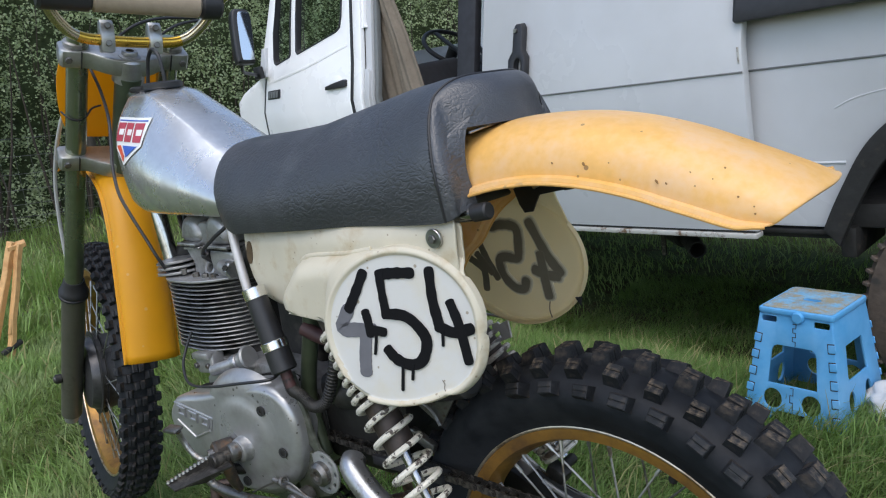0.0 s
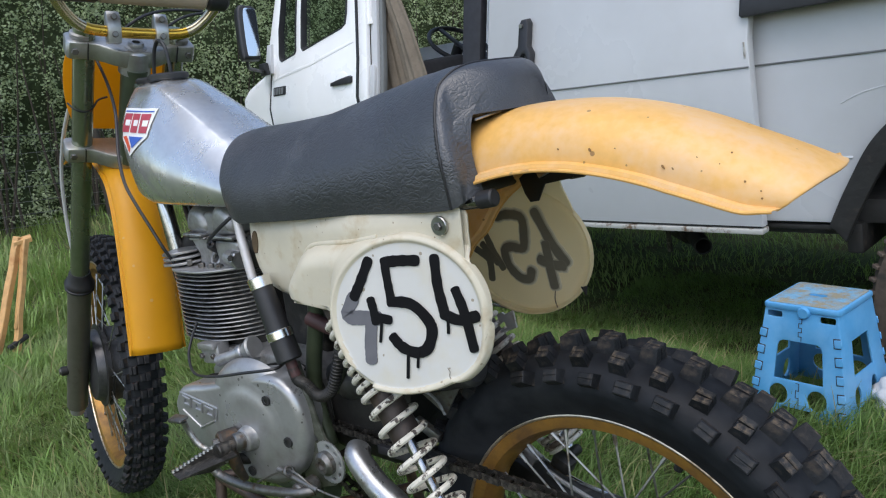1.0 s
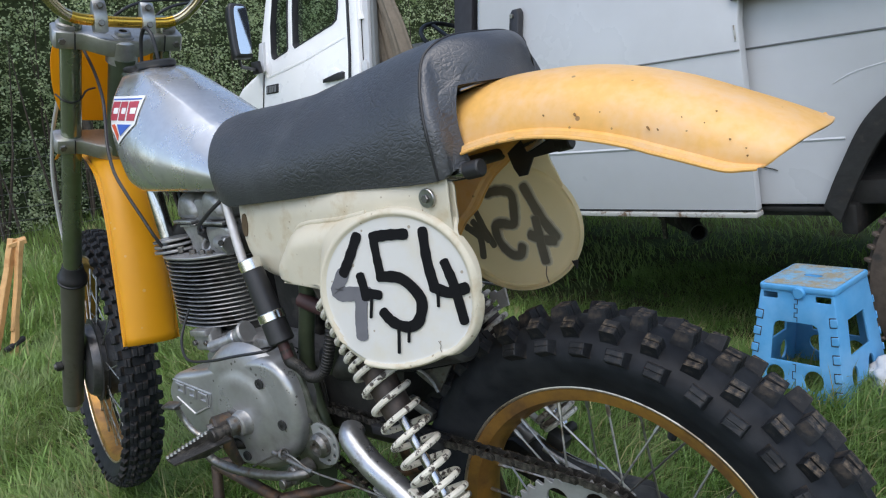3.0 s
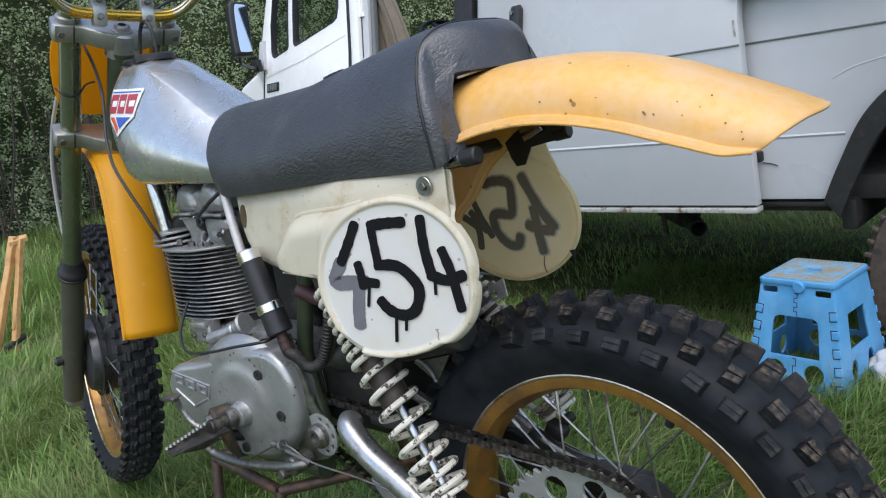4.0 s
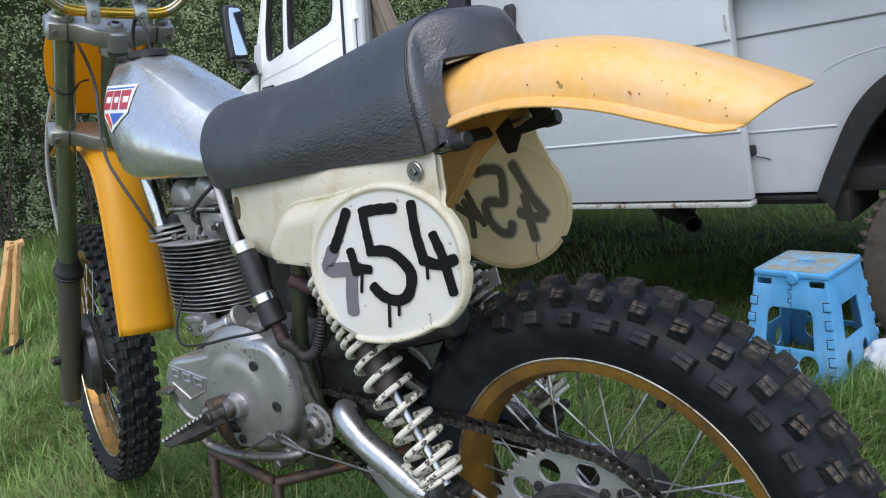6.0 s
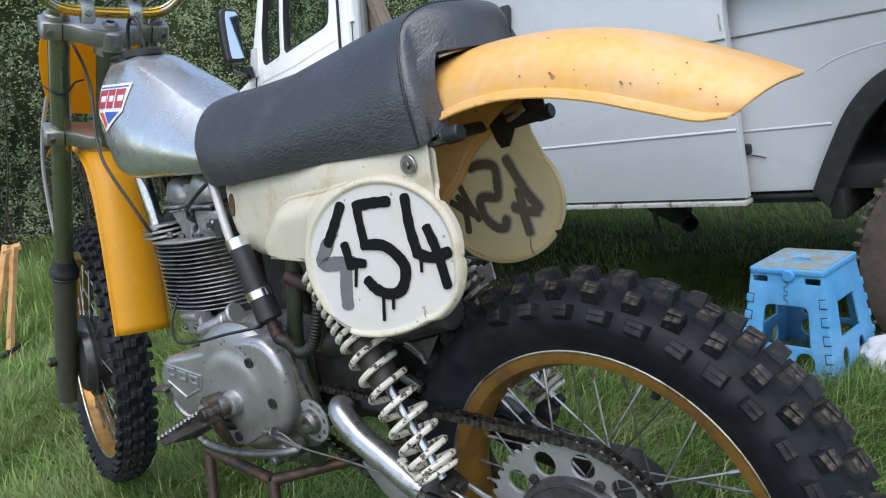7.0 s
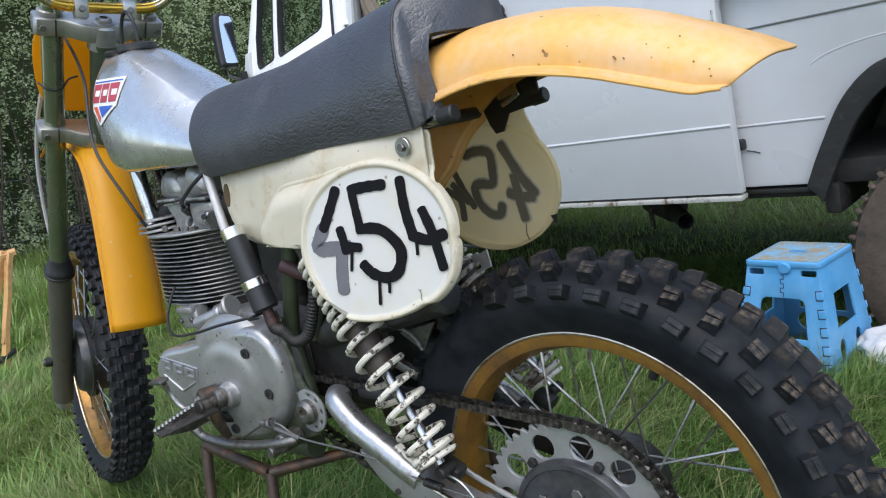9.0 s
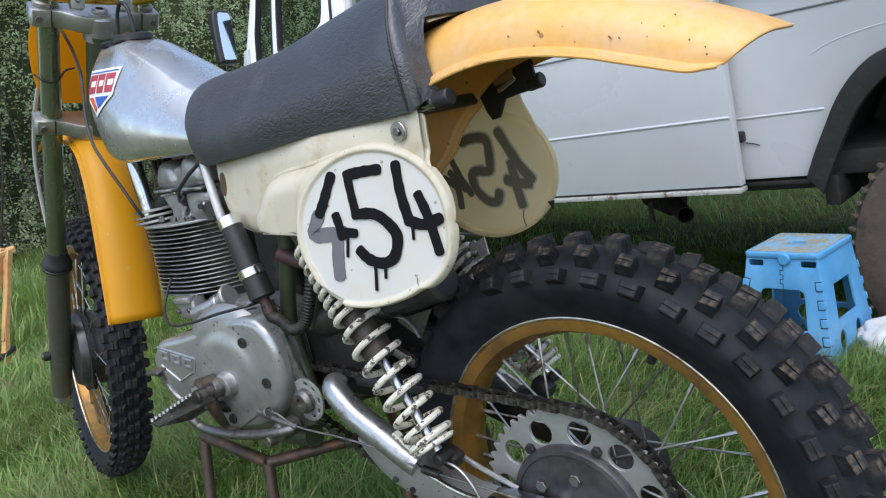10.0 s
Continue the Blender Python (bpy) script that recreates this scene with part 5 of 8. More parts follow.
part("pivot_nut", lathe([(0, 0), (0.02, 0), (0.02, 0.008), (0.014, 0.014), (0.008, 0.014), (0.007, 0.009), (0, 0.009)], Matrix.Translation((-0.442, -0.1232, 0.441)) @ SIDE, 24), M_BOLT, frame_tubes)

# ---- engine ----
crank = part("crankcase", prism([(-0.79, 0.53), (-0.74, 0.575), (-0.62, 0.585), (-0.54, 0.585), (-0.49, 0.55), (-0.48, 0.47), (-0.52, 0.4), (-0.62, 0.37), (-0.74, 0.39), (-0.79, 0.45)], 0.19, facing(0.1), 0.01), M_CAST, bike, "grey cast engine crankcase")
COVER_SLOPE = 0.11                              # the cover's face swings outwards towards the front


def cover_face(x):
    return -0.137 + COVER_SLOPE * (x + 0.55)


def swung(bm):
    """Slant a part drawn against the plane y = 0 on to the cover's face."""
    for v in bm.verts:
        v.co.y += cover_face(v.co.x)
    return bm


def on_cover(x, z):
    return Matrix.Translation((x, 0, z)) @ SIDE


cover_line = spline([(-0.792, 0, 0.487), (-0.777, 0, 0.516), (-0.757, 0, 0.5295), (-0.694, 0, 0.5413), (-0.63, 0, 0.5583), (-0.582, 0, 0.572), (-0.53, 0, 0.577), (-0.4945, 0, 0.5637), (-0.4757, 0, 0.5316), (-0.471, 0, 0.485),
                     (-0.480, 0, 0.446), (-0.506, 0, 0.41), (-0.547, 0, 0.389), (-0.605, 0, 0.378), (-0.653, 0, 0.386), (-0.739, 0, 0.42), (-0.778, 0, 0.446)], 5, True)
cover_outline = [(p.x, p.z) for p in cover_line]
cover = part("engine_cover", swung(prism(cover_outline, 0.062, facing(0.05), 0.013, segs=5)), M_COVER, bike, "dull polished alloy engine side cover")
joint = [(-0.6 + (x + 0.6) * 1.015, 0.48 + (z - 0.48) * 1.015) for x, z in cover_outline]
part("cover_gasket", swung(prism(joint, 0.003, facing(0.052), 0)), M_DARK, cover, "dark oily joint")
# stepped round bulge over the clutch
part("cover_dome", swung(lathe([(0.0, 0.007), (0.045, 0.0065), (0.055, 0.0055), (0.063, 0.003), (0.069, 0.0008), (0.075, -0.0002), (0.085, -0.0016), (0.096, -0.0045), (0.104, -0.009), (0.109, -0.015), (0.112, -0.022)],
                               on_cover(-0.592, 0.483) @ Matrix.Translation((0, 0, 0.013)), 72)), M_COVER, cover)
for x, z in ((-0.5395, 0.5365), (-0.5045, 0.4706), (-0.605, 0.4)):
    hole = part("cover_screw", swung(lathe([(0.0042, 0.0), (0.0085, 0.0), (0.0085, 0.0026), (0.0042, 0.0026)], on_cover(x, z) @ Matrix.Translation((0, 0, 0.0132)), 18)), M_UNDER, cover, "dark recessed cover screw")
    part("screw_head", swung(lathe([(0, 0.0), (0.0046, 0.0), (0.004, 0.002), (0, 0.002)], on_cover(x, z) @ Matrix.Translation((0, 0, 0.0128)), 14)), M_DARK, hole)
part("cover_pit", swung(lathe([(0, 0), (0.004, 0), (0.004, 0.0012), (0, 0.0012)], on_cover(-0.578, 0.475) @ Matrix.Translation((0, 0, 0.0198)), 12)), M_DARK, cover)
# raised maker's marks as plain bars and blocks
for x0, z0, x1, z1, w in ((-0.765, 0.5195, -0.668, 0.5025, 0.0035), (-0.765, 0.4855, -0.7225, 0.4585, 0.0042), (-0.7225, 0.4585, -0.682, 0.4775, 0.0042), (-0.668, 0.5015, -0.6775, 0.4785, 0.003)):
    part("raised_bar", swung(tube([(x0, -0.0125, z0), (x1, -0.0125, z1)], w * 0.5, 8, 1)), M_COVER, cover)
for k in range(3):
    x, z = -0.749 + 0.0295 * k, 0.5045 - 0.0055 * k
    ring = [(p.x, p.y) for p in spline([(-0.011, 0.010, 0), (0.011, 0.009, 0), (0.0115, -0.009, 0), (-0.0105, -0.0095, 0)], 1, True)]
    block = part("raised_mark", swung(prism(ring, 0.005, on_cover(x, z) @ Matrix.Rotation(-0.17, 4, 'Z') @ Matrix.Translation((0, 0, 0.0105)), 0.0012, [[(-0.0045, 0.0035), (-0.0045, -0.0035), (0.0075, -0.0035), (0.0075, 0.0035)]], segs=1)), M_COVER, cover)
boss_at = Vector((-0.589, cover_face(-0.589) - 0.015, 0.466))
part("cover_boss", lathe([(0, 0.02), (0.019, 0.02), (0.022, 0.0175), (0.0235, 0.01), (0.025, 0.004), (0.029, 0.0)], Matrix.Translation(boss_at) @ SIDE @ Matrix.Scale(0.9, 4), 40), M_CAST, cover, "turned kickstart boss")
FIN = [(x, y) for x, y in rounded(-0.172, -0.108, 0.062, 0.108, 0.1, 12)]
for i in range(16):
    z = 0.594 + i * 0.0079
    t = Matrix.Translation((-0.724, 0, z)) @ Matrix.Rotation(radians(-1.5), 4, 'Y')
    part("cooling_fin", prism(FIN, 0.0028, t, 0.0007, segs=1), M_FIN, crank)
    part("fin_edge", prism([(x * 1.006 - 0.0001, y * 1.006) for x, y in FIN], 0.0016, t @ Matrix.Translation((0, 0, 0.0006)), 0.0004, segs=1), M_FIN_EDGE, crank, "worn bright edge of a fin")
barrel = part("cylinder", lathe([(0, 0.55), (0.075, 0.55), (0.075, 0.73), (0, 0.73)], Matrix.Translation((-0.735, 0, 0)), 40), M_DARK, crank, "dark finned cylinder barrel")
part("cylinder_base", prism(rounded(-0.09, -0.09, 0.09, 0.09, 0.03, 5), 0.035, Matrix.Translation((-0.705, 0, 0.545)), 0.003), M_CAST, crank)
tilt = Matrix.Translation((-0.724, 0, 0.7205)) @ Matrix.Rotation(radians(-1.5), 4, 'Y')
head = part("cylinder_head", prism(rounded(-0.17, -0.114, 0.064, 0.114, 0.1, 12), 0.005, tilt, 0.0015), M_CASTING, crank, "cast cylinder head with rocker boxes")
for i in range(3):
    z = 0.7335 + i * 0.0098
    part("head_fin", prism(rounded(-0.165 + 0.003 * i, -0.11, -0.07 - 0.004 * i, 0.11, 0.048, 8), 0.0046, Matrix.Translation((-0.724, 0, z)) @ Matrix.Rotation(radians(-4), 4, 'Y'), 0.001, segs=1), M_CASTING, head)
part("head_core", prism(rounded(-0.13, -0.05, 0.08, 0.07, 0.03, 5), 0.06, Matrix.Translation((-0.724, 0, 0.72)), 0.004), M_DARK, head)


def casting(points, y0, y1, bevel):
    """A rounded block of cast metal over an outline seen from the side."""
    line = [(p.x, p.z) for p in spline([(x, 0, z) for x, z in points], 3, True)]
    return prism(line, y1 - y0, facing(y1), bevel, segs=4)


for pts, y0 in (([(-0.814, 0.785), (-0.815, 0.803), (-0.804, 0.824), (-0.784, 0.832), (-0.764, 0.826), (-0.752, 0.808), (-0.752, 0.786), (-0.784, 0.782)], -0.074),
                ([(-0.728, 0.785), (-0.727, 0.812), (-0.717, 0.83), (-0.699, 0.838), (-0.68, 0.832), (-0.667, 0.815), (-0.664, 0.788), (-0.695, 0.782)], -0.078)):
    part("rocker_cover", casting(pts, y0, 0.05, 0.016), M_CASTING, head, "rounded cast rocker cover")
part("rocker_bridge", casting([(-0.772, 0.782), (-0.772, 0.812), (-0.74, 0.822), (-0.71, 0.812), (-0.71, 0.782)], -0.066, 0.05, 0.006), M_CASTING, head)
for x0, x1, z in ((-0.818, -0.758, 0.7805), (-0.733, -0.662, 0.7795)):
    part("cover_flange", box((x1 - x0, 0.12, 0.0055), Matrix.Translation(((x0 + x1) / 2, -0.02, z)), 0.0016, 2), M_FIN_EDGE, head)
    part("flange_joint", box((x1 - x0 - 0.006, 0.112, 0.005), Matrix.Translation(((x0 + x1) / 2, -0.019, z - 0.005)), 0.001, 1), M_DARK, head)
part("rocker_post", casting([(-0.806, 0.776), (-0.802, 0.758), (-0.79, 0.742), (-0.79, 0.722), (-0.748, 0.722), (-0.752, 0.75), (-0.75, 0.776)], -0.07, 0.03, 0.006), M_CASTING, head)
part("rocker_post", casting([(-0.728, 0.774), (-0.73, 0.742), (-0.722, 0.722), (-0.668, 0.722), (-0.664, 0.75), (-0.666, 0.774)], -0.072, 0.03, 0.008), M_CASTING, head)
part("ledge", box((0.05, 0.02, 0.004), Matrix.Translation((-0.78, -0.066, 0.7735)) @ Matrix.Rotation(radians(-3), 4, 'Y'), 0.001, 1), M_FIN_EDGE, head)
part("plug_collar", lathe([(0.013 + 0.0045 * math.cos(t), 0.0045 * math.sin(t)) for t in np.linspace(0, 2 * math.pi, 9)], Matrix.Translation((-0.74, -0.066, 0.738)) @ Matrix.Rotation(radians(62), 4, 'X'), 20), M_CASTING, head, "round plug recess")
part("plug_cap", rod((-0.739, -0.05, 0.745), (-0.737, -0.078, 0.768), 0.0095, 12, bevel=0.003), M_BLACK, head, "black spark plug cap")
part("spark_lead", tube([(-0.737, -0.078, 0.767), (-0.72, -0.09, 0.772), (-0.697, -0.1, 0.783), (-0.67, -0.104, 0.796), (-0.64, -0.104, 0.812), (-0.61, -0.09, 0.83), (-0.58, -0.05, 0.84)], 0.0033, 8), M_BLACK, head, "black ignition lead")
for x, z in ((-0.803, 0.7255), (-0.764, 0.7215), (-0.735, 0.7215), (-0.712, 0.7215)):
    part("head_nut", rod((x, -0.085, z), (x, -0.085, z + 0.011), 0.0062, 6, bevel=0.001), M_BOLT, head)
stub = part("inlet_stub", rod((-0.69, -0.074, 0.746), (-0.648, -0.082, 0.742), 0.0135, 18, bevel=0.003), M_CASTING, head, "cast inlet stub")
part("inlet_nut", rod((-0.662, -0.078, 0.745), (-0.647, -0.081, 0.744), 0.0165, 6, bevel=0.002), M_FIN_EDGE, head)
part("stub_screw", rod((-0.652, -0.095, 0.751), (-0.645, -0.1, 0.752), 0.0052, 6, bevel=0.001), M_DARK, head)
# added dark block; its colour stands for the shade behind the head
part("far_shade_block", box((0.2, 0.04, 0.12), Matrix.Translation((-0.66, 0.03, 0.78)), 0.01, 2), M_DARK, crank, "dark block added for the shade on the engine's far side")
part("head_steady", prism([(-1.02, 0.87), (-0.8, 0.88), (-0.8, 0.76), (-0.83, 0.71), (-0.98, 0.71)], 0.01, facing(0.06), 0.002), M_DAMPER, frame_tubes, "dark brown steady plate")
for k in range(3):
    part("wiring", tube([(-0.9 + 0.02 * k, -0.02, 0.85), (-0.875 + 0.018 * k, -0.03, 0.8), (-0.86 + 0.016 * k, -0.025, 0.745)], 0.0042, 8), (M_DAMPER, M_BLACK, M_DAMPER)[k], frame_tubes)
filler = part("filler_neck", rod((-0.715, -0.118, 0.565), (-0.66, -0.1, 0.583), 0.0105, 20, bevel=0.002), M_CASTING, crank, "grey cast filler neck")
part("filler_flange", rod((-0.668, -0.102, 0.580), (-0.655, -0.098, 0.5845), 0.0155, 20, bevel=0.002), M_FIN_EDGE, crank)
part("case_cap", rod((-0.657, -0.0985, 0.584), (-0.632, -0.092, 0.5945), 0.0125, 28, bevel=0.003, r2=0.0215), M_SPROCKET, crank, "bright alloy filler cap")
part("case_lug", box((0.055, 0.03, 0.04), Matrix.Translation((-0.745, -0.1, 0.573)) @ Matrix.Rotation(radians(-8), 4, 'Y'), 0.006, 3), M_CASTING, crank)
part("case_web", box((0.05, 0.02, 0.012), Matrix.Translation((-0.745, -0.112, 0.588)) @ Matrix.Rotation(radians(-6), 4, 'Y'), 0.003, 2), M_CASTING, crank)
for x, z in ((-0.765, 0.567), (-0.728, 0.571)):
    part("case_nut", rod((x, -0.114, z), (x, -0.121, z), 0.0052, 6, bevel=0.001), M_BOLT, crank)
part("oil_line", tube([(-0.765, -0.115, 0.63), (-0.768, -0.130, 0.603), (-0.752, -0.150, 0.580), (-0.702, -0.172, 0.564), (-0.620, -0.180, 0.576), (-0.541, -0.180, 0.595), (-0.480, -0.165, 0.606), (-0.5, -0.13, 0.6)], 0.0024, 8), M_BLACK, crank, "black rubber oil line")
part("exhaust_header", tube([(-0.82, -0.02, 0.77), (-0.89, -0.03, 0.745), (-0.93, -0.03, 0.68), (-0.92, 0.02, 0.6), (-0.85, 0.08, 0.55)], 0.02, 14), M_DARK, crank)
part("carburettor", rod((-0.6, 0.0, 0.745), (-0.48, 0.0, 0.745), 0.035, 24, bevel=0.004), M_CAST, crank)
part("carburettor_body", box((0.1, 0.1, 0.2), Matrix.Translation((-0.575, 0.02, 0.655)), 0.015, 3), M_DARK, crank, "dark carburettor body")
part("gearbox_shell", box((0.16, 0.17, 0.15), Matrix.Translation((-0.42, 0.02, 0.5)), 0.02, 3), M_DARK, crank, "dark gearbox shell")
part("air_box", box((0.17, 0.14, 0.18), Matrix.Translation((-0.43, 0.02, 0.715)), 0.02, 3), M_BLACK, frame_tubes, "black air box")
part("exhaust_box", tube([(-0.5, 0.1, 0.52), (-0.44, 0.11, 0.545), (-0.39, 0.1, 0.6), (-0.37, 0.09, 0.66)], 0.026, 14), M_DARK, crank)

# breather canister and hoses
a, b = Vector((-0.522, -0.135, 0.735)), Vector((-0.477, -0.135, 0.609))
can = part("breather_canister", rod(a, b, 0.0165, 28, bevel=0.003, r2=0.0205), M_BLACK, bike, "black rubber breather with steel clips")
ax = (b - a).normalized()
part("hose_clip", rod(a - ax * 0.004, a + ax * 0.014, 0.0178, 28, bevel=0.001), M_POLISH, can, "bright steel hose clip")
part("hose_clip", rod(a + ax * 0.083, a + ax * 0.097, 0.021, 28, bevel=0.001), M_POLISH, can, "bright steel hose clip")
hose = tube([b + ax * 0.0, b + ax * 0.03, (-0.447, -0.135, 0.575), (-0.42, -0.135, 0.562), (-0.392, -0.132, 0.575), (-0.374, -0.128, 0.615), (-0.366, -0.12, 0.66), (-0.37, -0.1, 0.69)], 0.0075, 10, 4)
part("breather_hose", hose, M_DARK, can, "ribbed grey breather hose")
coil_pts = spline([b + ax * 0.012, b + ax * 0.03, (-0.447, -0.135, 0.575), (-0.42, -0.135, 0.562), (-0.392, -0.132, 0.575), (-0.374, -0.128, 0.615), (-0.366, -0.12, 0.66)], 9)
ribs = bmesh.new()
for p, q in zip(coil_pts, coil_pts[1:]):
    m_ = along(p, q)
    lathe([(0.0078 + 0.0018 * math.cos(t), 0.0018 * math.sin(t)) for t in np.linspace(0, 2 * math.pi, 7)], m_, 10, ribs)
part("hose_rib", ribs, M_DARK, can)
part("hose_joint", rod(b - ax * 0.002, b + ax * 0.025, 0.009, 14), M_REDRUBBER, can)
part("red_hose", tube([(-0.46, -0.1, 0.67), (-0.42, -0.09, 0.655), (-0.38, -0.08, 0.66)], 0.012, 10), M_REDRUBBER, can)

# ---- controls on the near side ----
def slab(points, thick, bm=None):
    """A flat plate over a loop of points in space, thick along its normal."""
    bm = bm or bmesh.new()
    face = bm.faces.new([bm.verts.new(p) for p in points])
    face.normal_update()
    step = face.normal * thick
    got = bmesh.ops.extrude_face_region(bm, geom=[face])
    bmesh.ops.translate(bm, vec=step, verts=[v for v in got["geom"] if isinstance(v, bmesh.types.BMVert)])
    bmesh.ops.recalc_face_normals(bm, faces=bm.faces)
    return bm


PEG_IN, PEG_OUT = Vector((-0.606, -0.19, 0.474)), Vector((-0.652, -0.271, 0.4395))
under = Vector((-0.004, 0.0, -0.036))
peg = part("footpeg", slab([PEG_IN, PEG_OUT, PEG_OUT + Vector((0.002, 0.004, -0.008)), PEG_IN.lerp(PEG_OUT, 0.72) + under * 0.62, PEG_IN.lerp(PEG_OUT, 0.35) + under * 1.05, PEG_IN + under * 1.1], 0.004), M_CHAIN, bike, "rusty steel footpeg with a serrated edge")
part("peg_web", slab([PEG_IN + under * 0.5, PEG_OUT + under * 0.1, PEG_OUT + Vector((0.03, -0.004, -0.004)), PEG_IN + Vector((0.038, -0.01, -0.018))], 0.003), M_CHAIN, peg)
for k in range(13):
    p = PEG_IN.lerp(PEG_OUT, 0.16 + 0.82 * k / 12)
    part("tooth", rod(p, p + Vector((0.0, 0, 0.0045)), 0.0036, 6, r2=0.0024), M_STEEL, peg)
part("peg_pivot", rod((-0.6, -0.12, 0.455), (-0.604, -0.215, 0.462), 0.0125, 14, bevel=0.002), M_CHAIN, peg)
part("peg_bracket", tube([(-0.6, -0.09, 0.41), (-0.612, -0.15, 0.418), (-0.618, -0.188, 0.438), (-0.612, -0.196, 0.456)], 0.0095, 10), M_CHAIN, peg)
part("kick_shaft", rod((-0.589, -0.155, 0.466), (-0.596, -0.186, 0.466), 0.0155, 24, bevel=0.002), M_BOLT, bike, "worn steel kickstart shaft")
clamp = part("lever_clamp", rod((-0.612, -0.166, 0.467), (-0.62, -0.2, 0.468), 0.0175, 18, bevel=0.004), M_CLAMP, bike, "rusty lever clamp")
part("clamp_arm", tube([(-0.606, -0.192, 0.466), (-0.6, -0.19, 0.44), (-0.598, -0.184, 0.415), (-0.6, -0.175, 0.396)], 0.0095, 12, radii=[0.013, 0.011, 0.0085, 0.006]), M_CLAMP, clamp)
part("clamp_pinch", rod((-0.627, -0.2, 0.448), (-0.598, -0.202, 0.442), 0.0042, 8), M_STEEL, clamp)
part("clamp_bolt", rod((-0.619, -0.199, 0.47), (-0.622, -0.209, 0.47), 0.0062, 6, bevel=0.001), M_BOLT, clamp)
part("clamp_bolt", rod((-0.629, -0.196, 0.461), (-0.632, -0.205, 0.461), 0.005, 6, bevel=0.001), M_BOLT, clamp)
gear = part("gear_lever", tube([(-0.62, -0.17, 0.43), (-0.66, -0.18, 0.428), (-0.694, -0.192, 0.441), (-0.71, -0.2, 0.468), (-0.709, -0.206, 0.488)], 0.0052, 10), M_SPOKE, bike, "bent steel gear lever")
part("lever_pedal", box((0.042, 0.02, 0.0065), Matrix.Translation((-0.717, -0.211, 0.494)) @ Matrix.Rotation(radians(-8), 4, 'Y') @ Matrix.Rotation(radians(12), 4, 'X'), 0.003), M_BOLT, gear)
brake = part("brake_pedal", tube([(-0.689, -0.19, 0.409), (-0.679, -0.185, 0.397), (-0.664, -0.18, 0.385), (-0.606, -0.175, 0.381), (-0.532, -0.17, 0.389), (-0.475, -0.165, 0.400), (-0.45, -0.15, 0.404)], 0.0078, 12), M_BOLT, bike, "bent steel brake pedal")
part("pedal_knuckle", rod((-0.478, -0.125, 0.397), (-0.478, -0.165, 0.397), 0.0155, 18, bevel=0.003), M_BOLT, brake)
part("knuckle_bolt", rod((-0.49, -0.15, 0.385), (-0.49, -0.178, 0.386), 0.0085, 12, bevel=0.001), M_BOLT, brake)
part("cable_adjuster", rod((-0.53, -0.155, 0.422), (-0.44, -0.152, 0.408), 0.005, 10), M_BOLT, brake)
part("brake_cable", tube([(-0.59, -0.16, 0.385), (-0.5, -0.157, 0.428), (-0.44, -0.153, 0.41), (-0.36, -0.145, 0.403), (-0.314, -0.142, 0.399), (-0.277, -0.14, 0.394), (-0.195, -0.139, 0.377), (-0.172, -0.139, 0.377), (-0.11, -0.134, 0.37), (-0.02, -0.118, 0.352)], 0.0017, 8), M_BOLT, brake, "thin bare brake cable")
part("cable_bush", rod((-0.2, -0.139, 0.379), (-0.17, -0.139, 0.376), 0.0062, 12, bevel=0.001), M_CHAIN, brake)
part("tie_wire", tube([(-0.161, -0.14, 0.399), (-0.142, -0.14, 0.396), (-0.128, -0.14, 0.388), (-0.116, -0.139, 0.372), (-0.109, -0.138, 0.356)], 0.002, 6), M_STEEL, brake)
part("adjuster_ring", lathe([(0.0075 + 0.0026 * math.cos(t), 0.0026 * math.sin(t)) for t in np.linspace(0, 2 * math.pi, 9)], Matrix.Translation((-0.5, -0.157, 0.427)) @ Matrix.Rotation(radians(70), 4, 'Y'), 18), M_BOLT, brake)

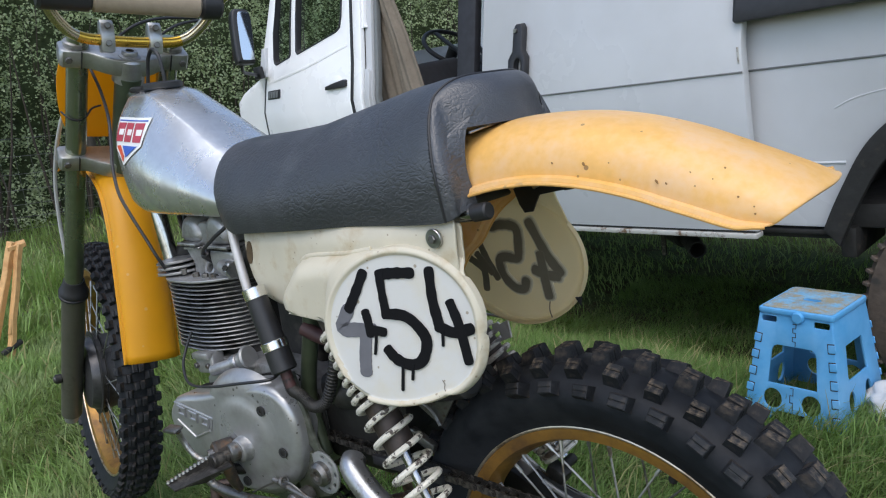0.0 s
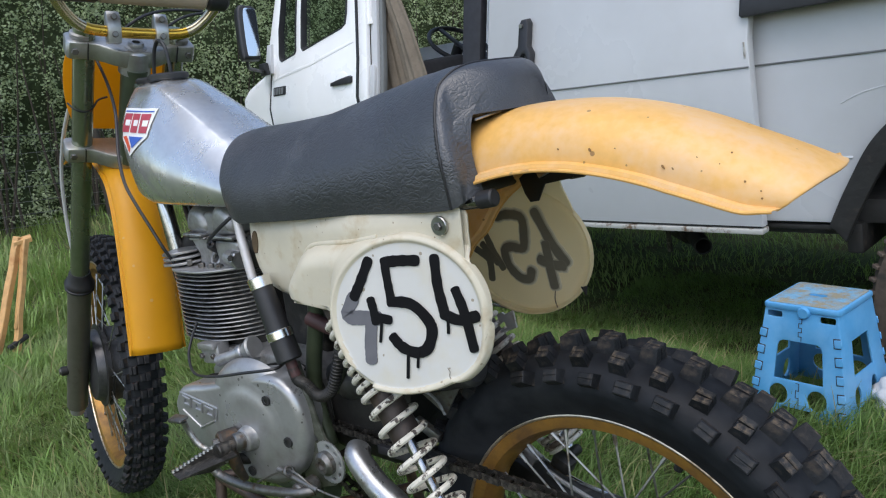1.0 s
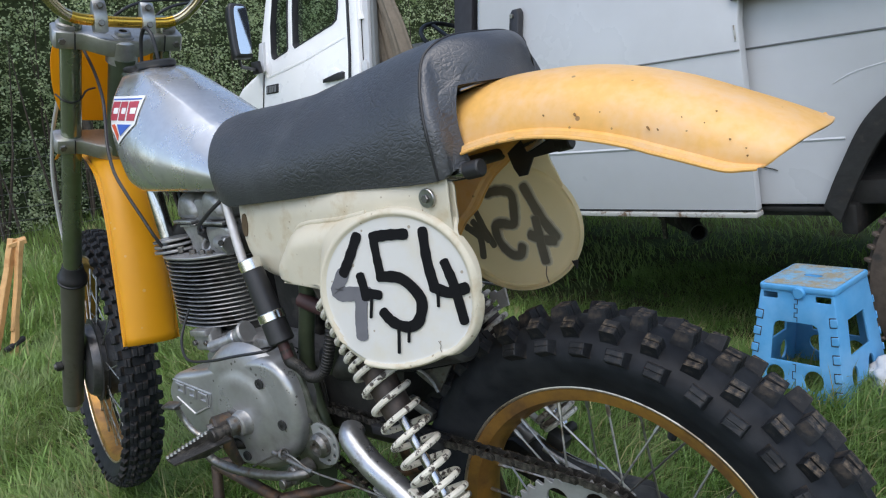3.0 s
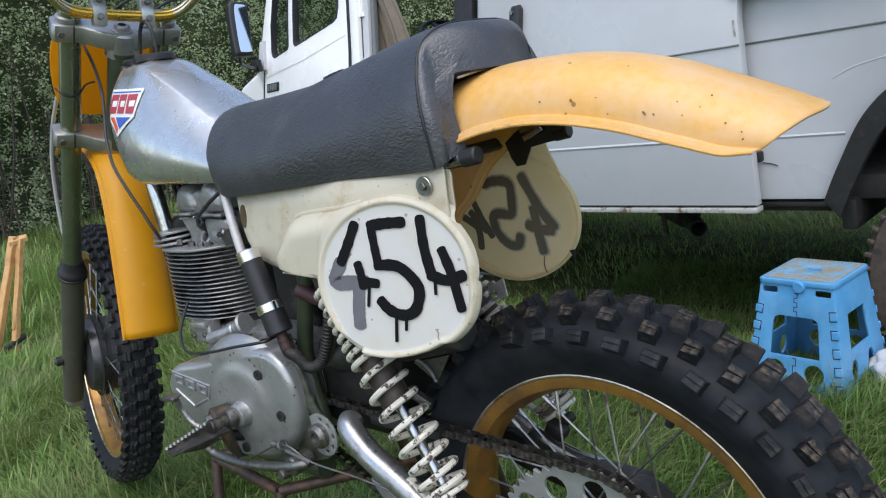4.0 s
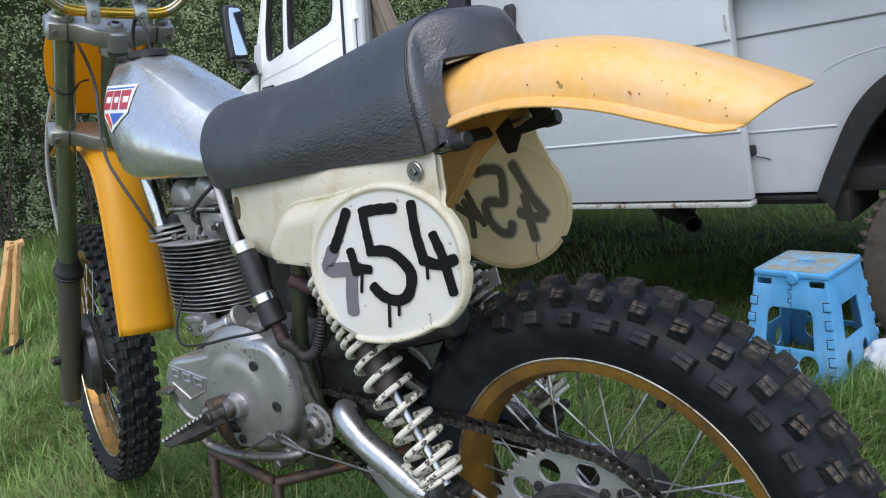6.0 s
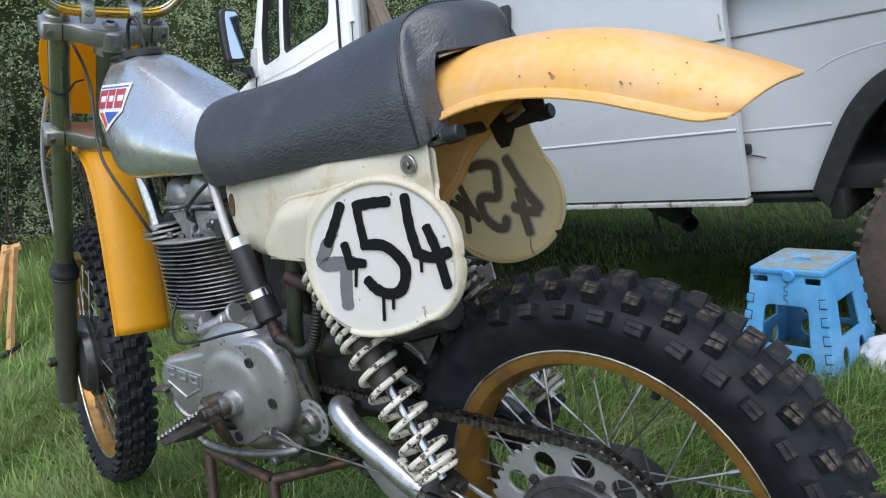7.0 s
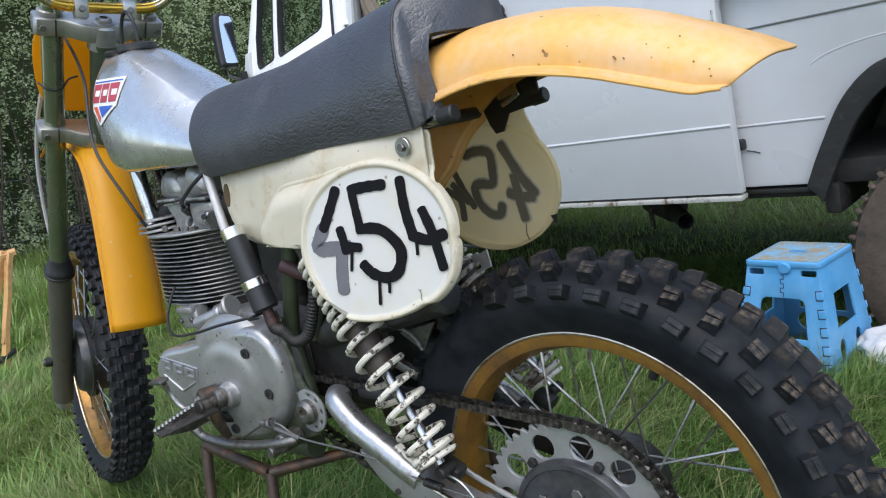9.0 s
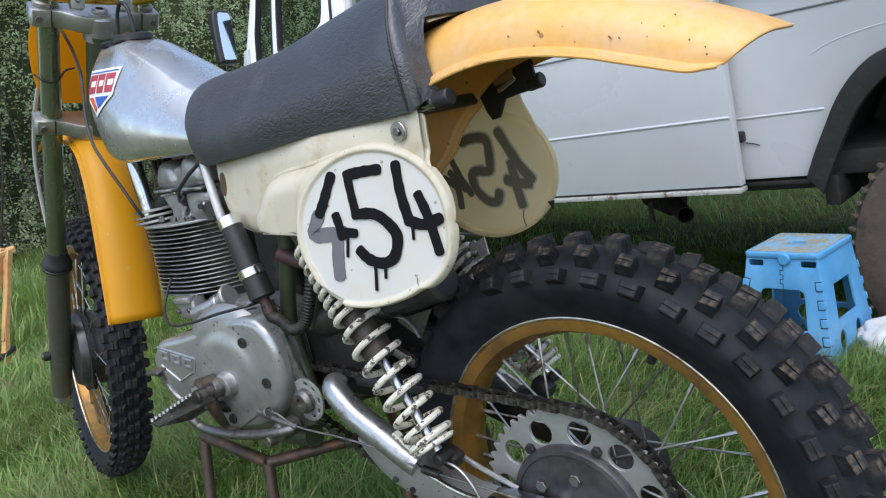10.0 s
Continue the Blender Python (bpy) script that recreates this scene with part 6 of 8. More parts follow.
# ---- swing arm and shocks ----
for s in (-1, 1):
    arm = part("swing_arm", tube([(-0.39, s * 0.1, 0.466), (-0.378, s * 0.114, 0.459), (-0.336, s * 0.122, 0.432), (-0.291, s * 0.124, 0.41), (-0.247, s * 0.124, 0.387), (-0.222, s * 0.122, 0.373)], 0.0195, 20, 5), M_ARM, bike, "dull plated swing arm tube")
    bm = prism([(-0.33, 0.4), (-0.27, 0.385), (-0.238, 0.39), (-0.19, 0.368), (-0.138, 0.353), (-0.05, 0.346), (0.06 - 0.05 * (s + 1), 0.345), (0.06 - 0.05 * (s + 1), 0.31), (-0.1, 0.302), (-0.2, 0.32), (-0.224, 0.327), (-0.268, 0.341), (-0.294, 0.358), (-0.318, 0.383)],
               0.042, facing(s * 0.114 + 0.021), 0.004)
    # far plate and axle block take a dark metal: their shade is in the colour
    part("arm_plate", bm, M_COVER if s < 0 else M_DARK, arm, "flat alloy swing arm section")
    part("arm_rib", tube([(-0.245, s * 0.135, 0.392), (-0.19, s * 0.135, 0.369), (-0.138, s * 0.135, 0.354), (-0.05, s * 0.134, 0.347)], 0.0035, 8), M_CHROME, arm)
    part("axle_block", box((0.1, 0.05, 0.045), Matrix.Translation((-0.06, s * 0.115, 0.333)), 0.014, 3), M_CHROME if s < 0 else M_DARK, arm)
    part("torque_stay", tube([(-0.18, s * 0.094, 0.388), (-0.141, s * 0.094, 0.372), (-0.078, s * 0.094, 0.352)], 0.004, 8), M_STEEL, arm)
    part("shock_mount", box((0.034, 0.026, 0.022), Matrix.Translation((-0.166, s * 0.118, 0.395)) @ Matrix.Rotation(radians(25), 4, 'Y'), 0.005), M_DARK, arm)
    for x, z in ((-0.23, 0.325), (-0.26, 0.335)):
        part("arm_bolt", rod((x, s * 0.133, z + 0.015), (x, s * 0.139, z + 0.015), 0.0045, 6), M_DARK, arm)
    lo, hi = Vector((-0.166, s * 0.138, 0.412)), Vector((-0.376 - 0.013 * (s + 1), s * 0.122, 0.733))
    up = (hi - lo).normalized()
    length = (hi - lo).length
    shock = part("shock_absorber", rod(lo, lo + up * length * 0.45, 0.0075, 16), M_CHROME, bike, "shock absorber with a chipped white coil spring")
    part("damper_body", rod(lo + up * length * 0.37, hi, 0.0215, 20, bevel=0.003), M_DAMPER, shock)
    # close coils at both ends, open ones between
    side = up.cross(Vector((0, 1, 0))).normalized()
    across = up.cross(side)
    pts = []
    for k in np.linspace(0, 17, 409):
        if s < 0:
            h = float(np.interp(k, [0, 1, 2, 3, 8.24, 9.24, 17], [0.012, 0.024, 0.046, 0.072, 0.214, 0.229, 0.338]))
        else:
            h = float(np.interp(k, [0, 1, 2, 3, 6, 7, 17], [0.014, 0.022, 0.04, 0.064, 0.142, 0.165, 0.32]))
        a_ = 2 * math.pi * (k + 0.76)
        pts.append(lo + up * h + (side * math.cos(a_) + across * math.sin(a_)) * (0.03 - 0.005 * max(0, k / 17 - 0.3)))
    # the far spring has a darker, browner colour than the near one
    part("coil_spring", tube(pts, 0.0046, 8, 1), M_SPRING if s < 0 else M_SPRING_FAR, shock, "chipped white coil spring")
    part("spring_seat", rod(lo + up * 0.006, lo + up * 0.013, 0.032, 24, bevel=0.002), M_SPRING, shock)
    part("seat_clip", box((0.05, 0.012, 0.006), Matrix.Translation(lo + Vector((-0.055, 0, 0.0))) @ Matrix.Rotation(radians(32), 4, 'Y'), 0.001, 1), M_SPRING, shock)
    part("shock_eye", rod(lo - up * 0.01 + Vector((0, 0.016, 0)), lo - up * 0.01 - Vector((0, 0.012, 0)), 0.0085, 18, bevel=0.002), M_DARK, shock)
far_tab = part("shock_tab", prism([(-0.268, 0.6265), (-0.256, 0.632), (-0.252, 0.629), (-0.235, 0.638), (-0.2306, 0.6094), (-0.2651, 0.5954), (-0.2625, 0.602), (-0.25, 0.607), (-0.254, 0.617), (-0.264, 0.613)], 0.004, facing(0.122), 0.0008), M_SILVER, bike, "pale alloy tab on the far shock absorber")
part("tab_pin", rod((-0.283, 0.12, 0.6432), (-0.24, 0.12, 0.6406), 0.0022, 8), M_SPROCKET, far_tab)
silencer = part("silencer", rod((-0.44, -0.06, 0.552), (-0.165, -0.066, 0.627), 0.029, 28, bevel=0.006), M_SILENCER, bike, "dull dark grey exhaust silencer")
part("silencer_band", rod((-0.285, -0.0635, 0.5945), (-0.273, -0.0637, 0.5977), 0.0305, 28, bevel=0.001), M_SILENCER, silencer)
stay = part("silencer_stay", prism([(-0.2145, 0.577), (-0.288, 0.555), (-0.2455, 0.5297)], 0.004, facing(-0.046), 0.001), M_BOLT, bike, "grey steel stay plate")
part("stay_ring", tube([(-0.29, -0.054, 0.563), (-0.27, -0.054, 0.561), (-0.254, -0.054, 0.55), (-0.244, -0.054, 0.533)], 0.0022, 8), M_FIN_EDGE, stay)
part("stay_lug", box((0.05, 0.012, 0.016), Matrix.Translation((-0.285, -0.05, 0.5)) @ Matrix.Rotation(radians(24), 4, 'Y'), 0.003), M_BOLT, stay)
part("chain_guide", prism([(-0.36, 0.475), (-0.3, 0.478), (-0.22, 0.476), (-0.22, 0.462), (-0.36, 0.46)], 0.03, facing(-0.06), 0.003), M_BLACK, bike)
# two added dark fillers that keep the gaps by the wheel in shade
part("rear_filler", prism([(-0.4, 0.66), (-0.3, 0.61), (-0.256, 0.58), (-0.28, 0.53), (-0.325, 0.48), (-0.4, 0.47)], 0.005, facing(0.08), 0.001), M_BLACK, bike, "dark sheet added to close the gap beside the wheel")
part("inner_filler", prism([(-0.44, 0.62), (-0.36, 0.66), (-0.31, 0.62), (-0.33, 0.5), (-0.36, 0.44), (-0.42, 0.43), (-0.45, 0.5)], 0.1, facing(0.06), 0.01), M_DARK, bike, "dark block added to close the gap ahead of the wheel")

# ---- front end, turned to the right ----
ST = steered()
LEG = Vector((0.513, 0, 0.858)).normalized()


def leg(z, y=0.0, off=0.0):
    """A point on the fork line at that height over the axle, moved off backwards across it."""
    return Vector((0.597 * z + off * 0.858, y, z - off * 0.513))


for s in (-1, 1):
    y = 0.09 * s
    slider = part("fork_slider", rod(leg(-0.122, y), leg(0.24, y), 0.0265, 28, bevel=0.004, r2=0.0275), M_SLIDER, bike, "dark olive fork slider", ST)
    part("fork_foot", rod(leg(-0.145, y), leg(-0.12, y), 0.018, 20, bevel=0.004), M_CAST, slider, m=ST)
    part("dust_seal", lathe([(0.0212, 0.042), (0.0235, 0.042), (0.0265, 0.028), (0.031, 0.014), (0.0345, 0.008), (0.0345, 0.003), (0.0315, 0.001), (0.0315, -0.002), (0.034, -0.004), (0.034, -0.008), (0.030, -0.011), (0.027, -0.012)], ST @ along(leg(0.246, y), leg(0.5, y)), 28), M_BLACK, slider, "black rubber fork seal")
    part("fork_stanchion", rod(leg(0.235, y), leg(0.82, y), 0.0212, 28, bevel=0.002), M_STANCHION, bike, "plated fork stanchion with reflected grass tinted into its colour", ST)
    part("axle_nut", rod(Vector((0, s * 0.115, 0)), Vector((0, s * (0.132 if s < 0 else 0.128), 0)), 0.0125, 14, bevel=0.002), M_DARK, slider, m=ST)
part("front_axle", rod((0, -0.136, 0), (0, 0.12, 0), 0.008, 12), M_BOLT, bike, m=ST)
for z, thick, name in ((0.783, 0.036, "top_yoke"), (0.575, 0.034, "lower_yoke")):
    m_ = ST @ Matrix.Translation(leg(z)) @ LEG.to_track_quat('Z', 'Y').to_matrix().to_4x4()
    frame_x = m_.to_3x3().inverted() @ (ST.to_3x3() @ Vector((0, 1, 0)))
    turn = math.atan2(frame_x.y, frame_x.x)
    m_ = m_ @ Matrix.Rotation(turn, 4, 'Z')
    back = -1 if (m_.to_3x3() @ Vector((0, 1, 0))).x < 0 else 1
    shape = spline([(-0.126, 0.0, 0), (-0.122, 0.027 * back, 0), (-0.075, 0.031 * back, 0), (-0.03, 0.062 * back, 0), (0.03, 0.062 * back, 0), (0.075, 0.031 * back, 0), (0.122, 0.027 * back, 0), (0.126, 0, 0), (0.118, -0.026 * back, 0), (0.06, -0.022 * back, 0), (-0.06, -0.022 * back, 0), (-0.118, -0.026 * back, 0)], 3, True)
    yoke = part(name, prism([(p.x, p.y) for p in shape], thick, m_ @ Matrix.Translation((0, 0, -thick / 2)), 0.004, segs=2), M_YOKE, bike, "grey cast fork yoke")
    for s in (-1, 1):
        part("pinch_bolt", rod(m_ @ Vector((s * 0.112, 0.034 * back, 0)), m_ @ Vector((s * 0.112, 0.02 * back, 0)), 0.007, 6, bevel=0.001), M_BOLT, yoke)
        part("clamp_slit", box((0.0022, 0.006, thick * 0.98), m_ @ Matrix.Translation((s * 0.088, 0.029 * back, 0)), 0), M_BLACK, yoke)
        if name == "top_yoke":
            part("fork_cap", rod(m_ @ Vector((s * 0.095, 0, 0.016)), m_ @ Vector((s * 0.095, 0, 0.03)), 0.022, 24, bevel=0.003), M_CAST, yoke)
    if name == "top_yoke":
        part("yoke_boss", lathe([(0.0, 0.022), (0.026, 0.022), (0.03, 0.018), (0.032, -0.03), (0.0, -0.03)], m_ @ Matrix.Translation((0, 0.04 * back, -0.006)), 28), M_YOKE, yoke)
        part("stem_nut", lathe([(0.008, 0.03), (0.014, 0.03), (0.016, 0.027), (0.016, 0.022), (0.022, 0.02), (0.022, 0.012)], m_ @ Matrix.Translation((0, 0.04 * back, 0)), 24), M_CAST, yoke)
part("steering_head", rod(leg(0.57, 0.0, 0.045), leg(0.765, 0.0, 0.045), 0.028, 24, bevel=0.003), M_FRAME, bike, "dark steering head", ST)
BAR = [(0.64, -0.40, 0.95), (0.625, -0.3, 0.94), (0.59, -0.19, 0.905), (0.553, -0.138, 0.838), (0.537, -0.1, 0.81), (0.533, -0.044, 0.804), (0.533, 0.044, 0.804), (0.537, 0.1, 0.81), (0.553, 0.138, 0.838), (0.59, 0.19, 0.905), (0.625, 0.3, 0.94), (0.64, 0.40, 0.95)]
bar_line = spline(BAR, 5)
bars = part("handlebar", tube(bar_line[20:36], 0.0112, 16, 1), M_GOLD_BAR, bike, "gold anodised handlebar with a tan crossbar pad", ST)
for bend in (bar_line[:21], bar_line[35:]):
    part("bar_bend", tube(bend, 0.0112, 16, 1), M_BAR_WORN, bars, "gold bar worn to silver", ST)
part("crossbar", rod((0.585, -0.165, 0.878), (0.585, 0.165, 0.878), 0.007), M_GOLD_BAR, bars, m=ST)
part("bar_pad", rod((0.588, -0.08, 0.876), (0.588, 0.125, 0.876), 0.027, 24, bevel=0.004), M_PAD, bars, "tan foam bar pad", ST)
for y0, y1 in ((-0.175, -0.08), (0.125, 0.17)):
    part("pad_end", rod((0.588, y0, 0.876), (0.588, y1, 0.876), 0.028, 24, bevel=0.006), M_BLACK, bars, "black pad end", ST)
part("clutch_lever", tube([(0.60, -0.19, 0.9), (0.61, -0.26, 0.9), (0.63, -0.36, 0.91)], 0.006, 8), M_STEEL, bars, m=ST)
part("brake_lever", tube([(0.59, 0.2, 0.898), (0.60, 0.27, 0.9), (0.62, 0.37, 0.91)], 0.0055, 8), M_DARK, bars, m=ST)
part("lever_perch", rod((0.588, 0.185, 0.9), (0.6, 0.225, 0.915), 0.014, 14, bevel=0.002), M_BLACK, bars, m=ST)
for s in (-1, 1):
    y = 0.046 * s
    clamp = part("bar_clamp", prism([(-0.012, -0.02), (0.012, -0.02), (0.017, 0.0), (0.017, 0.012), (0.012, 0.034), (0.005, 0.042), (-0.005, 0.042), (-0.012, 0.034), (-0.017, 0.012), (-0.017, 0.0)], 0.026,
                                    ST @ Matrix.Translation((0.533, y + 0.013, 0.801)) @ SIDE @ Matrix.Rotation(radians(0), 4, 'Z'), 0.003), M_YOKE, bars, "cast handlebar clamp")
    for dz in (0.03, -0.004):
        part("clamp_screw", rod((0.545, y, 0.801 + dz), (0.554, y, 0.801 + dz), 0.0062, 12, bevel=0.001), M_BOLT, clamp, m=ST)
# front number board
nb = [(p.x, p.y) for p in spline([(-0.115, 0.0, 0), (-0.112, 0.075, 0), (-0.08, 0.11, 0), (0.08, 0.11, 0), (0.112, 0.075, 0), (0.115, 0.0, 0), (0.10, -0.07, 0), (0.07, -0.095, 0), (-0.07, -0.095, 0), (-0.10, -0.07, 0)], 4, True)]
NBM = Matrix.Translation((0.345, 0, 0.705)) @ Matrix(((0, 0.5, -0.866, 0), (1, 0, 0, 0), (0, 0.866, 0.5, 0), (0, 0, 0, 1)))
board = part("number_board", prism(nb, 0.004, ST @ NBM, 0.001), M_BOARD, bike, "yellow front number board seen from behind")
part("board_tie", tube([leg(0.672, -0.12, 0.0), leg(0.667, -0.108, 0.018), leg(0.664, -0.092, 0.022), leg(0.668, -0.074, 0.014), leg(0.678, -0.06, 0.0), leg(0.68, -0.04, -0.01)], 0.0022, 6), M_BLACK, board, "black cable tie", ST)
# front mudguard
fg = [(-0.3, 0.56), (-0.18, 0.585), (-0.04, 0.6), (0.1, 0.592), (0.22, 0.565), (0.31, 0.515), (0.365, 0.42), (0.4, 0.28), (0.418, 0.115)]
guard(fg, [0.045, 0.053, 0.057, 0.058, 0.057, 0.055, 0.055, 0.057, 0.058], [0.02, 0.03, 0.034, 0.034, 0.034, 0.034, 0.034, 0.032, 0.026], 0.002, M_YELLOW_DEEP, "front_mudguard", "deep yellow plastic front mudguard",
      Matrix.Translation((-1.3875, -0.0079, 0.4122)) @ Matrix.Rotation(STEER, 4, RAKE) @ Matrix.Scale(0.91, 4) @ Matrix.Translation((0, 0.021, 0)), full=1.05)
part("guard_stay", tube([leg(0.56, -0.08), Vector((0.3, -0.05, 0.56)), Vector((0.27, -0.03, 0.55))], 0.006, 8), M_DARK, bike, m=ST)
# brake hub and cables
FRONT_CABLE = [(-1.228, 0.025, 1.103), (-1.286, 0.001, 1.072), (-1.330, -0.003, 1.040), (-1.353, -0.003, 1.023), (-1.407, -0.003, 0.966), (-1.456, -0.003, 0.886), (-1.481, -0.003, 0.802), (-1.493, -0.003, 0.716), (-1.492, -0.003, 0.633), (-1.478, -0.013, 0.489)]
part("brake_plate", lathe([(0.0, -0.062), (0.05, -0.063), (0.09, -0.058), (0.098, -0.045), (0.1, -0.03), (0.1, 0.02), (0.085, 0.026), (0.03, 0.03), (0, 0.03)], ST @ Matrix.Rotation(radians(-90), 4, 'X'), 40), M_HUB, front_hub, "dark ribbed brake hub")
part("cooling_rib", lathe([(0.095, 0), (0.112, 0.001), (0.112, 0.003), (0.095, 0.004)], ST @ Matrix.Translation((0, -0.035, 0)) @ WHEEL_AXIS, 40), M_DARK, front_hub)
part("cooling_rib", lathe([(0.095, 0), (0.112, 0.001), (0.112, 0.003), (0.095, 0.004)], ST @ Matrix.Translation((0, -0.02, 0)) @ WHEEL_AXIS, 40), M_DARK, front_hub)
part("front_brake_cable", tube(FRONT_CABLE, 0.0045, 8), M_CABLE, bike, "pale grey brake cable")
CLUTCH = [(-1.2, 0.0, 1.2), (-1.15, -0.02, 1.16), (-1.107, -0.03, 1.123), (-1.042, -0.05, 1.072), (-0.957, -0.088, 1.018), (-0.936, -0.104, 0.973), (-0.92, -0.118, 0.93), (-0.9, -0.127, 0.885), (-0.876, -0.126, 0.845), (-0.848, -0.12, 0.797), (-0.832, -0.115, 0.765), (-0.83, -0.1, 0.73)]
part("clutch_cable", tube(CLUTCH, 0.003, 8), M_BLACK, bike, "black clutch cable")
part("bar_cable", tube([(-1.132, 0.025, 1.161), (-1.084, 0.050, 1.188), (-1.084, 0.088, 1.204), (-1.094, 0.147, 1.213), (-1.094, 0.227, 1.211)], 0.0032, 8), M_BLACK, bike)
part("bar_cable", tube([(-1.113, 0.112, 1.156), (-1.084, 0.142, 1.185), (-1.084, 0.191, 1.201), (-1.084, 0.265, 1.207)], 0.0032, 8), M_BLACK, bike)

# ---- trestle under the bike ----
def make_trestle():
    ob = thing("trestle_stand", "rusty steel tube trestle stand under the motorcycle", "stand", (-0.56, -0.02, ground_height(-0.56, 0)))
    r = 0.0102
    zt = 0.318
    A, B, C, D_ = Vector((-0.79, -0.115, zt)), Vector((-0.575, -0.13, zt - 0.006)), Vector((-0.32, 0.12, zt + 0.02)), Vector((-0.55, 0.13, zt + 0.02))
    for p, q in ((A, B), (B, C), (C, D_), (D_, A)):
        part("rail", rod(p, q, r, 14), M_RUST, ob)
    for p, q in ((A, (-0.745, -0.19, 0)), (B, (-0.52, -0.2, 0)), (C, (-0.28, 0.19, 0)), (D_, (-0.53, 0.2, 0))):
        foot = Vector(q)
        foot.z = ground_height(foot.x, foot.y) - 0.01
        part("leg", rod(p, foot, r, 14), M_RUST, ob)
    part("leg", rod((-0.345, -0.03, zt + 0.012), (-0.31, -0.1, -0.01), r, 14), M_RUST, ob)


make_trestle()

# ---- folding step stool ----
def make_stool():
    g = ground_height(-0.13, 1.33)
    ob = thing("step_stool", "bright blue folding plastic step stool standing in the grass", "stool", (-0.135, 1.355, g))
    turn = Matrix.Translation((-0.135, 1.355, 0)) @ Matrix.Rotation(radians(-8.5), 4, 'Z')
    H, hw, hd = 0.30, 0.102, 0.108            # top height, half width, half depth
    bw, bd = 0.132, 0.146                       # half sizes at the foot
    def face(sign, axis):
        """Pose of a leaning side panel: local x along, y up, z outwards."""
        if axis == 'y':
            lo, hi, span = Vector((0, sign * bd, g)), Vector((0, sign * hd * 0.96, H - 0.012)), Vector((-sign, 0, 0))
        else:
            lo, hi, span = Vector((sign * bw, 0, g)), Vector((sign * hw * 0.96, 0, H - 0.012)), Vector((0, sign, 0))
        up = (hi - lo)
        h = up.length
        up.normalize()
        out = span.cross(up)
        m = Matrix((span, up, out)).transposed().to_4x4()
        m.translation = lo
        return turn @ m, h
    def panel(name, sign, axis, lowhalf, tophalf, holes, mat=M_BLUE):
        m, h = face(sign, axis)
        shape = [(-lowhalf, 0), (-lowhalf * 0.45, 0), (-lowhalf * 0.3, 0.03), (lowhalf * 0.3, 0.03), (lowhalf * 0.45, 0), (lowhalf, 0), (tophalf, h), (-tophalf, h)]
        return part(name, prism(shape, 0.007, m @ Matrix.Translation((0, 0, -0.007)), 0.0015, holes(h)), mat, ob), m, h
    def wide_holes(h):
        return [[(-0.066, 0.105), (0.066, 0.105), (0.06, 0.195), (0.056, 0.207), (0.045, 0.213), (-0.045, 0.213), (-0.056, 0.207), (-0.06, 0.195)][::-1], ellipse(0.052, 0.062, 0.026, 0.028, 16), ellipse(-0.052, 0.062, 0.026, 0.028, 16),
                rounded(0.05, h - 0.022, 0.09, h - 0.006, 0.004, 2), rounded(-0.09, h - 0.022, -0.05, h - 0.006, 0.004, 2)]
    def side_holes(h):
        return [[(-0.06, 0.12), (0.06, 0.12), (0.05, 0.215), (-0.05, 0.215)][::-1], ellipse(0.052, 0.06, 0.02, 0.03, 14), ellipse(-0.052, 0.06, 0.02, 0.03, 14)]
    for sign in (-1, 1):
        p, m, h = panel("leg_panel", sign, 'y', bw, hw * 0.95, wide_holes)
        teeth_z = np.linspace(0.035, h - 0.07, 5)
        for zz in teeth_z:
            for e in (-1, 1):
                half = bw + (hw * 0.95 - bw) * zz / h
                part("knuckle_gap", box((0.0185, 0.0265, 0.002), m @ Matrix.Translation((e * (half - 0.0085), zz, 0.0005)) @ Matrix.Rotation(e * 0.12, 4, 'Z'), 0.0005, 1), M_CABIN, p)
                part("hinge_knuckle", box((0.0195, 0.0215, 0.004), m @ Matrix.Translation((e * (half - 0.006), zz, 0.001)) @ Matrix.Rotation(e * 0.12, 4, 'Z'), 0.0015, 1), M_BLUE, p)
        fold = bmesh.new()
        for k in range(5):
            y0 = 0.222 + k * 0.012
            box((0.0016, 0.012, 0.001), m @ Matrix.Translation((0.004 * (-1) ** k, y0, 0.0006)), 0, bm=fold)
            box((0.010, 0.0016, 0.001), m @ Matrix.Translation((0.0, y0 + 0.006, 0.0006)), 0, bm=fold)
        part("fold_line", fold, M_CABIN, p)
        fold = bmesh.new()
        for k in range(3):
            y0 = 0.05 + k * 0.02
            box((0.0016, 0.02, 0.001), m @ Matrix.Translation((0.004 * (-1) ** k, y0, 0.0006)), 0, bm=fold)
            box((0.010, 0.0016, 0.001), m @ Matrix.Translation((0.0, y0 + 0.01, 0.0006)), 0, bm=fold)
        part("fold_line", fold, M_CABIN, p)
        panel("side_panel", sign, 'x', bd, hd * 0.95, side_holes)
    slot = rounded(-0.022, -0.008, 0.022, 0.008, 0.005, 3)
    part("stool_top", prism(rounded(-hw, -hd, hw, hd, 0.014, 4), 0.016, turn @ Matrix.Translation((0, 0.0, H - 0.012)), 0.004, [slot]), M_BLUE, ob)
    tread = part("tread_pad", prism(rounded(-hw + 0.008, -hd + 0.01, hw - 0.008, hd - 0.008, 0.01, 3), 0.0016, turn @ Matrix.Translation((0, 0, H + 0.004)), 0.0004, [rounded(-0.024, -0.01, 0.024, 0.01, 0.006, 3)]), M_BLUE_TOP, ob, "scuffed grey-blue tread")
    dots = bmesh.new()
    for i in range(9):
        for j in range(9):
            x, y = -hw + 0.02 + i * 0.0205, -hd + 0.02 + j * 0.0215
            if abs(x) < 0.045 and abs(y) < 0.026:
                continue
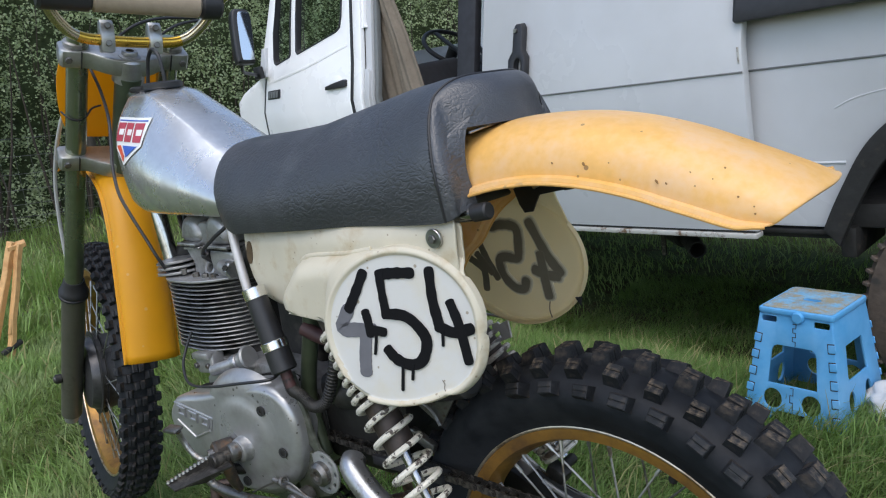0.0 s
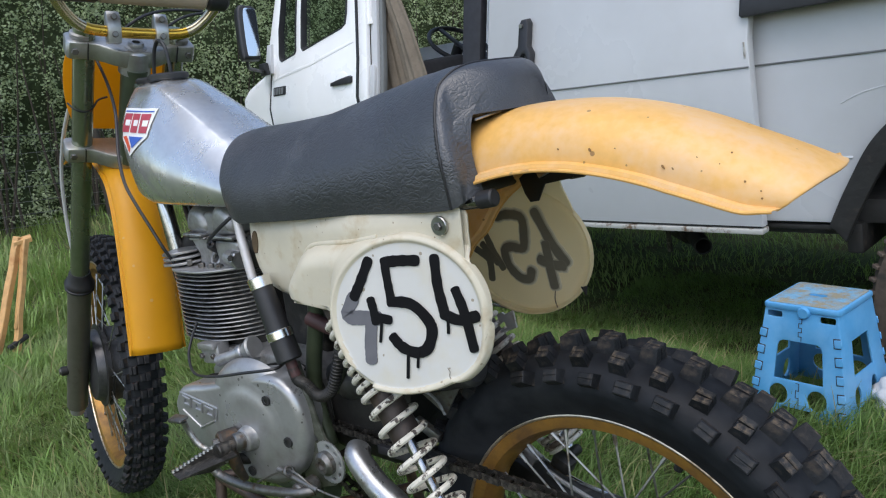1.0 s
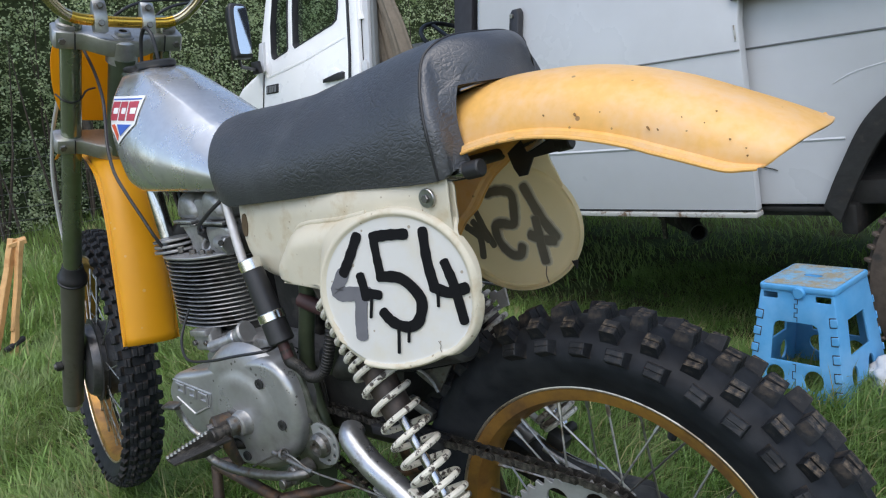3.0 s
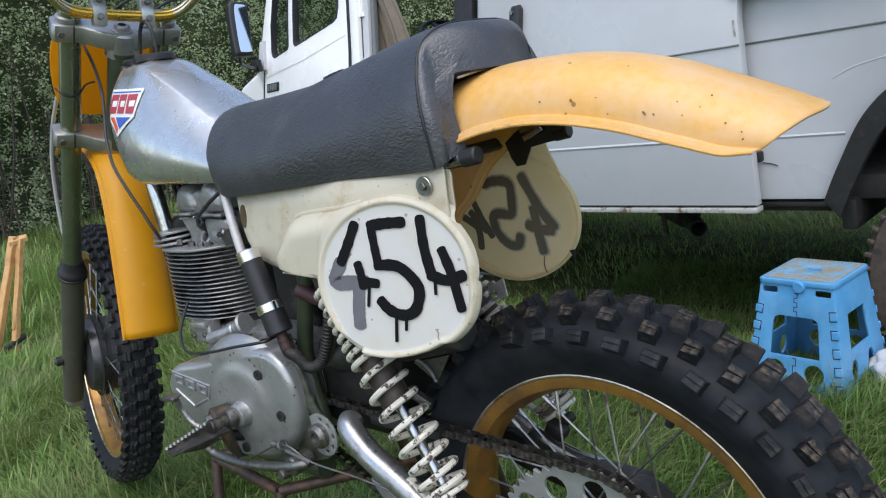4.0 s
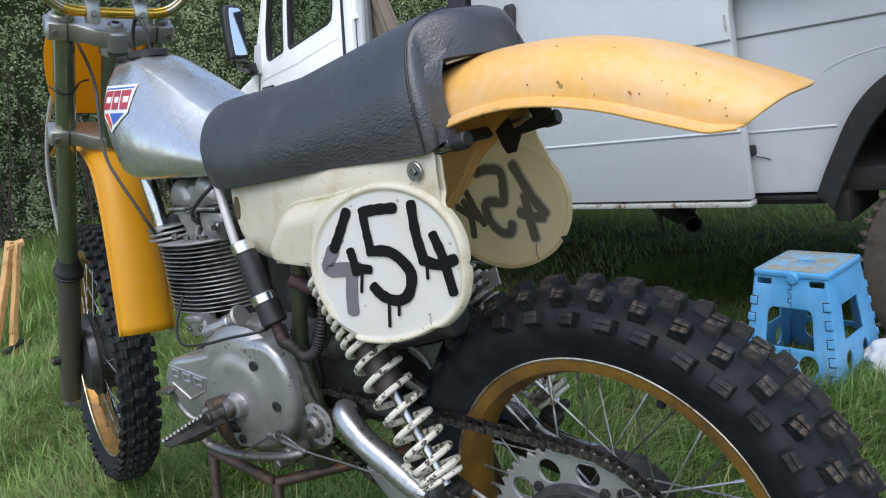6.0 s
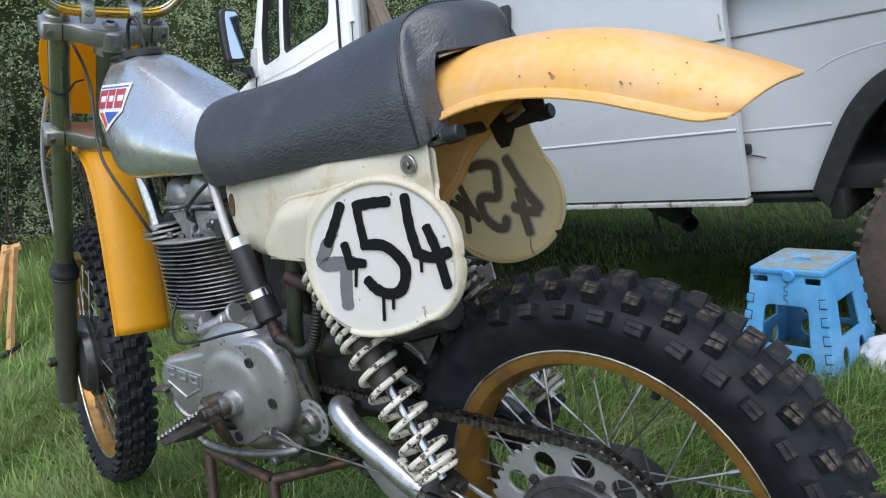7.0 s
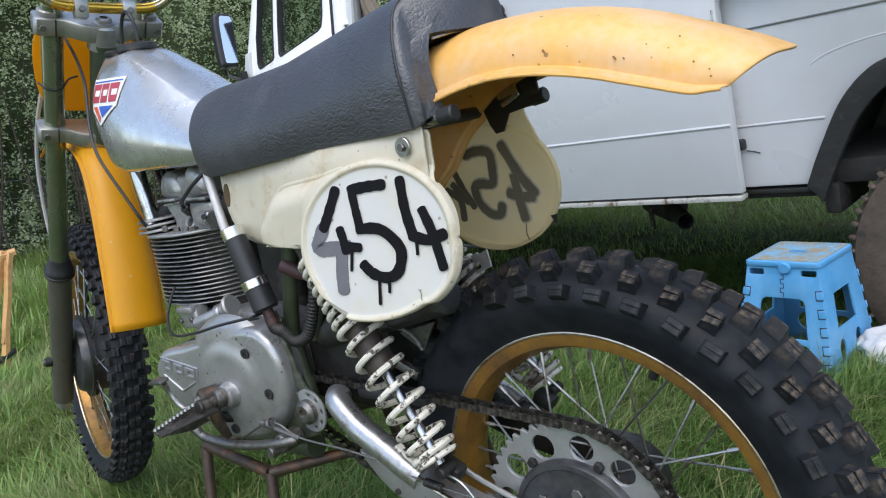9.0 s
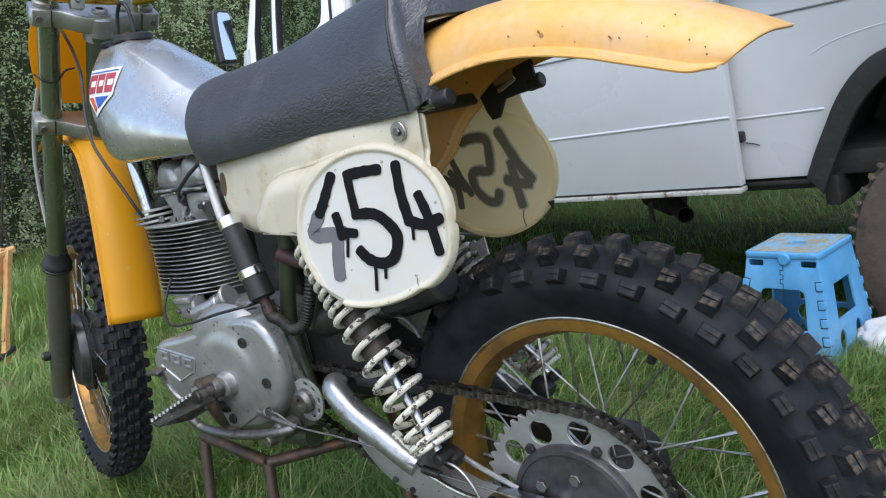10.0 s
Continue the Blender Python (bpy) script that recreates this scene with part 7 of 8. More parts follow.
            lathe([(0, 0.0016), (0.0035, 0.0014), (0.005, 0)], turn @ Matrix.Translation((x, y, H + 0.0055)), 8, dots)
    part("tread_stud", dots, M_BLUE_TOP, tread)
    part("fold_tab", lathe([(0, 0.012), (0.013, 0.012), (0.016, 0.008), (0.016, 0), (0, 0)], turn @ Matrix.Translation((0.01, -hd + 0.004, H - 0.012)) @ Matrix.Rotation(radians(90), 4, 'X'), 18), M_BLUE, ob)


make_stool()

# ---- white bag ----
def make_bag():
    g = ground_height(0.11, 1.36)
    ob = thing("white_bag", "crumpled white plastic bag with black print, lying in grass", "bag", (0.12, 1.38, g))
    bm = bmesh.new()
    bmesh.ops.create_icosphere(bm, subdivisions=5, radius=1)
    for v in bm.verts:
        p = v.co.copy()
        k = 1 + 0.16 * noise.noise(p * 1.6 + Vector((3, 1, 0))) + 0.09 * noise.noise(p * 4.1) + 0.05 * abs(noise.noise(p * 8.0))
        v.co = Vector((0.13 + p.x * 0.14 * k, 1.38 + p.y * 0.11 * k, g + 0.022 + max(p.z, -0.5) * 0.084 * k))
    body = part("bag_body", bm, M_BAG, ob)
    for ring in (((-1.0, -0.3, -0.1), (-0.75, -0.75, -0.2), (-0.3, -1.0, -0.3), (0.2, -1.0, -0.35)), ((-0.72, -0.75, 0.25), (-0.6, -0.85, 0.05), (-0.45, -0.93, -0.05), (-0.3, -0.95, 0.2), (-0.35, -0.85, 0.4))):
        pts = []
        for p in spline([Vector(q).normalized() for q in ring], 5):
            p = p.normalized()
            k = 1 + 0.16 * noise.noise(p * 1.6 + Vector((3, 1, 0))) + 0.09 * noise.noise(p * 4.1) + 0.05 * abs(noise.noise(p * 8.0))
            pts.append(Vector((0.13 + p.x * 0.14 * k, 1.38 + p.y * 0.11 * k, g + 0.022 + max(p.z, -0.5) * 0.084 * k)) + (p * 0.001))
        part("printed_line", tube(pts, 0.0032, 6, 1), M_BLACK, body, "black printed line")


make_bag()

# ---- timber prop at the edge ----
def make_timber():
    g = ground_height(-3.35, 0.35)
    ob = thing("timber_prop", "pale pine timber prop leaning in the grass", "timber", (-3.35, 0.35, g))
    def plank(a, b, w, t, turn=0.0, name="plank"):
        a, b = Vector(a), Vector(b)
        n = (b - a).length
        bm = box((w, t, n), along(a, b, turn) @ Matrix.Translation((0, 0, n / 2)), 0.003, 1)
        bmesh.ops.subdivide_edges(bm, edges=[e for e in bm.edges if e.calc_length() > 0.2], cuts=7)
        for v in bm.verts:
            v.co += Vector((0.004, 0.004, 0)) * noise.noise(v.co * 9)
        return part(name, bm, M_WOOD, ob)
    plank((-3.36, 0.31, g - 0.02), (-3.3, 0.512, 0.53), 0.034, 0.03, 0.6)
    plank((-3.31, 0.38, g - 0.02), (-3.28, 0.532, 0.518), 0.03, 0.026, 0.4)
    plank((-3.31, 0.49, 0.505), (-3.285, 0.56, 0.515), 0.05, 0.022, 0.2, "cross_piece")
    plank((-3.305, 0.47, 0.29), (-3.3, 0.405, 0.12), 0.03, 0.012, 0.3, "brace")
    part("foot_bracket", box((0.03, 0.1, 0.022), Matrix.Translation((-3.3, 0.405, g + 0.065)) @ Matrix.Rotation(0.35, 4, 'X'), 0.006), M_UNDER, ob, "dark metal foot")


make_timber()

# ---- van ----
VD = Vector((0.99354, -0.11132, 0.02221))
VE = Vector((-0.02866, -0.05673, 0.99798))
VN = VE.cross(VD)
VAN = Matrix((VD, VN, VE)).transposed().to_4x4()
VAN.translation = (-0.397, 1.704, 0.385)
BELT, LEAN_IN = 0.62, 0.28


def lean(bm, m_inv=None):
    """Fold the van's upper side inwards above the belt line (in van space)."""
    for v in bm.verts:
        if v.co.z > BELT:
            v.co.y += LEAN_IN * (v.co.z - BELT)
    return bm


def cut_at_belt(bm):
    bmesh.ops.bisect_plane(bm, geom=bm.verts[:] + bm.edges[:] + bm.faces[:], plane_co=(0, 0, BELT), plane_no=(0, 0, 1))
    return bm


FLAT = Matrix(((1, 0, 0, 0), (0, 0, -1, 0), (0, 1, 0, 0), (0, 0, 0, 1)))


def van_panel(name, outline, y, thick, mat, parent, holes=(), label="", bevel=0.004):
    """A body panel drawn in van x and z; its outer face at y - thick."""
    bm = prism(outline, thick, Matrix.Translation((0, y, 0)) @ FLAT, bevel, holes, segs=2)
    return part(name, lean(cut_at_belt(bm)), mat, parent, label, VAN)


def make_van():
    van = thing("camper_van", "white panel van with its side door slid open", "van", VAN @ Vector((-0.8, 1.0, -0.58)))
    top = 1.95
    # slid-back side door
    door = van_panel("sliding_door", [(-1.115, 0.022), (0, 0.022), (0, top), (-1.115, top)], 0.04, 0.04, M_VAN_SHADED, van, label="white sliding side door", bevel=0.006)
    part("door_lip", box((1.115, 0.05, 0.018), Matrix.Translation((-0.557, 0.02, 0.006)), 0.004), M_VAN_EDGE, door, "chipped door bottom lip", VAN)
    part("door_seal", box((1.1, 0.03, 0.006), Matrix.Translation((-0.557, 0.0165, 0.0215)), 0.001, 1), M_BLACK, door, m=VAN)
    part("trim_line", box((1.11, 0.006, 0.006), Matrix.Translation((-0.557, -0.002, 0.538)), 0.002, 1), M_VAN_TRIM, door, "grey rubbed trim line", VAN)
    crease = prism([(0.0, 0.241), (-0.005, 0.249), (0.0, 0.255), (0.004, 0.255), (0.004, 0.241)], 1.105, VAN @ Matrix.Translation((-1.11, 0, 0)) @ Matrix(((0, 0, 1, 0), (1, 0, 0, 0), (0, 1, 0, 0), (0, 0, 0, 1))), 0)
    part("swage_line", crease, M_VAN_SHADED, door)
    grip = van_panel("door_grip", [(-0.94, 0.62), (-0.915, 0.6), (-0.875, 0.6), (-0.853, 0.625), (-0.852, 0.69), (-0.87, 0.715), (-0.868, 0.8), (-0.88, 0.818), (-0.905, 0.818), (-0.917, 0.8), (-0.92, 0.72), (-0.942, 0.69)], 0.0, 0.035, M_BLACK, door, [ellipse(-0.892, 0.66, 0.017, 0.03, 14)], "black door grip", 0.008)
    part("grip_lock", rod((-0.9, 0.022, 0.795), (-0.9, 0.006, 0.795), 0.008, 14), M_STEEL, grip, m=VAN)
    part("door_edge_mark", box((0.006, 0.004, 0.05), Matrix.Translation((-0.012, -0.001, 0.59)), 0.001, 1), M_VAN_EDGE, door, m=VAN)
    # rear body side with the wheel arch
    arch = [(0.19, 0.025), (0.222, 0.1), (0.254, 0.166), (0.295, 0.246), (0.333, 0.3), (0.384, 0.349), (0.442, 0.378), (0.56, 0.4), (0.7, 0.4), (0.82, 0.385), (0.93, 0.34), (1.01, 0.27), (1.07, 0.17), (1.12, 0.025)]
    def curve(points):
        return [(p.x, p.z) for p in spline([(x, 0, z) for x, z in points], 4)]
    side_out = [(-0.75, 0.025), (0.19, 0.025)] + curve(arch)[1:-1] + [(1.12, 0.025), (2.0, 0.025), (2.0, top), (-0.75, top)]
    window = [(0.0, 0.76), (1.0, 0.80), (1.0, 1.35), (0.0, 1.35)][::-1]
    body = van_panel("rear_side", side_out, 0.10, 0.03, M_VAN_SHADED, van, [window], "white rear body side")
    surround = van_panel("window_surround", [(-0.022, 0.694), (-0.014, 0.687), (0.3, 0.689), (1.06, 0.695), (1.06, 1.41), (-0.022, 1.41)], 0.07, 0.095, M_BLACK, van, [window], "black window surround", 0.008)
    van_panel("side_glass", [(-0.02, 0.745), (1.02, 0.78), (1.02, 1.37), (-0.02, 1.37)], 0.092, 0.006, M_GLASS, surround, bevel=0)
    part("trim_line", box((2.15, 0.006, 0.006), Matrix.Translation((0.9, 0.068, 0.533)), 0.002, 1), M_VAN_TRIM, body, m=VAN)
    crease = prism([(0.0, 0.223), (-0.004, 0.23), (0.0, 0.235), (0.004, 0.235), (0.004, 0.223)], 0.30, VAN @ Matrix.Translation((-0.04, 0.07, 0)) @ Matrix(((0, 0, 1, 0), (1, 0, 0, 0), (0, 1, 0, 0), (0, 0, 0, 1))), 0)
    part("swage_line", crease, M_VAN_SHADED, body)
    swell = [VAN @ Vector((x - 0.07 * math.cos(radians(135 - 9 * i)) * -1.0 - 0.1, 0.071, z + 0.045)) for i, (x, z) in enumerate(arch[5:9])]
    part("arch_swage", tube(swell, 0.0028, 8, 4), M_VAN_SHADED, body)
    lip_in = [(x + 0.045 + 0.0 * i, max(z - 0.055, -0.04)) for i, (x, z) in enumerate(arch[:8])]
    lip = van_panel("arch_lip", curve(arch[:8]) + [(0.56, 0.335)] + curve(lip_in)[::-1][4:], 0.075, 0.03, M_UNDER, van, label="black rubber wheel arch lip", bevel=0.004)
    van_panel("arch_lip", [(0.56, 0.335), (0.56, 0.4)] + arch[8:] + [(1.07, 0.025), (1.02, 0.15), (0.96, 0.24), (0.89, 0.3), (0.8, 0.33), (0.7, 0.335)], 0.075, 0.03, M_UNDER, van, bevel=0.004)
    part("wheel_house", prism([(0.17, -0.1), (0.2, 0.08), (0.3, 0.3), (0.5, 0.42), (0.85, 0.42), (1.05, 0.25), (1.13, -0.1)], 0.03, VAN @ Matrix.Translation((0, 0.62, 0)) @ FLAT, 0), M_UNDER, van, m=None)
    part("mud_flap", box((0.05, 0.26, 0.1), Matrix.Translation((0.245, 0.22, -0.03)), 0.01), M_UNDER, van, "grimy mud flap", VAN)
    liner = bmesh.new()
    loft([[VAN @ Vector((x, 0.075, z)) for x, z in curve(arch)], [VAN @ Vector((x, 0.62, z)) for x, z in curve(arch)]], closed=False, bm=liner)
    solid(part("arch_liner", liner, M_UNDER, van), 0.004, 0)
    part("sill", box((1.3, 0.06, 0.04), Matrix.Translation((-0.45, 0.125, -0.002)), 0.008), M_UNDER, van, "black sill under the door", VAN)
    part("sill_step", box((0.26, 0.05, 0.018), Matrix.Translation((0.1, 0.1, 0.006)), 0.005), M_UNDER, van, m=VAN)
    part("door_catch", box((0.05, 0.03, 0.036), Matrix.Translation((-0.018, 0.06, 0.172)), 0.008), M_BLACK, body, "black door catch", VAN)
    part("catch_wire", tube([VAN @ Vector(p) for p in ((0.005, 0.066, 0.15), (0.03, 0.066, 0.145), (0.05, 0.066, 0.138))], 0.002, 6), M_CHAIN, body)
    # rear wheel
    wm = VAN @ Matrix.Translation((0.71, 0.16, -0.235)) @ WHEEL_AXIS
    prof = [(0.24, -0.1), (0.3, -0.115), (0.37, -0.118), (0.405, -0.105), (0.42, -0.08), (0.424, 0), (0.42, 0.08), (0.405, 0.105), (0.37, 0.118), (0.3, 0.115), (0.24, 0.1), (0.235, 0.05), (0.235, -0.05), (0.24, -0.1)]
    tyre = part("rear_wheel", lathe(prof, wm, 72), M_VANTYRE, van, "mud-caked van tyre")
    part("wheel_rim", lathe([(0.236, 0.1), (0.22, 0.09), (0.2, 0.05), (0.12, 0.02), (0.06, 0.06), (0, 0.06)], wm, 40), M_VANTYRE, tyre)
    for i in range(60):
        a = 2 * math.pi * i / 60
        part("tread_block", box((0.022, 0.012, 0.05), wm @ Matrix.Rotation(a, 4, 'Z') @ Matrix.Translation((0.408, 0, 0.085)) @ Matrix.Rotation(0.5, 4, 'Y'), 0.002, 1), M_VANTYRE, tyre)
    part("front_wheel", lathe(prof, VAN @ Matrix.Translation((-2.75, 0.16, -0.235)) @ WHEEL_AXIS, 48), M_VANTYRE, van, "mud-caked van tyre")
    for x in (0.71, -2.75):
        part("far_wheel", lathe(prof, VAN @ Matrix.Translation((x, 1.84, -0.235)) @ WHEEL_AXIS, 48), M_VANTYRE, van)
    # underbody
    part("floor_pan", box((3.2, 1.8, 0.08), Matrix.Translation((-0.8, 1.02, 0.05)), 0.01), M_UNDER, van, "dark grimy underbody", VAN)
    part("chassis_rail", box((4.2, 0.08, 0.1), Matrix.Translation((-0.7, 0.6, -0.03)), 0.01), M_UNDER, van, m=VAN)
    part("chassis_rail", box((4.2, 0.08, 0.1), Matrix.Translation((-0.7, 1.5, -0.03)), 0.01), M_UNDER, van, m=VAN)
    part("fuel_tank_strap", box((0.5, 0.3, 0.07), Matrix.Translation((-0.95, 0.35, -0.015)), 0.02), M_UNDER, van, m=VAN)
    ex = part("exhaust_pipe", lathe([(0.03, 0), (0.034, 0), (0.034, 0.35), (0.03, 0.35), (0.03, 0)], VAN @ along((-0.392, 0.3, -0.155), (-0.62, 0.55, -0.13)), 28), M_UNDER, van, "sooty exhaust tail pipe")
    part("silencer", rod((-0.5, 0.42, -0.13), (-0.68, 0.55, -0.12), 0.06, 24, bevel=0.01), M_UNDER, ex, m=VAN)
    part("pipe_hanger", box((0.02, 0.01, 0.09), Matrix.Translation((-0.54, 0.3, -0.14)), 0.002, 1), M_CHAIN, ex, m=VAN)
    # cab
    qwin_full = [(-2.83, 1.6), (-2.878, 1.171), (-2.896, 1.055), (-2.889, 0.913), (-2.878, 0.884), (-2.857, 0.873), (-2.715, 0.9), (-2.704, 0.915), (-2.707, 1.058), (-2.69, 1.6)]
    mwin = [(-2.64, 1.6), (-2.657, 1.1), (-2.652, 0.925), (-2.633, 0.905), (-2.26, 0.972), (-2.226, 0.99), (-2.214, 1.04), (-2.205, 1.6)]
    cab_out = [(-2.987, 0.1), (-2.987, 0.52), (-2.968, 0.8), (-3.012, 0.885), (-3.0, 1.0), (-2.94, 1.25), (-2.83, 1.75), (-2.12, 1.75), (-2.147, 1.114), (-2.125, 0.835), (-2.12, 0.556), (-2.12, 0.1)]
    cab_door = van_panel("cab_door", cab_out, 0.11, 0.04, M_VAN, van, [qwin_full, mwin], "white cab door", 0.006)
    for poly in (qwin_full, mwin):
        cx_ = sum(p[0] for p in poly) / len(poly)
        cz_ = sum(p[1] for p in poly) / len(poly)
        ring = [(cx_ + (x - cx_) * 1.0, cz_ + (z - cz_) * 1.0) for x, z in poly]
        inner = [(cx_ + (x - cx_) * (0.955 if poly is mwin else 0.9), cz_ + (z - cz_) * 0.975) for x, z in poly]
        van_panel("window_seal", ring, 0.105, 0.038, M_BLACK, cab_door, [inner], "black window seal", 0.001)
        van_panel("cab_glass", ring, 0.1, 0.005, M_GLASS, cab_door, bevel=0)
    van_panel("door_handle", [(-2.33, 0.69), (-2.19, 0.689), (-2.152, 0.692), (-2.152, 0.722), (-2.17, 0.729), (-2.24, 0.722), (-2.33, 0.708)], 0.075, 0.025, M_BLACK, cab_door, (), "black door handle", 0.005)
    van_panel("handle_cup", ellipse(-2.25, 0.708, 0.06, 0.048, 24), 0.072, 0.004, M_VAN, cab_door, bevel=0.001)
    vent = van_panel("side_vent", rounded(-2.943, 0.688, -2.807, 0.738, 0.008, 3), 0.074, 0.008, M_BLACK, cab_door, (), "black louvred vent", 0.001)
    for k in range(4):
        van_panel("louvre", rounded(-2.93 + 0.028 * k, 0.695, -2.913 + 0.028 * k, 0.731, 0.003, 2), 0.066, 0.006, M_VAN_TRIM, vent, bevel=0.001)
    swage = [(-2.96, 0.77), (-2.551, 0.818), (-2.15, 0.89), (-2.15, 0.906), (-2.551, 0.836), (-2.96, 0.786)]
    van_panel("door_swage", swage, 0.072, 0.0045, M_VAN, cab_door, bevel=0.0035)
    # nose
    nose = [(-2.99, 0.1), (-2.99, 0.77), (-2.972, 0.822), (-3.09, 0.79), (-3.216, 0.752), (-3.3, 0.705), (-3.318, 0.64), (-3.34, 0.1)]
    bm = prism(nose, 1.86, Matrix.Translation((0, 1.94, 0)) @ FLAT, 0.03, segs=3)
    part("nose", bm, M_VAN, van, "white bonnet and wing", VAN)
    van_panel("door_gap", [(-2.996, 0.1), (-2.984, 0.1), (-2.984, 0.53), (-2.966, 0.8), (-2.976, 0.82), (-2.996, 0.53)], 0.085, 0.016, M_BLACK, van, label="dark door shut line", bevel=0.001)
    van_panel("mirror_foot", [(-3.02, 0.82), (-2.945, 0.82), (-2.955, 0.985), (-3.0, 0.985)], 0.085, 0.035, M_VAN_SHADED, van, label="pale mirror mount", bevel=0.008)
    van_panel("b_pillar", [(-2.105, 0.1), (-2.04, 0.1), (-2.036, 0.741), (-2.064, 1.1), (-2.09, top), (-2.13, top), (-2.133, 1.1), (-2.108, 0.8)], 0.105, 0.03, M_VAN, van, label="white door pillar", bevel=0.008)
    van_panel("door_rubber", [(-2.122, 0.1), (-2.105, 0.1), (-2.108, 0.8), (-2.133, 1.1), (-2.13, top), (-2.145, top), (-2.15, 1.1), (-2.126, 0.8)], 0.092, 0.021, M_BLACK, van, label="black door rubber", bevel=0.002)
    van_panel("pillar_step", [(-2.04, 0.1), (-1.985, 0.1), (-1.985, 0.7), (-2.01, 1.1), (-2.03, top), (-2.09, top), (-2.064, 1.1), (-2.036, 0.741)], 0.135, 0.03, M_VAN_SHADED, van, label="grey door aperture step", bevel=0.004)
    van_panel("aperture_rib", [(-2.03, 0.4), (-1.99, 0.4), (-1.99, 0.74), (-2.005, 0.76), (-2.03, 0.76)], 0.11, 0.022, M_VAN_SHADED, van, bevel=0.004)
    van_panel("aperture_rib", [(-2.062, 0.96), (-2.03, 0.96), (-2.045, 1.0), (-2.06, 1.4), (-2.085, 1.4)], 0.108, 0.02, M_VAN, van, bevel=0.003)
    van_panel("aperture_seal", [(-1.985, 0.1), (-1.955, 0.1), (-1.955, 0.72), (-1.985, 1.1), (-2.005, top), (-2.03, top), (-2.01, 1.1), (-1.985, 0.7)], 0.15, 0.03, M_VAN_TRIM, van, label="grey aperture rubber", bevel=0.006)
    van_panel("sill_front", [(-2.99, 0.0), (-0.75, 0.0), (-0.75, 0.12), (-2.99, 0.12)], 0.105, 0.03, M_VAN, van)
    # shell: far side, roof, front and back, with the far cab window left open
    bm = prism([(-2.99, 0.1), (-2.99, 0.7), (-2.7, 1.95), (2.0, 1.95), (2.0, 0.02), (-2.99, 0.02)], 0.03, Matrix.Translation((0, 1.97, 0)) @ FLAT, 0, [[(-2.93, 0.70), (-2.2, 0.70), (-2.2, 1.5), (-2.74, 1.5)]])
    part("far_side", bm, M_VAN, van, m=VAN)
    part("roof", box((4.8, 1.6, 0.05), Matrix.Translation((-0.35, 1.16, 1.97)), 0.02), M_VAN, van, m=VAN)
    part("back_end", box((0.04, 1.85, 1.9), Matrix.Translation((2.0, 1.03, 0.98)), 0.01), M_VAN, van, m=VAN)
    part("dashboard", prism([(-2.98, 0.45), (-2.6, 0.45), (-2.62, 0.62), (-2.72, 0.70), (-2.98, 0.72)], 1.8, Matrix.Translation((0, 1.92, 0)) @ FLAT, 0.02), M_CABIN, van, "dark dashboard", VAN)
    sw_m = VAN @ Matrix.Translation((-2.46, 1.2, 0.79)) @ Matrix.Rotation(radians(38), 4, 'Y')
    sw = part("steering_wheel", lathe([(0.2 + 0.014 * math.cos(t), 0.014 * math.sin(t)) for t in np.linspace(0, 2 * math.pi, 13)], sw_m, 48), M_BLACK, van, "black steering wheel")
    part("wheel_spoke", box((0.38, 0.035, 0.015), sw_m, 0.005), M_BLACK, sw)
    part("wheel_column", rod(sw_m @ Vector((0, 0, 0)), sw_m @ Vector((0.0, 0, -0.35)), 0.035, 16), M_BLACK, sw)
    for y, high in ((0.62, -0.05), (1.35, -0.14)):
        cs = part("cab_seat", box((0.13, 0.46, 0.5), VAN @ Matrix.Translation((-2.02, y, 0.545 + high)) @ Matrix.Rotation(radians(-22), 4, 'Y'), 0.05, 3), M_CABIN, van, "dark cab seat")
        part("seat_cushion", box((0.5, 0.48, 0.14), VAN @ Matrix.Translation((-2.3, y, 0.32)), 0.05, 3), M_CABIN, cs)
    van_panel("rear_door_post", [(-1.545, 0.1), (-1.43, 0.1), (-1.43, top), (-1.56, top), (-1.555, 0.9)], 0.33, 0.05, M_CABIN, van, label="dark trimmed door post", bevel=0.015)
    # curtain gathered at the top of the doorway, spreading downwards
    rows_ = []
    for z, left_x, right_x, y0 in ((0.1, -2.3, -1.5, 0.22), (0.4, -2.26, -1.65, 0.225), (0.637, -2.22, -1.74, 0.235), (0.89, -2.2, -1.81, 0.25), (1.07, -2.2, -1.885, 0.265), (1.3, -2.2, -1.985, 0.28), (1.6, -2.2, -2.02, 0.3)):
        row = []
        for i in range(61):
            f = i / 60
            fold = 0.02 * math.sin(f * 23 + 2.2 * math.sin(f * 5)) + 0.008 * math.sin(f * 61 + z * 2)
            row.append(VAN @ Vector((left_x + (right_x - left_x) * f, y0 + fold * (0.5 + 0.8 * (right_x - left_x)), z)))
        rows_.append(row)
    solid(part("curtain", loft(rows_, closed=False), M_CURTAIN, van, "brown curtain drawn aside in the doorway"), 0.004, 0)
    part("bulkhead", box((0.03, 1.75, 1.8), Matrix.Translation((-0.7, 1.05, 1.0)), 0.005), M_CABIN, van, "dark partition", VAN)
    # mirror on its arm
    mm = VAN @ Matrix.Translation((-2.64, -0.15, 1.04)) @ Matrix.Rotation(radians(-12.5), 4, 'Z') @ Matrix.Rotation(radians(-9), 4, 'X') @ Matrix.Rotation(radians(-8), 4, 'Y') @ Matrix.Diagonal((1, 0.8, 1.0, 1))
    shell = [(p.x, p.y) for p in spline([(-0.062, 0.135, 0), (0.0, 0.148, 0), (0.056, 0.136, 0), (0.066, 0.06, 0), (0.062, -0.12, 0), (0.045, -0.138, 0), (-0.04, -0.14, 0), (-0.062, -0.125, 0), (-0.07, 0.0, 0)], 4, True)]
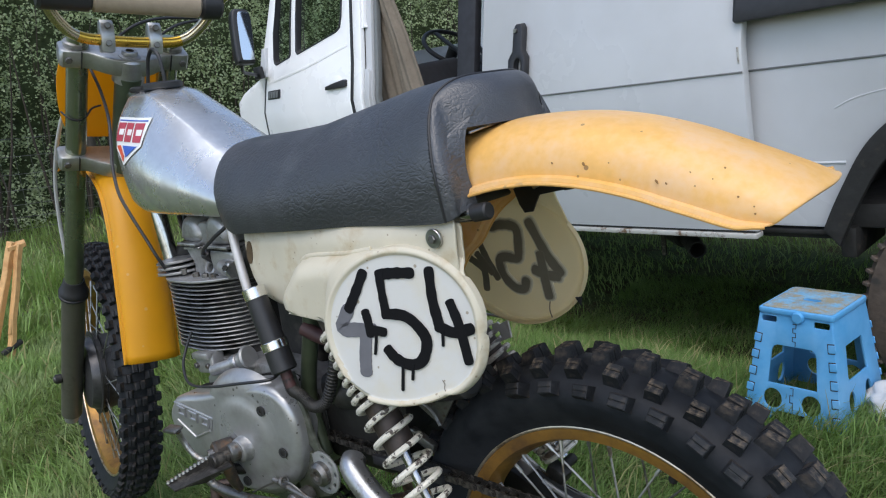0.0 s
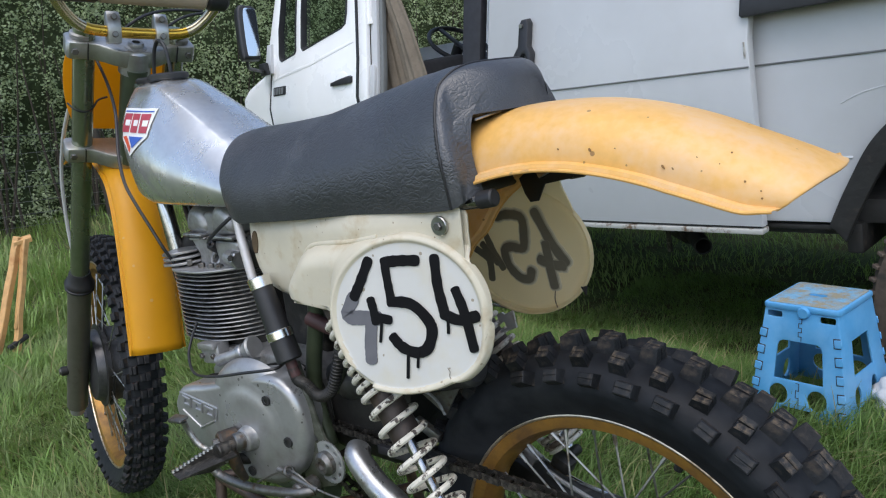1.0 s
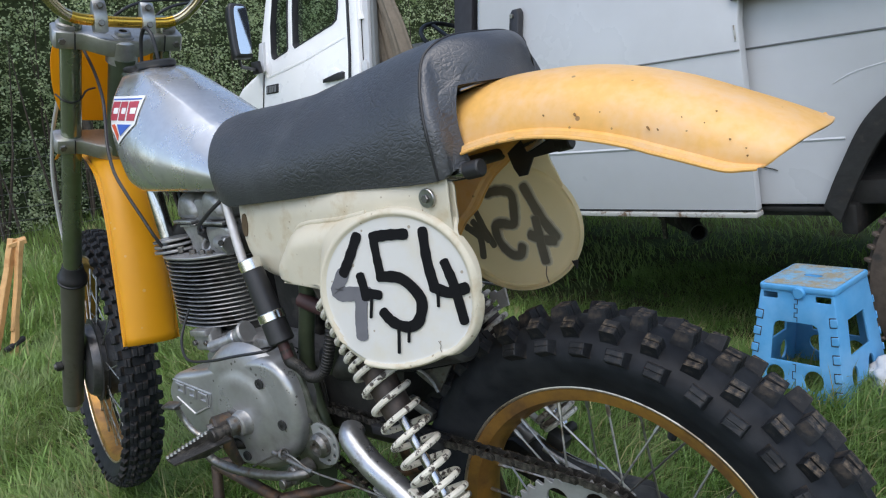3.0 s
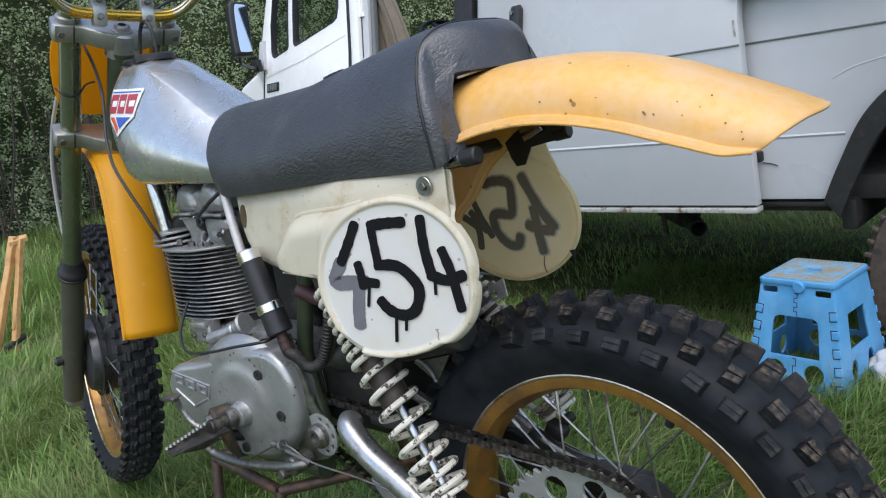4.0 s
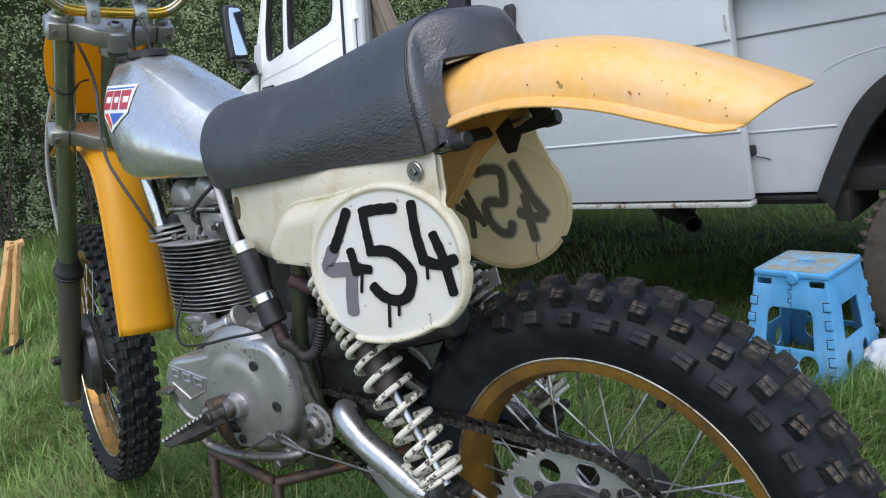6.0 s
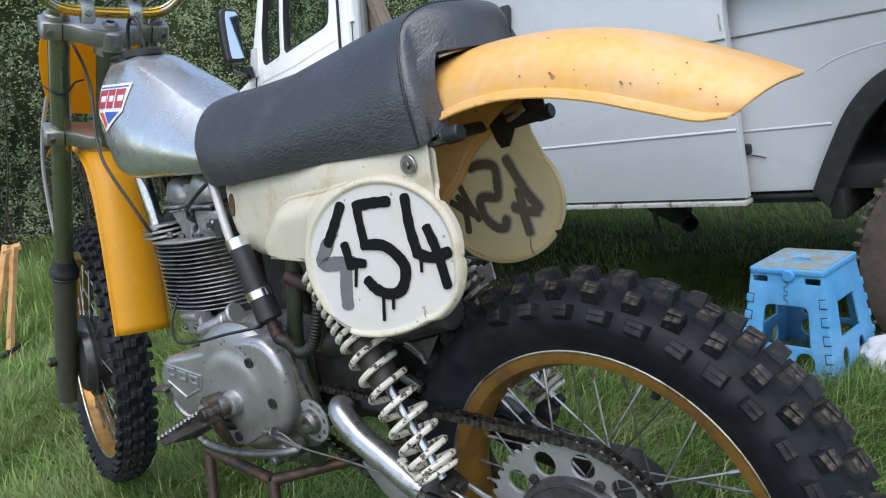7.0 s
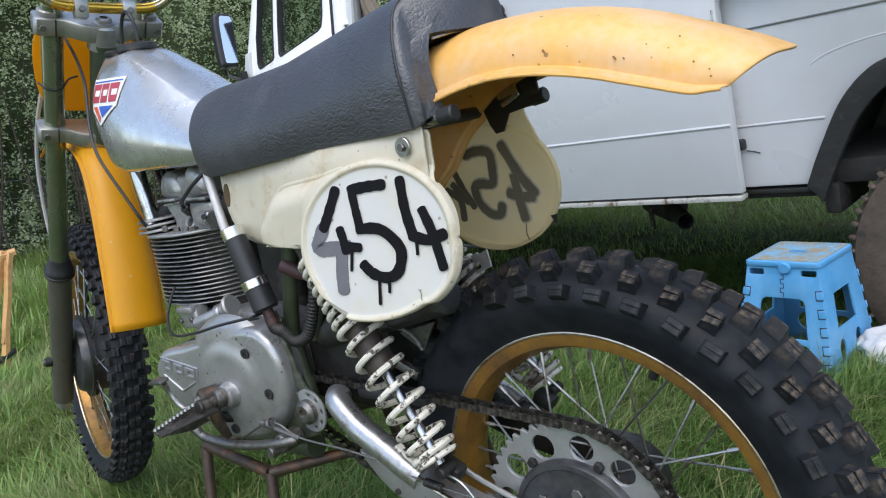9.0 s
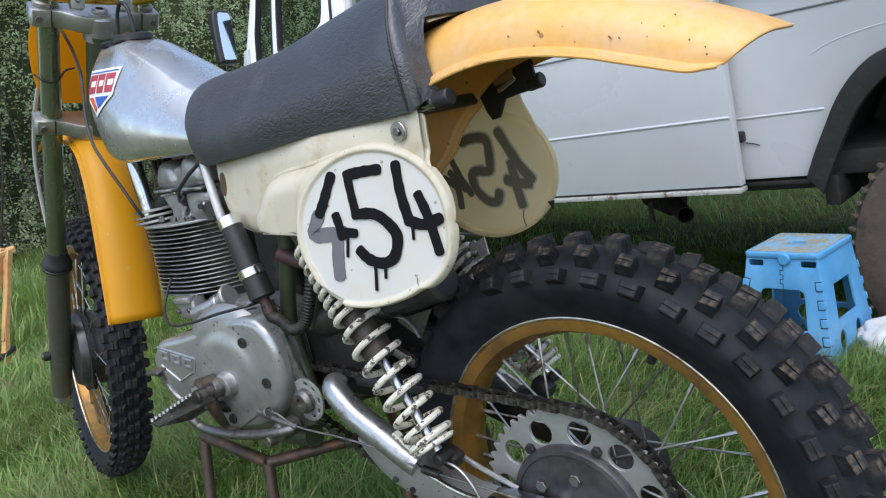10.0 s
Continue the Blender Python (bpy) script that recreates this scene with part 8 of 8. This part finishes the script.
    up_m = mm @ Matrix(((0, 0, 1, 0), (1, 0, 0, 0), (0, 1, 0, 0), (0, 0, 0, 1)))
    mir = part("wing_mirror", prism(shell, 0.07, up_m @ Matrix.Translation((0, 0, -0.07)), 0.016, segs=4), M_BLACK, van, "black wing mirror on an arm")
    pane_line = [(x * 0.66 + 0.014, y * 0.88) for x, y in shell]
    part("mirror_pane", prism(pane_line, 0.003, up_m @ Matrix.Translation((0, 0, 0.0005)), 0.001, segs=1), M_MIRROR, mir, "mirror glass")
    part("mirror_arm", tube([VAN @ Vector(p) for p in ((-2.68, -0.17, 0.93), (-2.7, -0.17, 0.885), (-2.74, -0.14, 0.862), (-2.83, -0.05, 0.85), (-2.95, 0.06, 0.84))], 0.0095, 10), M_BLACK, mir)
    part("arm_base", box((0.07, 0.03, 0.07), VAN @ Matrix.Translation((-2.955, 0.075, 0.85)), 0.006), M_BLACK, mir)


make_van()

# ---- hedge, fence and grass ----
HEDGE = [(-8.9, -3.4), (-8.75, -1.0), (-8.6, 2.2), (-8.1, 5.0), (-6.6, 7.6), (-3.5, 9.4), (2.0, 10.3), (9.0, 10.6)]


def hedge_line():
    return [Vector((x, y, 0)) for x, y in [(p.x, p.y) for p in spline([(x, y, 0) for x, y in HEDGE], 14)]]


def make_hedge():
    pts = hedge_line()
    ob = thing("hedge", "tall dense dark green hedge of small leaves", "hedge", (pts[40].x, pts[40].y, ground_height(pts[40].x, pts[40].y)), kind="stuff")
    rng = np.random.default_rng(5)
    # dark sheet behind the leaves; its colour stands in for the shaded depth
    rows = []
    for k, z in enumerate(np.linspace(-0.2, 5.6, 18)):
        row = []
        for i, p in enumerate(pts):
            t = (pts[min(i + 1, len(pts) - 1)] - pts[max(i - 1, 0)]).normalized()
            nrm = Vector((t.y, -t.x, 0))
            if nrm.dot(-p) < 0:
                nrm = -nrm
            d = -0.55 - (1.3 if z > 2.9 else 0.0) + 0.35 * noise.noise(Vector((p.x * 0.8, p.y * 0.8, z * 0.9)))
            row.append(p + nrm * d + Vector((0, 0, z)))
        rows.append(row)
    part("hedge_shade_sheet", loft(rows, closed=False), M_SHADE, ob, smooth=False)
    seg = np.array([[p.x, p.y] for p in pts])
    step = np.diff(seg, axis=0)
    lens = np.hypot(step[:, 0], step[:, 1])
    cum = np.r_[0, np.cumsum(lens)]
    def cloud(sprays, each, size, low, high, spread, pull):
        """Sprays of leaves: each spray a loose tuft that stands out of the hedge's face."""
        s = rng.uniform(0.0, cum[-1] - 6.0, sprays)
        k = np.clip(np.searchsorted(cum, s) - 1, 0, len(lens) - 1)
        f = (s - cum[k]) / lens[k]
        base = seg[k] + step[k] * f[:, None]
        t = step[k] / lens[k][:, None]
        nrm = np.stack([t[:, 1], -t[:, 0]], 1)
        flip = (nrm * -base).sum(1) < 0
        nrm[flip] *= -1
        z = low + (high - low) * rng.random(sprays)
        out = np.array([noise.noise(Vector((b[0] * 0.8, b[1] * 0.8, zz * 0.8))) + 0.6 * noise.noise(Vector((b[0] * 2.3, b[1] * 2.3, zz * 2.3))) for b, zz in zip(base, z)])
        d = -0.15 + 0.5 * out + rng.normal(0, spread, sprays) - pull
        mid = np.c_[base + nrm * d[:, None], z]
        way = np.c_[nrm * 0.8, 0.35 + 0.5 * rng.random(sprays)] + rng.normal(0, 0.45, (sprays, 3))
        way /= np.linalg.norm(way, axis=1)[:, None]
        along_ = rng.uniform(-0.5, 0.5, (sprays, each))
        pos = mid[:, None, :] + way[:, None, :] * (along_ * size * 7)[:, :, None] + rng.normal(0, size * 0.75, (sprays, each, 3))
        pos = pos.reshape(-1, 3)
        return pos, size * rng.uniform(0.55, 1.3, len(pos)), np.repeat(np.c_[nrm * 0.6, np.full(sprays, 0.9)], each, 0)
    parts_ = [cloud(11500, 16, 0.036, 0.0, 3.1, 0.16, 0.0), cloud(1900, 14, 0.09, 3.0, 6.2, 0.25, 1.3)]
    pos, size, facing_ = (np.concatenate([p[i] for p in parts_]) for i in range(3))
    n = len(pos)
    nn = facing_ + rng.normal(0, 0.75, (n, 3))
    nn /= np.linalg.norm(nn, axis=1)[:, None]
    u = np.cross(nn, rng.normal(size=(n, 3)))
    u /= np.linalg.norm(u, axis=1)[:, None]
    w = np.cross(nn, u)
    L, Wd = size[:, None], size[:, None] * 0.36
    v = np.stack([pos - u * L * 0.5, pos + w * Wd + nn * Wd * 0.3, pos + u * L * 0.5, pos - w * Wd + nn * Wd * 0.3], 1).reshape(-1, 3)
    me = bpy.data.meshes.new("hedge_leaves")
    faces = np.arange(n * 4).reshape(-1, 4)
    me.from_pydata(v.tolist(), [], faces.tolist())
    part_mesh("hedge_leaves", me, M_LEAF, ob, smooth=False)
    # bare stems near the foot
    stems = bmesh.new()
    rnd = random.Random(11)
    for _ in range(160):
        i = rnd.randrange(4, len(pts) - 12)
        p = pts[i] + Vector((rnd.uniform(-0.3, 0.3), rnd.uniform(-0.3, 0.3), 0))
        a = p + Vector((0, 0, -0.2))
        b = p + Vector((rnd.uniform(-0.4, 0.4), rnd.uniform(-0.4, 0.4), rnd.uniform(0.8, 2.4)))
        tube([a, (a + b) / 2 + Vector((rnd.uniform(-0.1, 0.1), rnd.uniform(-0.1, 0.1), 0)), b], 0.012, 5, 2, bm=stems, radii=[0.02, 0.012, 0.004])
    part("hedge_stems", stems, M_BRANCH, ob)


make_hedge()


def make_fence():
    line = [(-8.15, -3.5), (-8.1, -1.2), (-8.0, 1.0), (-7.9, 3.1), (-7.3, 5.2), (-5.9, 7.1)]
    ob = thing("stock_fence", "wire stock fence on weathered posts in front of the hedge", "fence", (line[2][0], line[2][1], ground_height(*line[2])))
    rnd = random.Random(4)
    for x, y in line:
        g = ground_height(x, y)
        part("post", rod((x, y, g - 0.05), (x + rnd.uniform(-0.03, 0.03), y + rnd.uniform(-0.03, 0.03), g + 1.2), 0.04, 12, r2=0.036), M_POST, ob)
    for z in (0.1, 0.22, 0.35, 0.5, 0.66, 0.84, 1.02):
        part("wire", tube([(x, y, ground_height(x, y) + z) for x, y in line], 0.0022, 5, 3), M_WIRE, ob)
    pts = spline([(x, y, 0) for x, y in line], 14)
    for p in pts:
        g = ground_height(p.x, p.y)
        part("wire_stay", rod((p.x, p.y, g + 0.1), (p.x, p.y, g + 1.02), 0.0018, 5), M_WIRE, ob)


make_fence()


def grass_mesh(name, count, area, length, width, mat, label, seed, lay=0.7, skip=None):
    """Curved blades scattered over a stretch of the field."""
    rng = np.random.default_rng(seed)
    x0, x1, y0, y1 = area
    x, y = rng.uniform(x0, x1, count), rng.uniform(y0, y1, count)
    clump = np.array([noise.noise(Vector((a * 2.3, b * 2.3, 0.7))) + 0.6 * noise.noise(Vector((a * 7.0, b * 7.0, 2.7))) for a, b in zip(x, y)])
    keep = rng.random(count) < np.clip(0.65 + 0.6 * clump, 0.15, 1)
    if skip:
        keep &= ~((x > skip[0]) & (x < skip[1]) & (y > skip[2]) & (y < skip[3]))
    x, y, clump = x[keep], y[keep], clump[keep]
    z = np.array([ground_height(a, b) for a, b in zip(x, y)])
    n = len(x)
    h = length * rng.uniform(0.45, 1.25, n) * np.clip(1 + 0.5 * clump, 0.5, 1.7)
    flow = 2 * math.pi * np.array([noise.noise(Vector((a * 0.9, b * 0.9, 5.0))) for a, b in zip(x, y)])
    under = (y > 1.85) & (y < 3.75) & (x > -3.4) & (x < 1.6)
    h = np.where(under, h * 0.6, h)
    az = flow + rng.normal(0, 1.1, n)
    dirx, diry = np.cos(az), np.sin(az)
    bend = np.clip(rng.normal(lay, 0.35, n), 0.05, 1.6)
    px, py = -diry, dirx
    w = width * rng.uniform(0.6, 1.3, n)
    verts = []
    for f, ww in ((0.0, 0.8), (0.4, 1.0), (0.75, 0.7)):
        out = h * bend * f ** 1.6 * 0.75
        up = h * (f - 0.28 * bend * f ** 2.2)
        for s in (-1, 1):
            verts.append(np.stack([x + dirx * out + s * px * w * ww / 2, y + diry * out + s * py * w * ww / 2, z + up - 0.004], 1))
    out, up = h * bend * 0.75, h * np.clip(1 - 0.36 * bend, 0.15, 1)
    verts.append(np.stack([x + dirx * out, y + diry * out, z + up], 1))
    v = np.stack(verts, 1).reshape(-1, 3)
    b = np.arange(n) * 7
    quads = np.concatenate([np.stack([b, b + 1, b + 3, b + 2], 1), np.stack([b + 2, b + 3, b + 5, b + 4], 1)])
    tris = np.stack([b + 4, b + 5, b + 6], 1)
    me = bpy.data.meshes.new(name)
    me.from_pydata(v.tolist(), [], quads.tolist() + tris.tolist())
    ob = part_mesh(name, me, mat, None, smooth=True)
    return tagged(ob, label, "grass", kind="stuff")


# blades near the van use the shaded green, those ahead the brighter-lit one
grass_mesh("grass", 150000, (-1.4, 0.9, -0.35, 3.0), 0.08, 0.0025, M_GRASS_NEAR, "long tangled green grass round the motorcycle", 1, 0.95)
grass_mesh("grass", 125000, (-3.9, -1.2, -0.6, 2.2), 0.075, 0.003, M_GRASS, "grass ahead of the motorcycle, paler with brighter light in its colour", 9, 1.0)
grass_mesh("grass", 95000, (-6.0, 2.0, -1.2, 6.5), 0.1, 0.0055, M_GRASS, "rough green field grass", 2, 0.8, skip=(-1.4, 0.9, -0.35, 3.0))
grass_mesh("grass", 38000, (-9.2, -3.5, -3.0, 8.5), 0.17, 0.009, M_GRASS, "rough grass in front of the hedge", 3, 0.6)
grass_mesh("dry_grass", 8000, (-2.6, 0.9, -0.35, 2.4), 0.11, 0.003, M_STRAW, "pale dry grass stems among the green", 4, 1.0)
grass_mesh("dry_grass", 5000, (-8.6, -2.4, -2.0, 5.0), 0.15, 0.006, M_STRAW, "pale dry grass stems in the field", 6, 0.9)
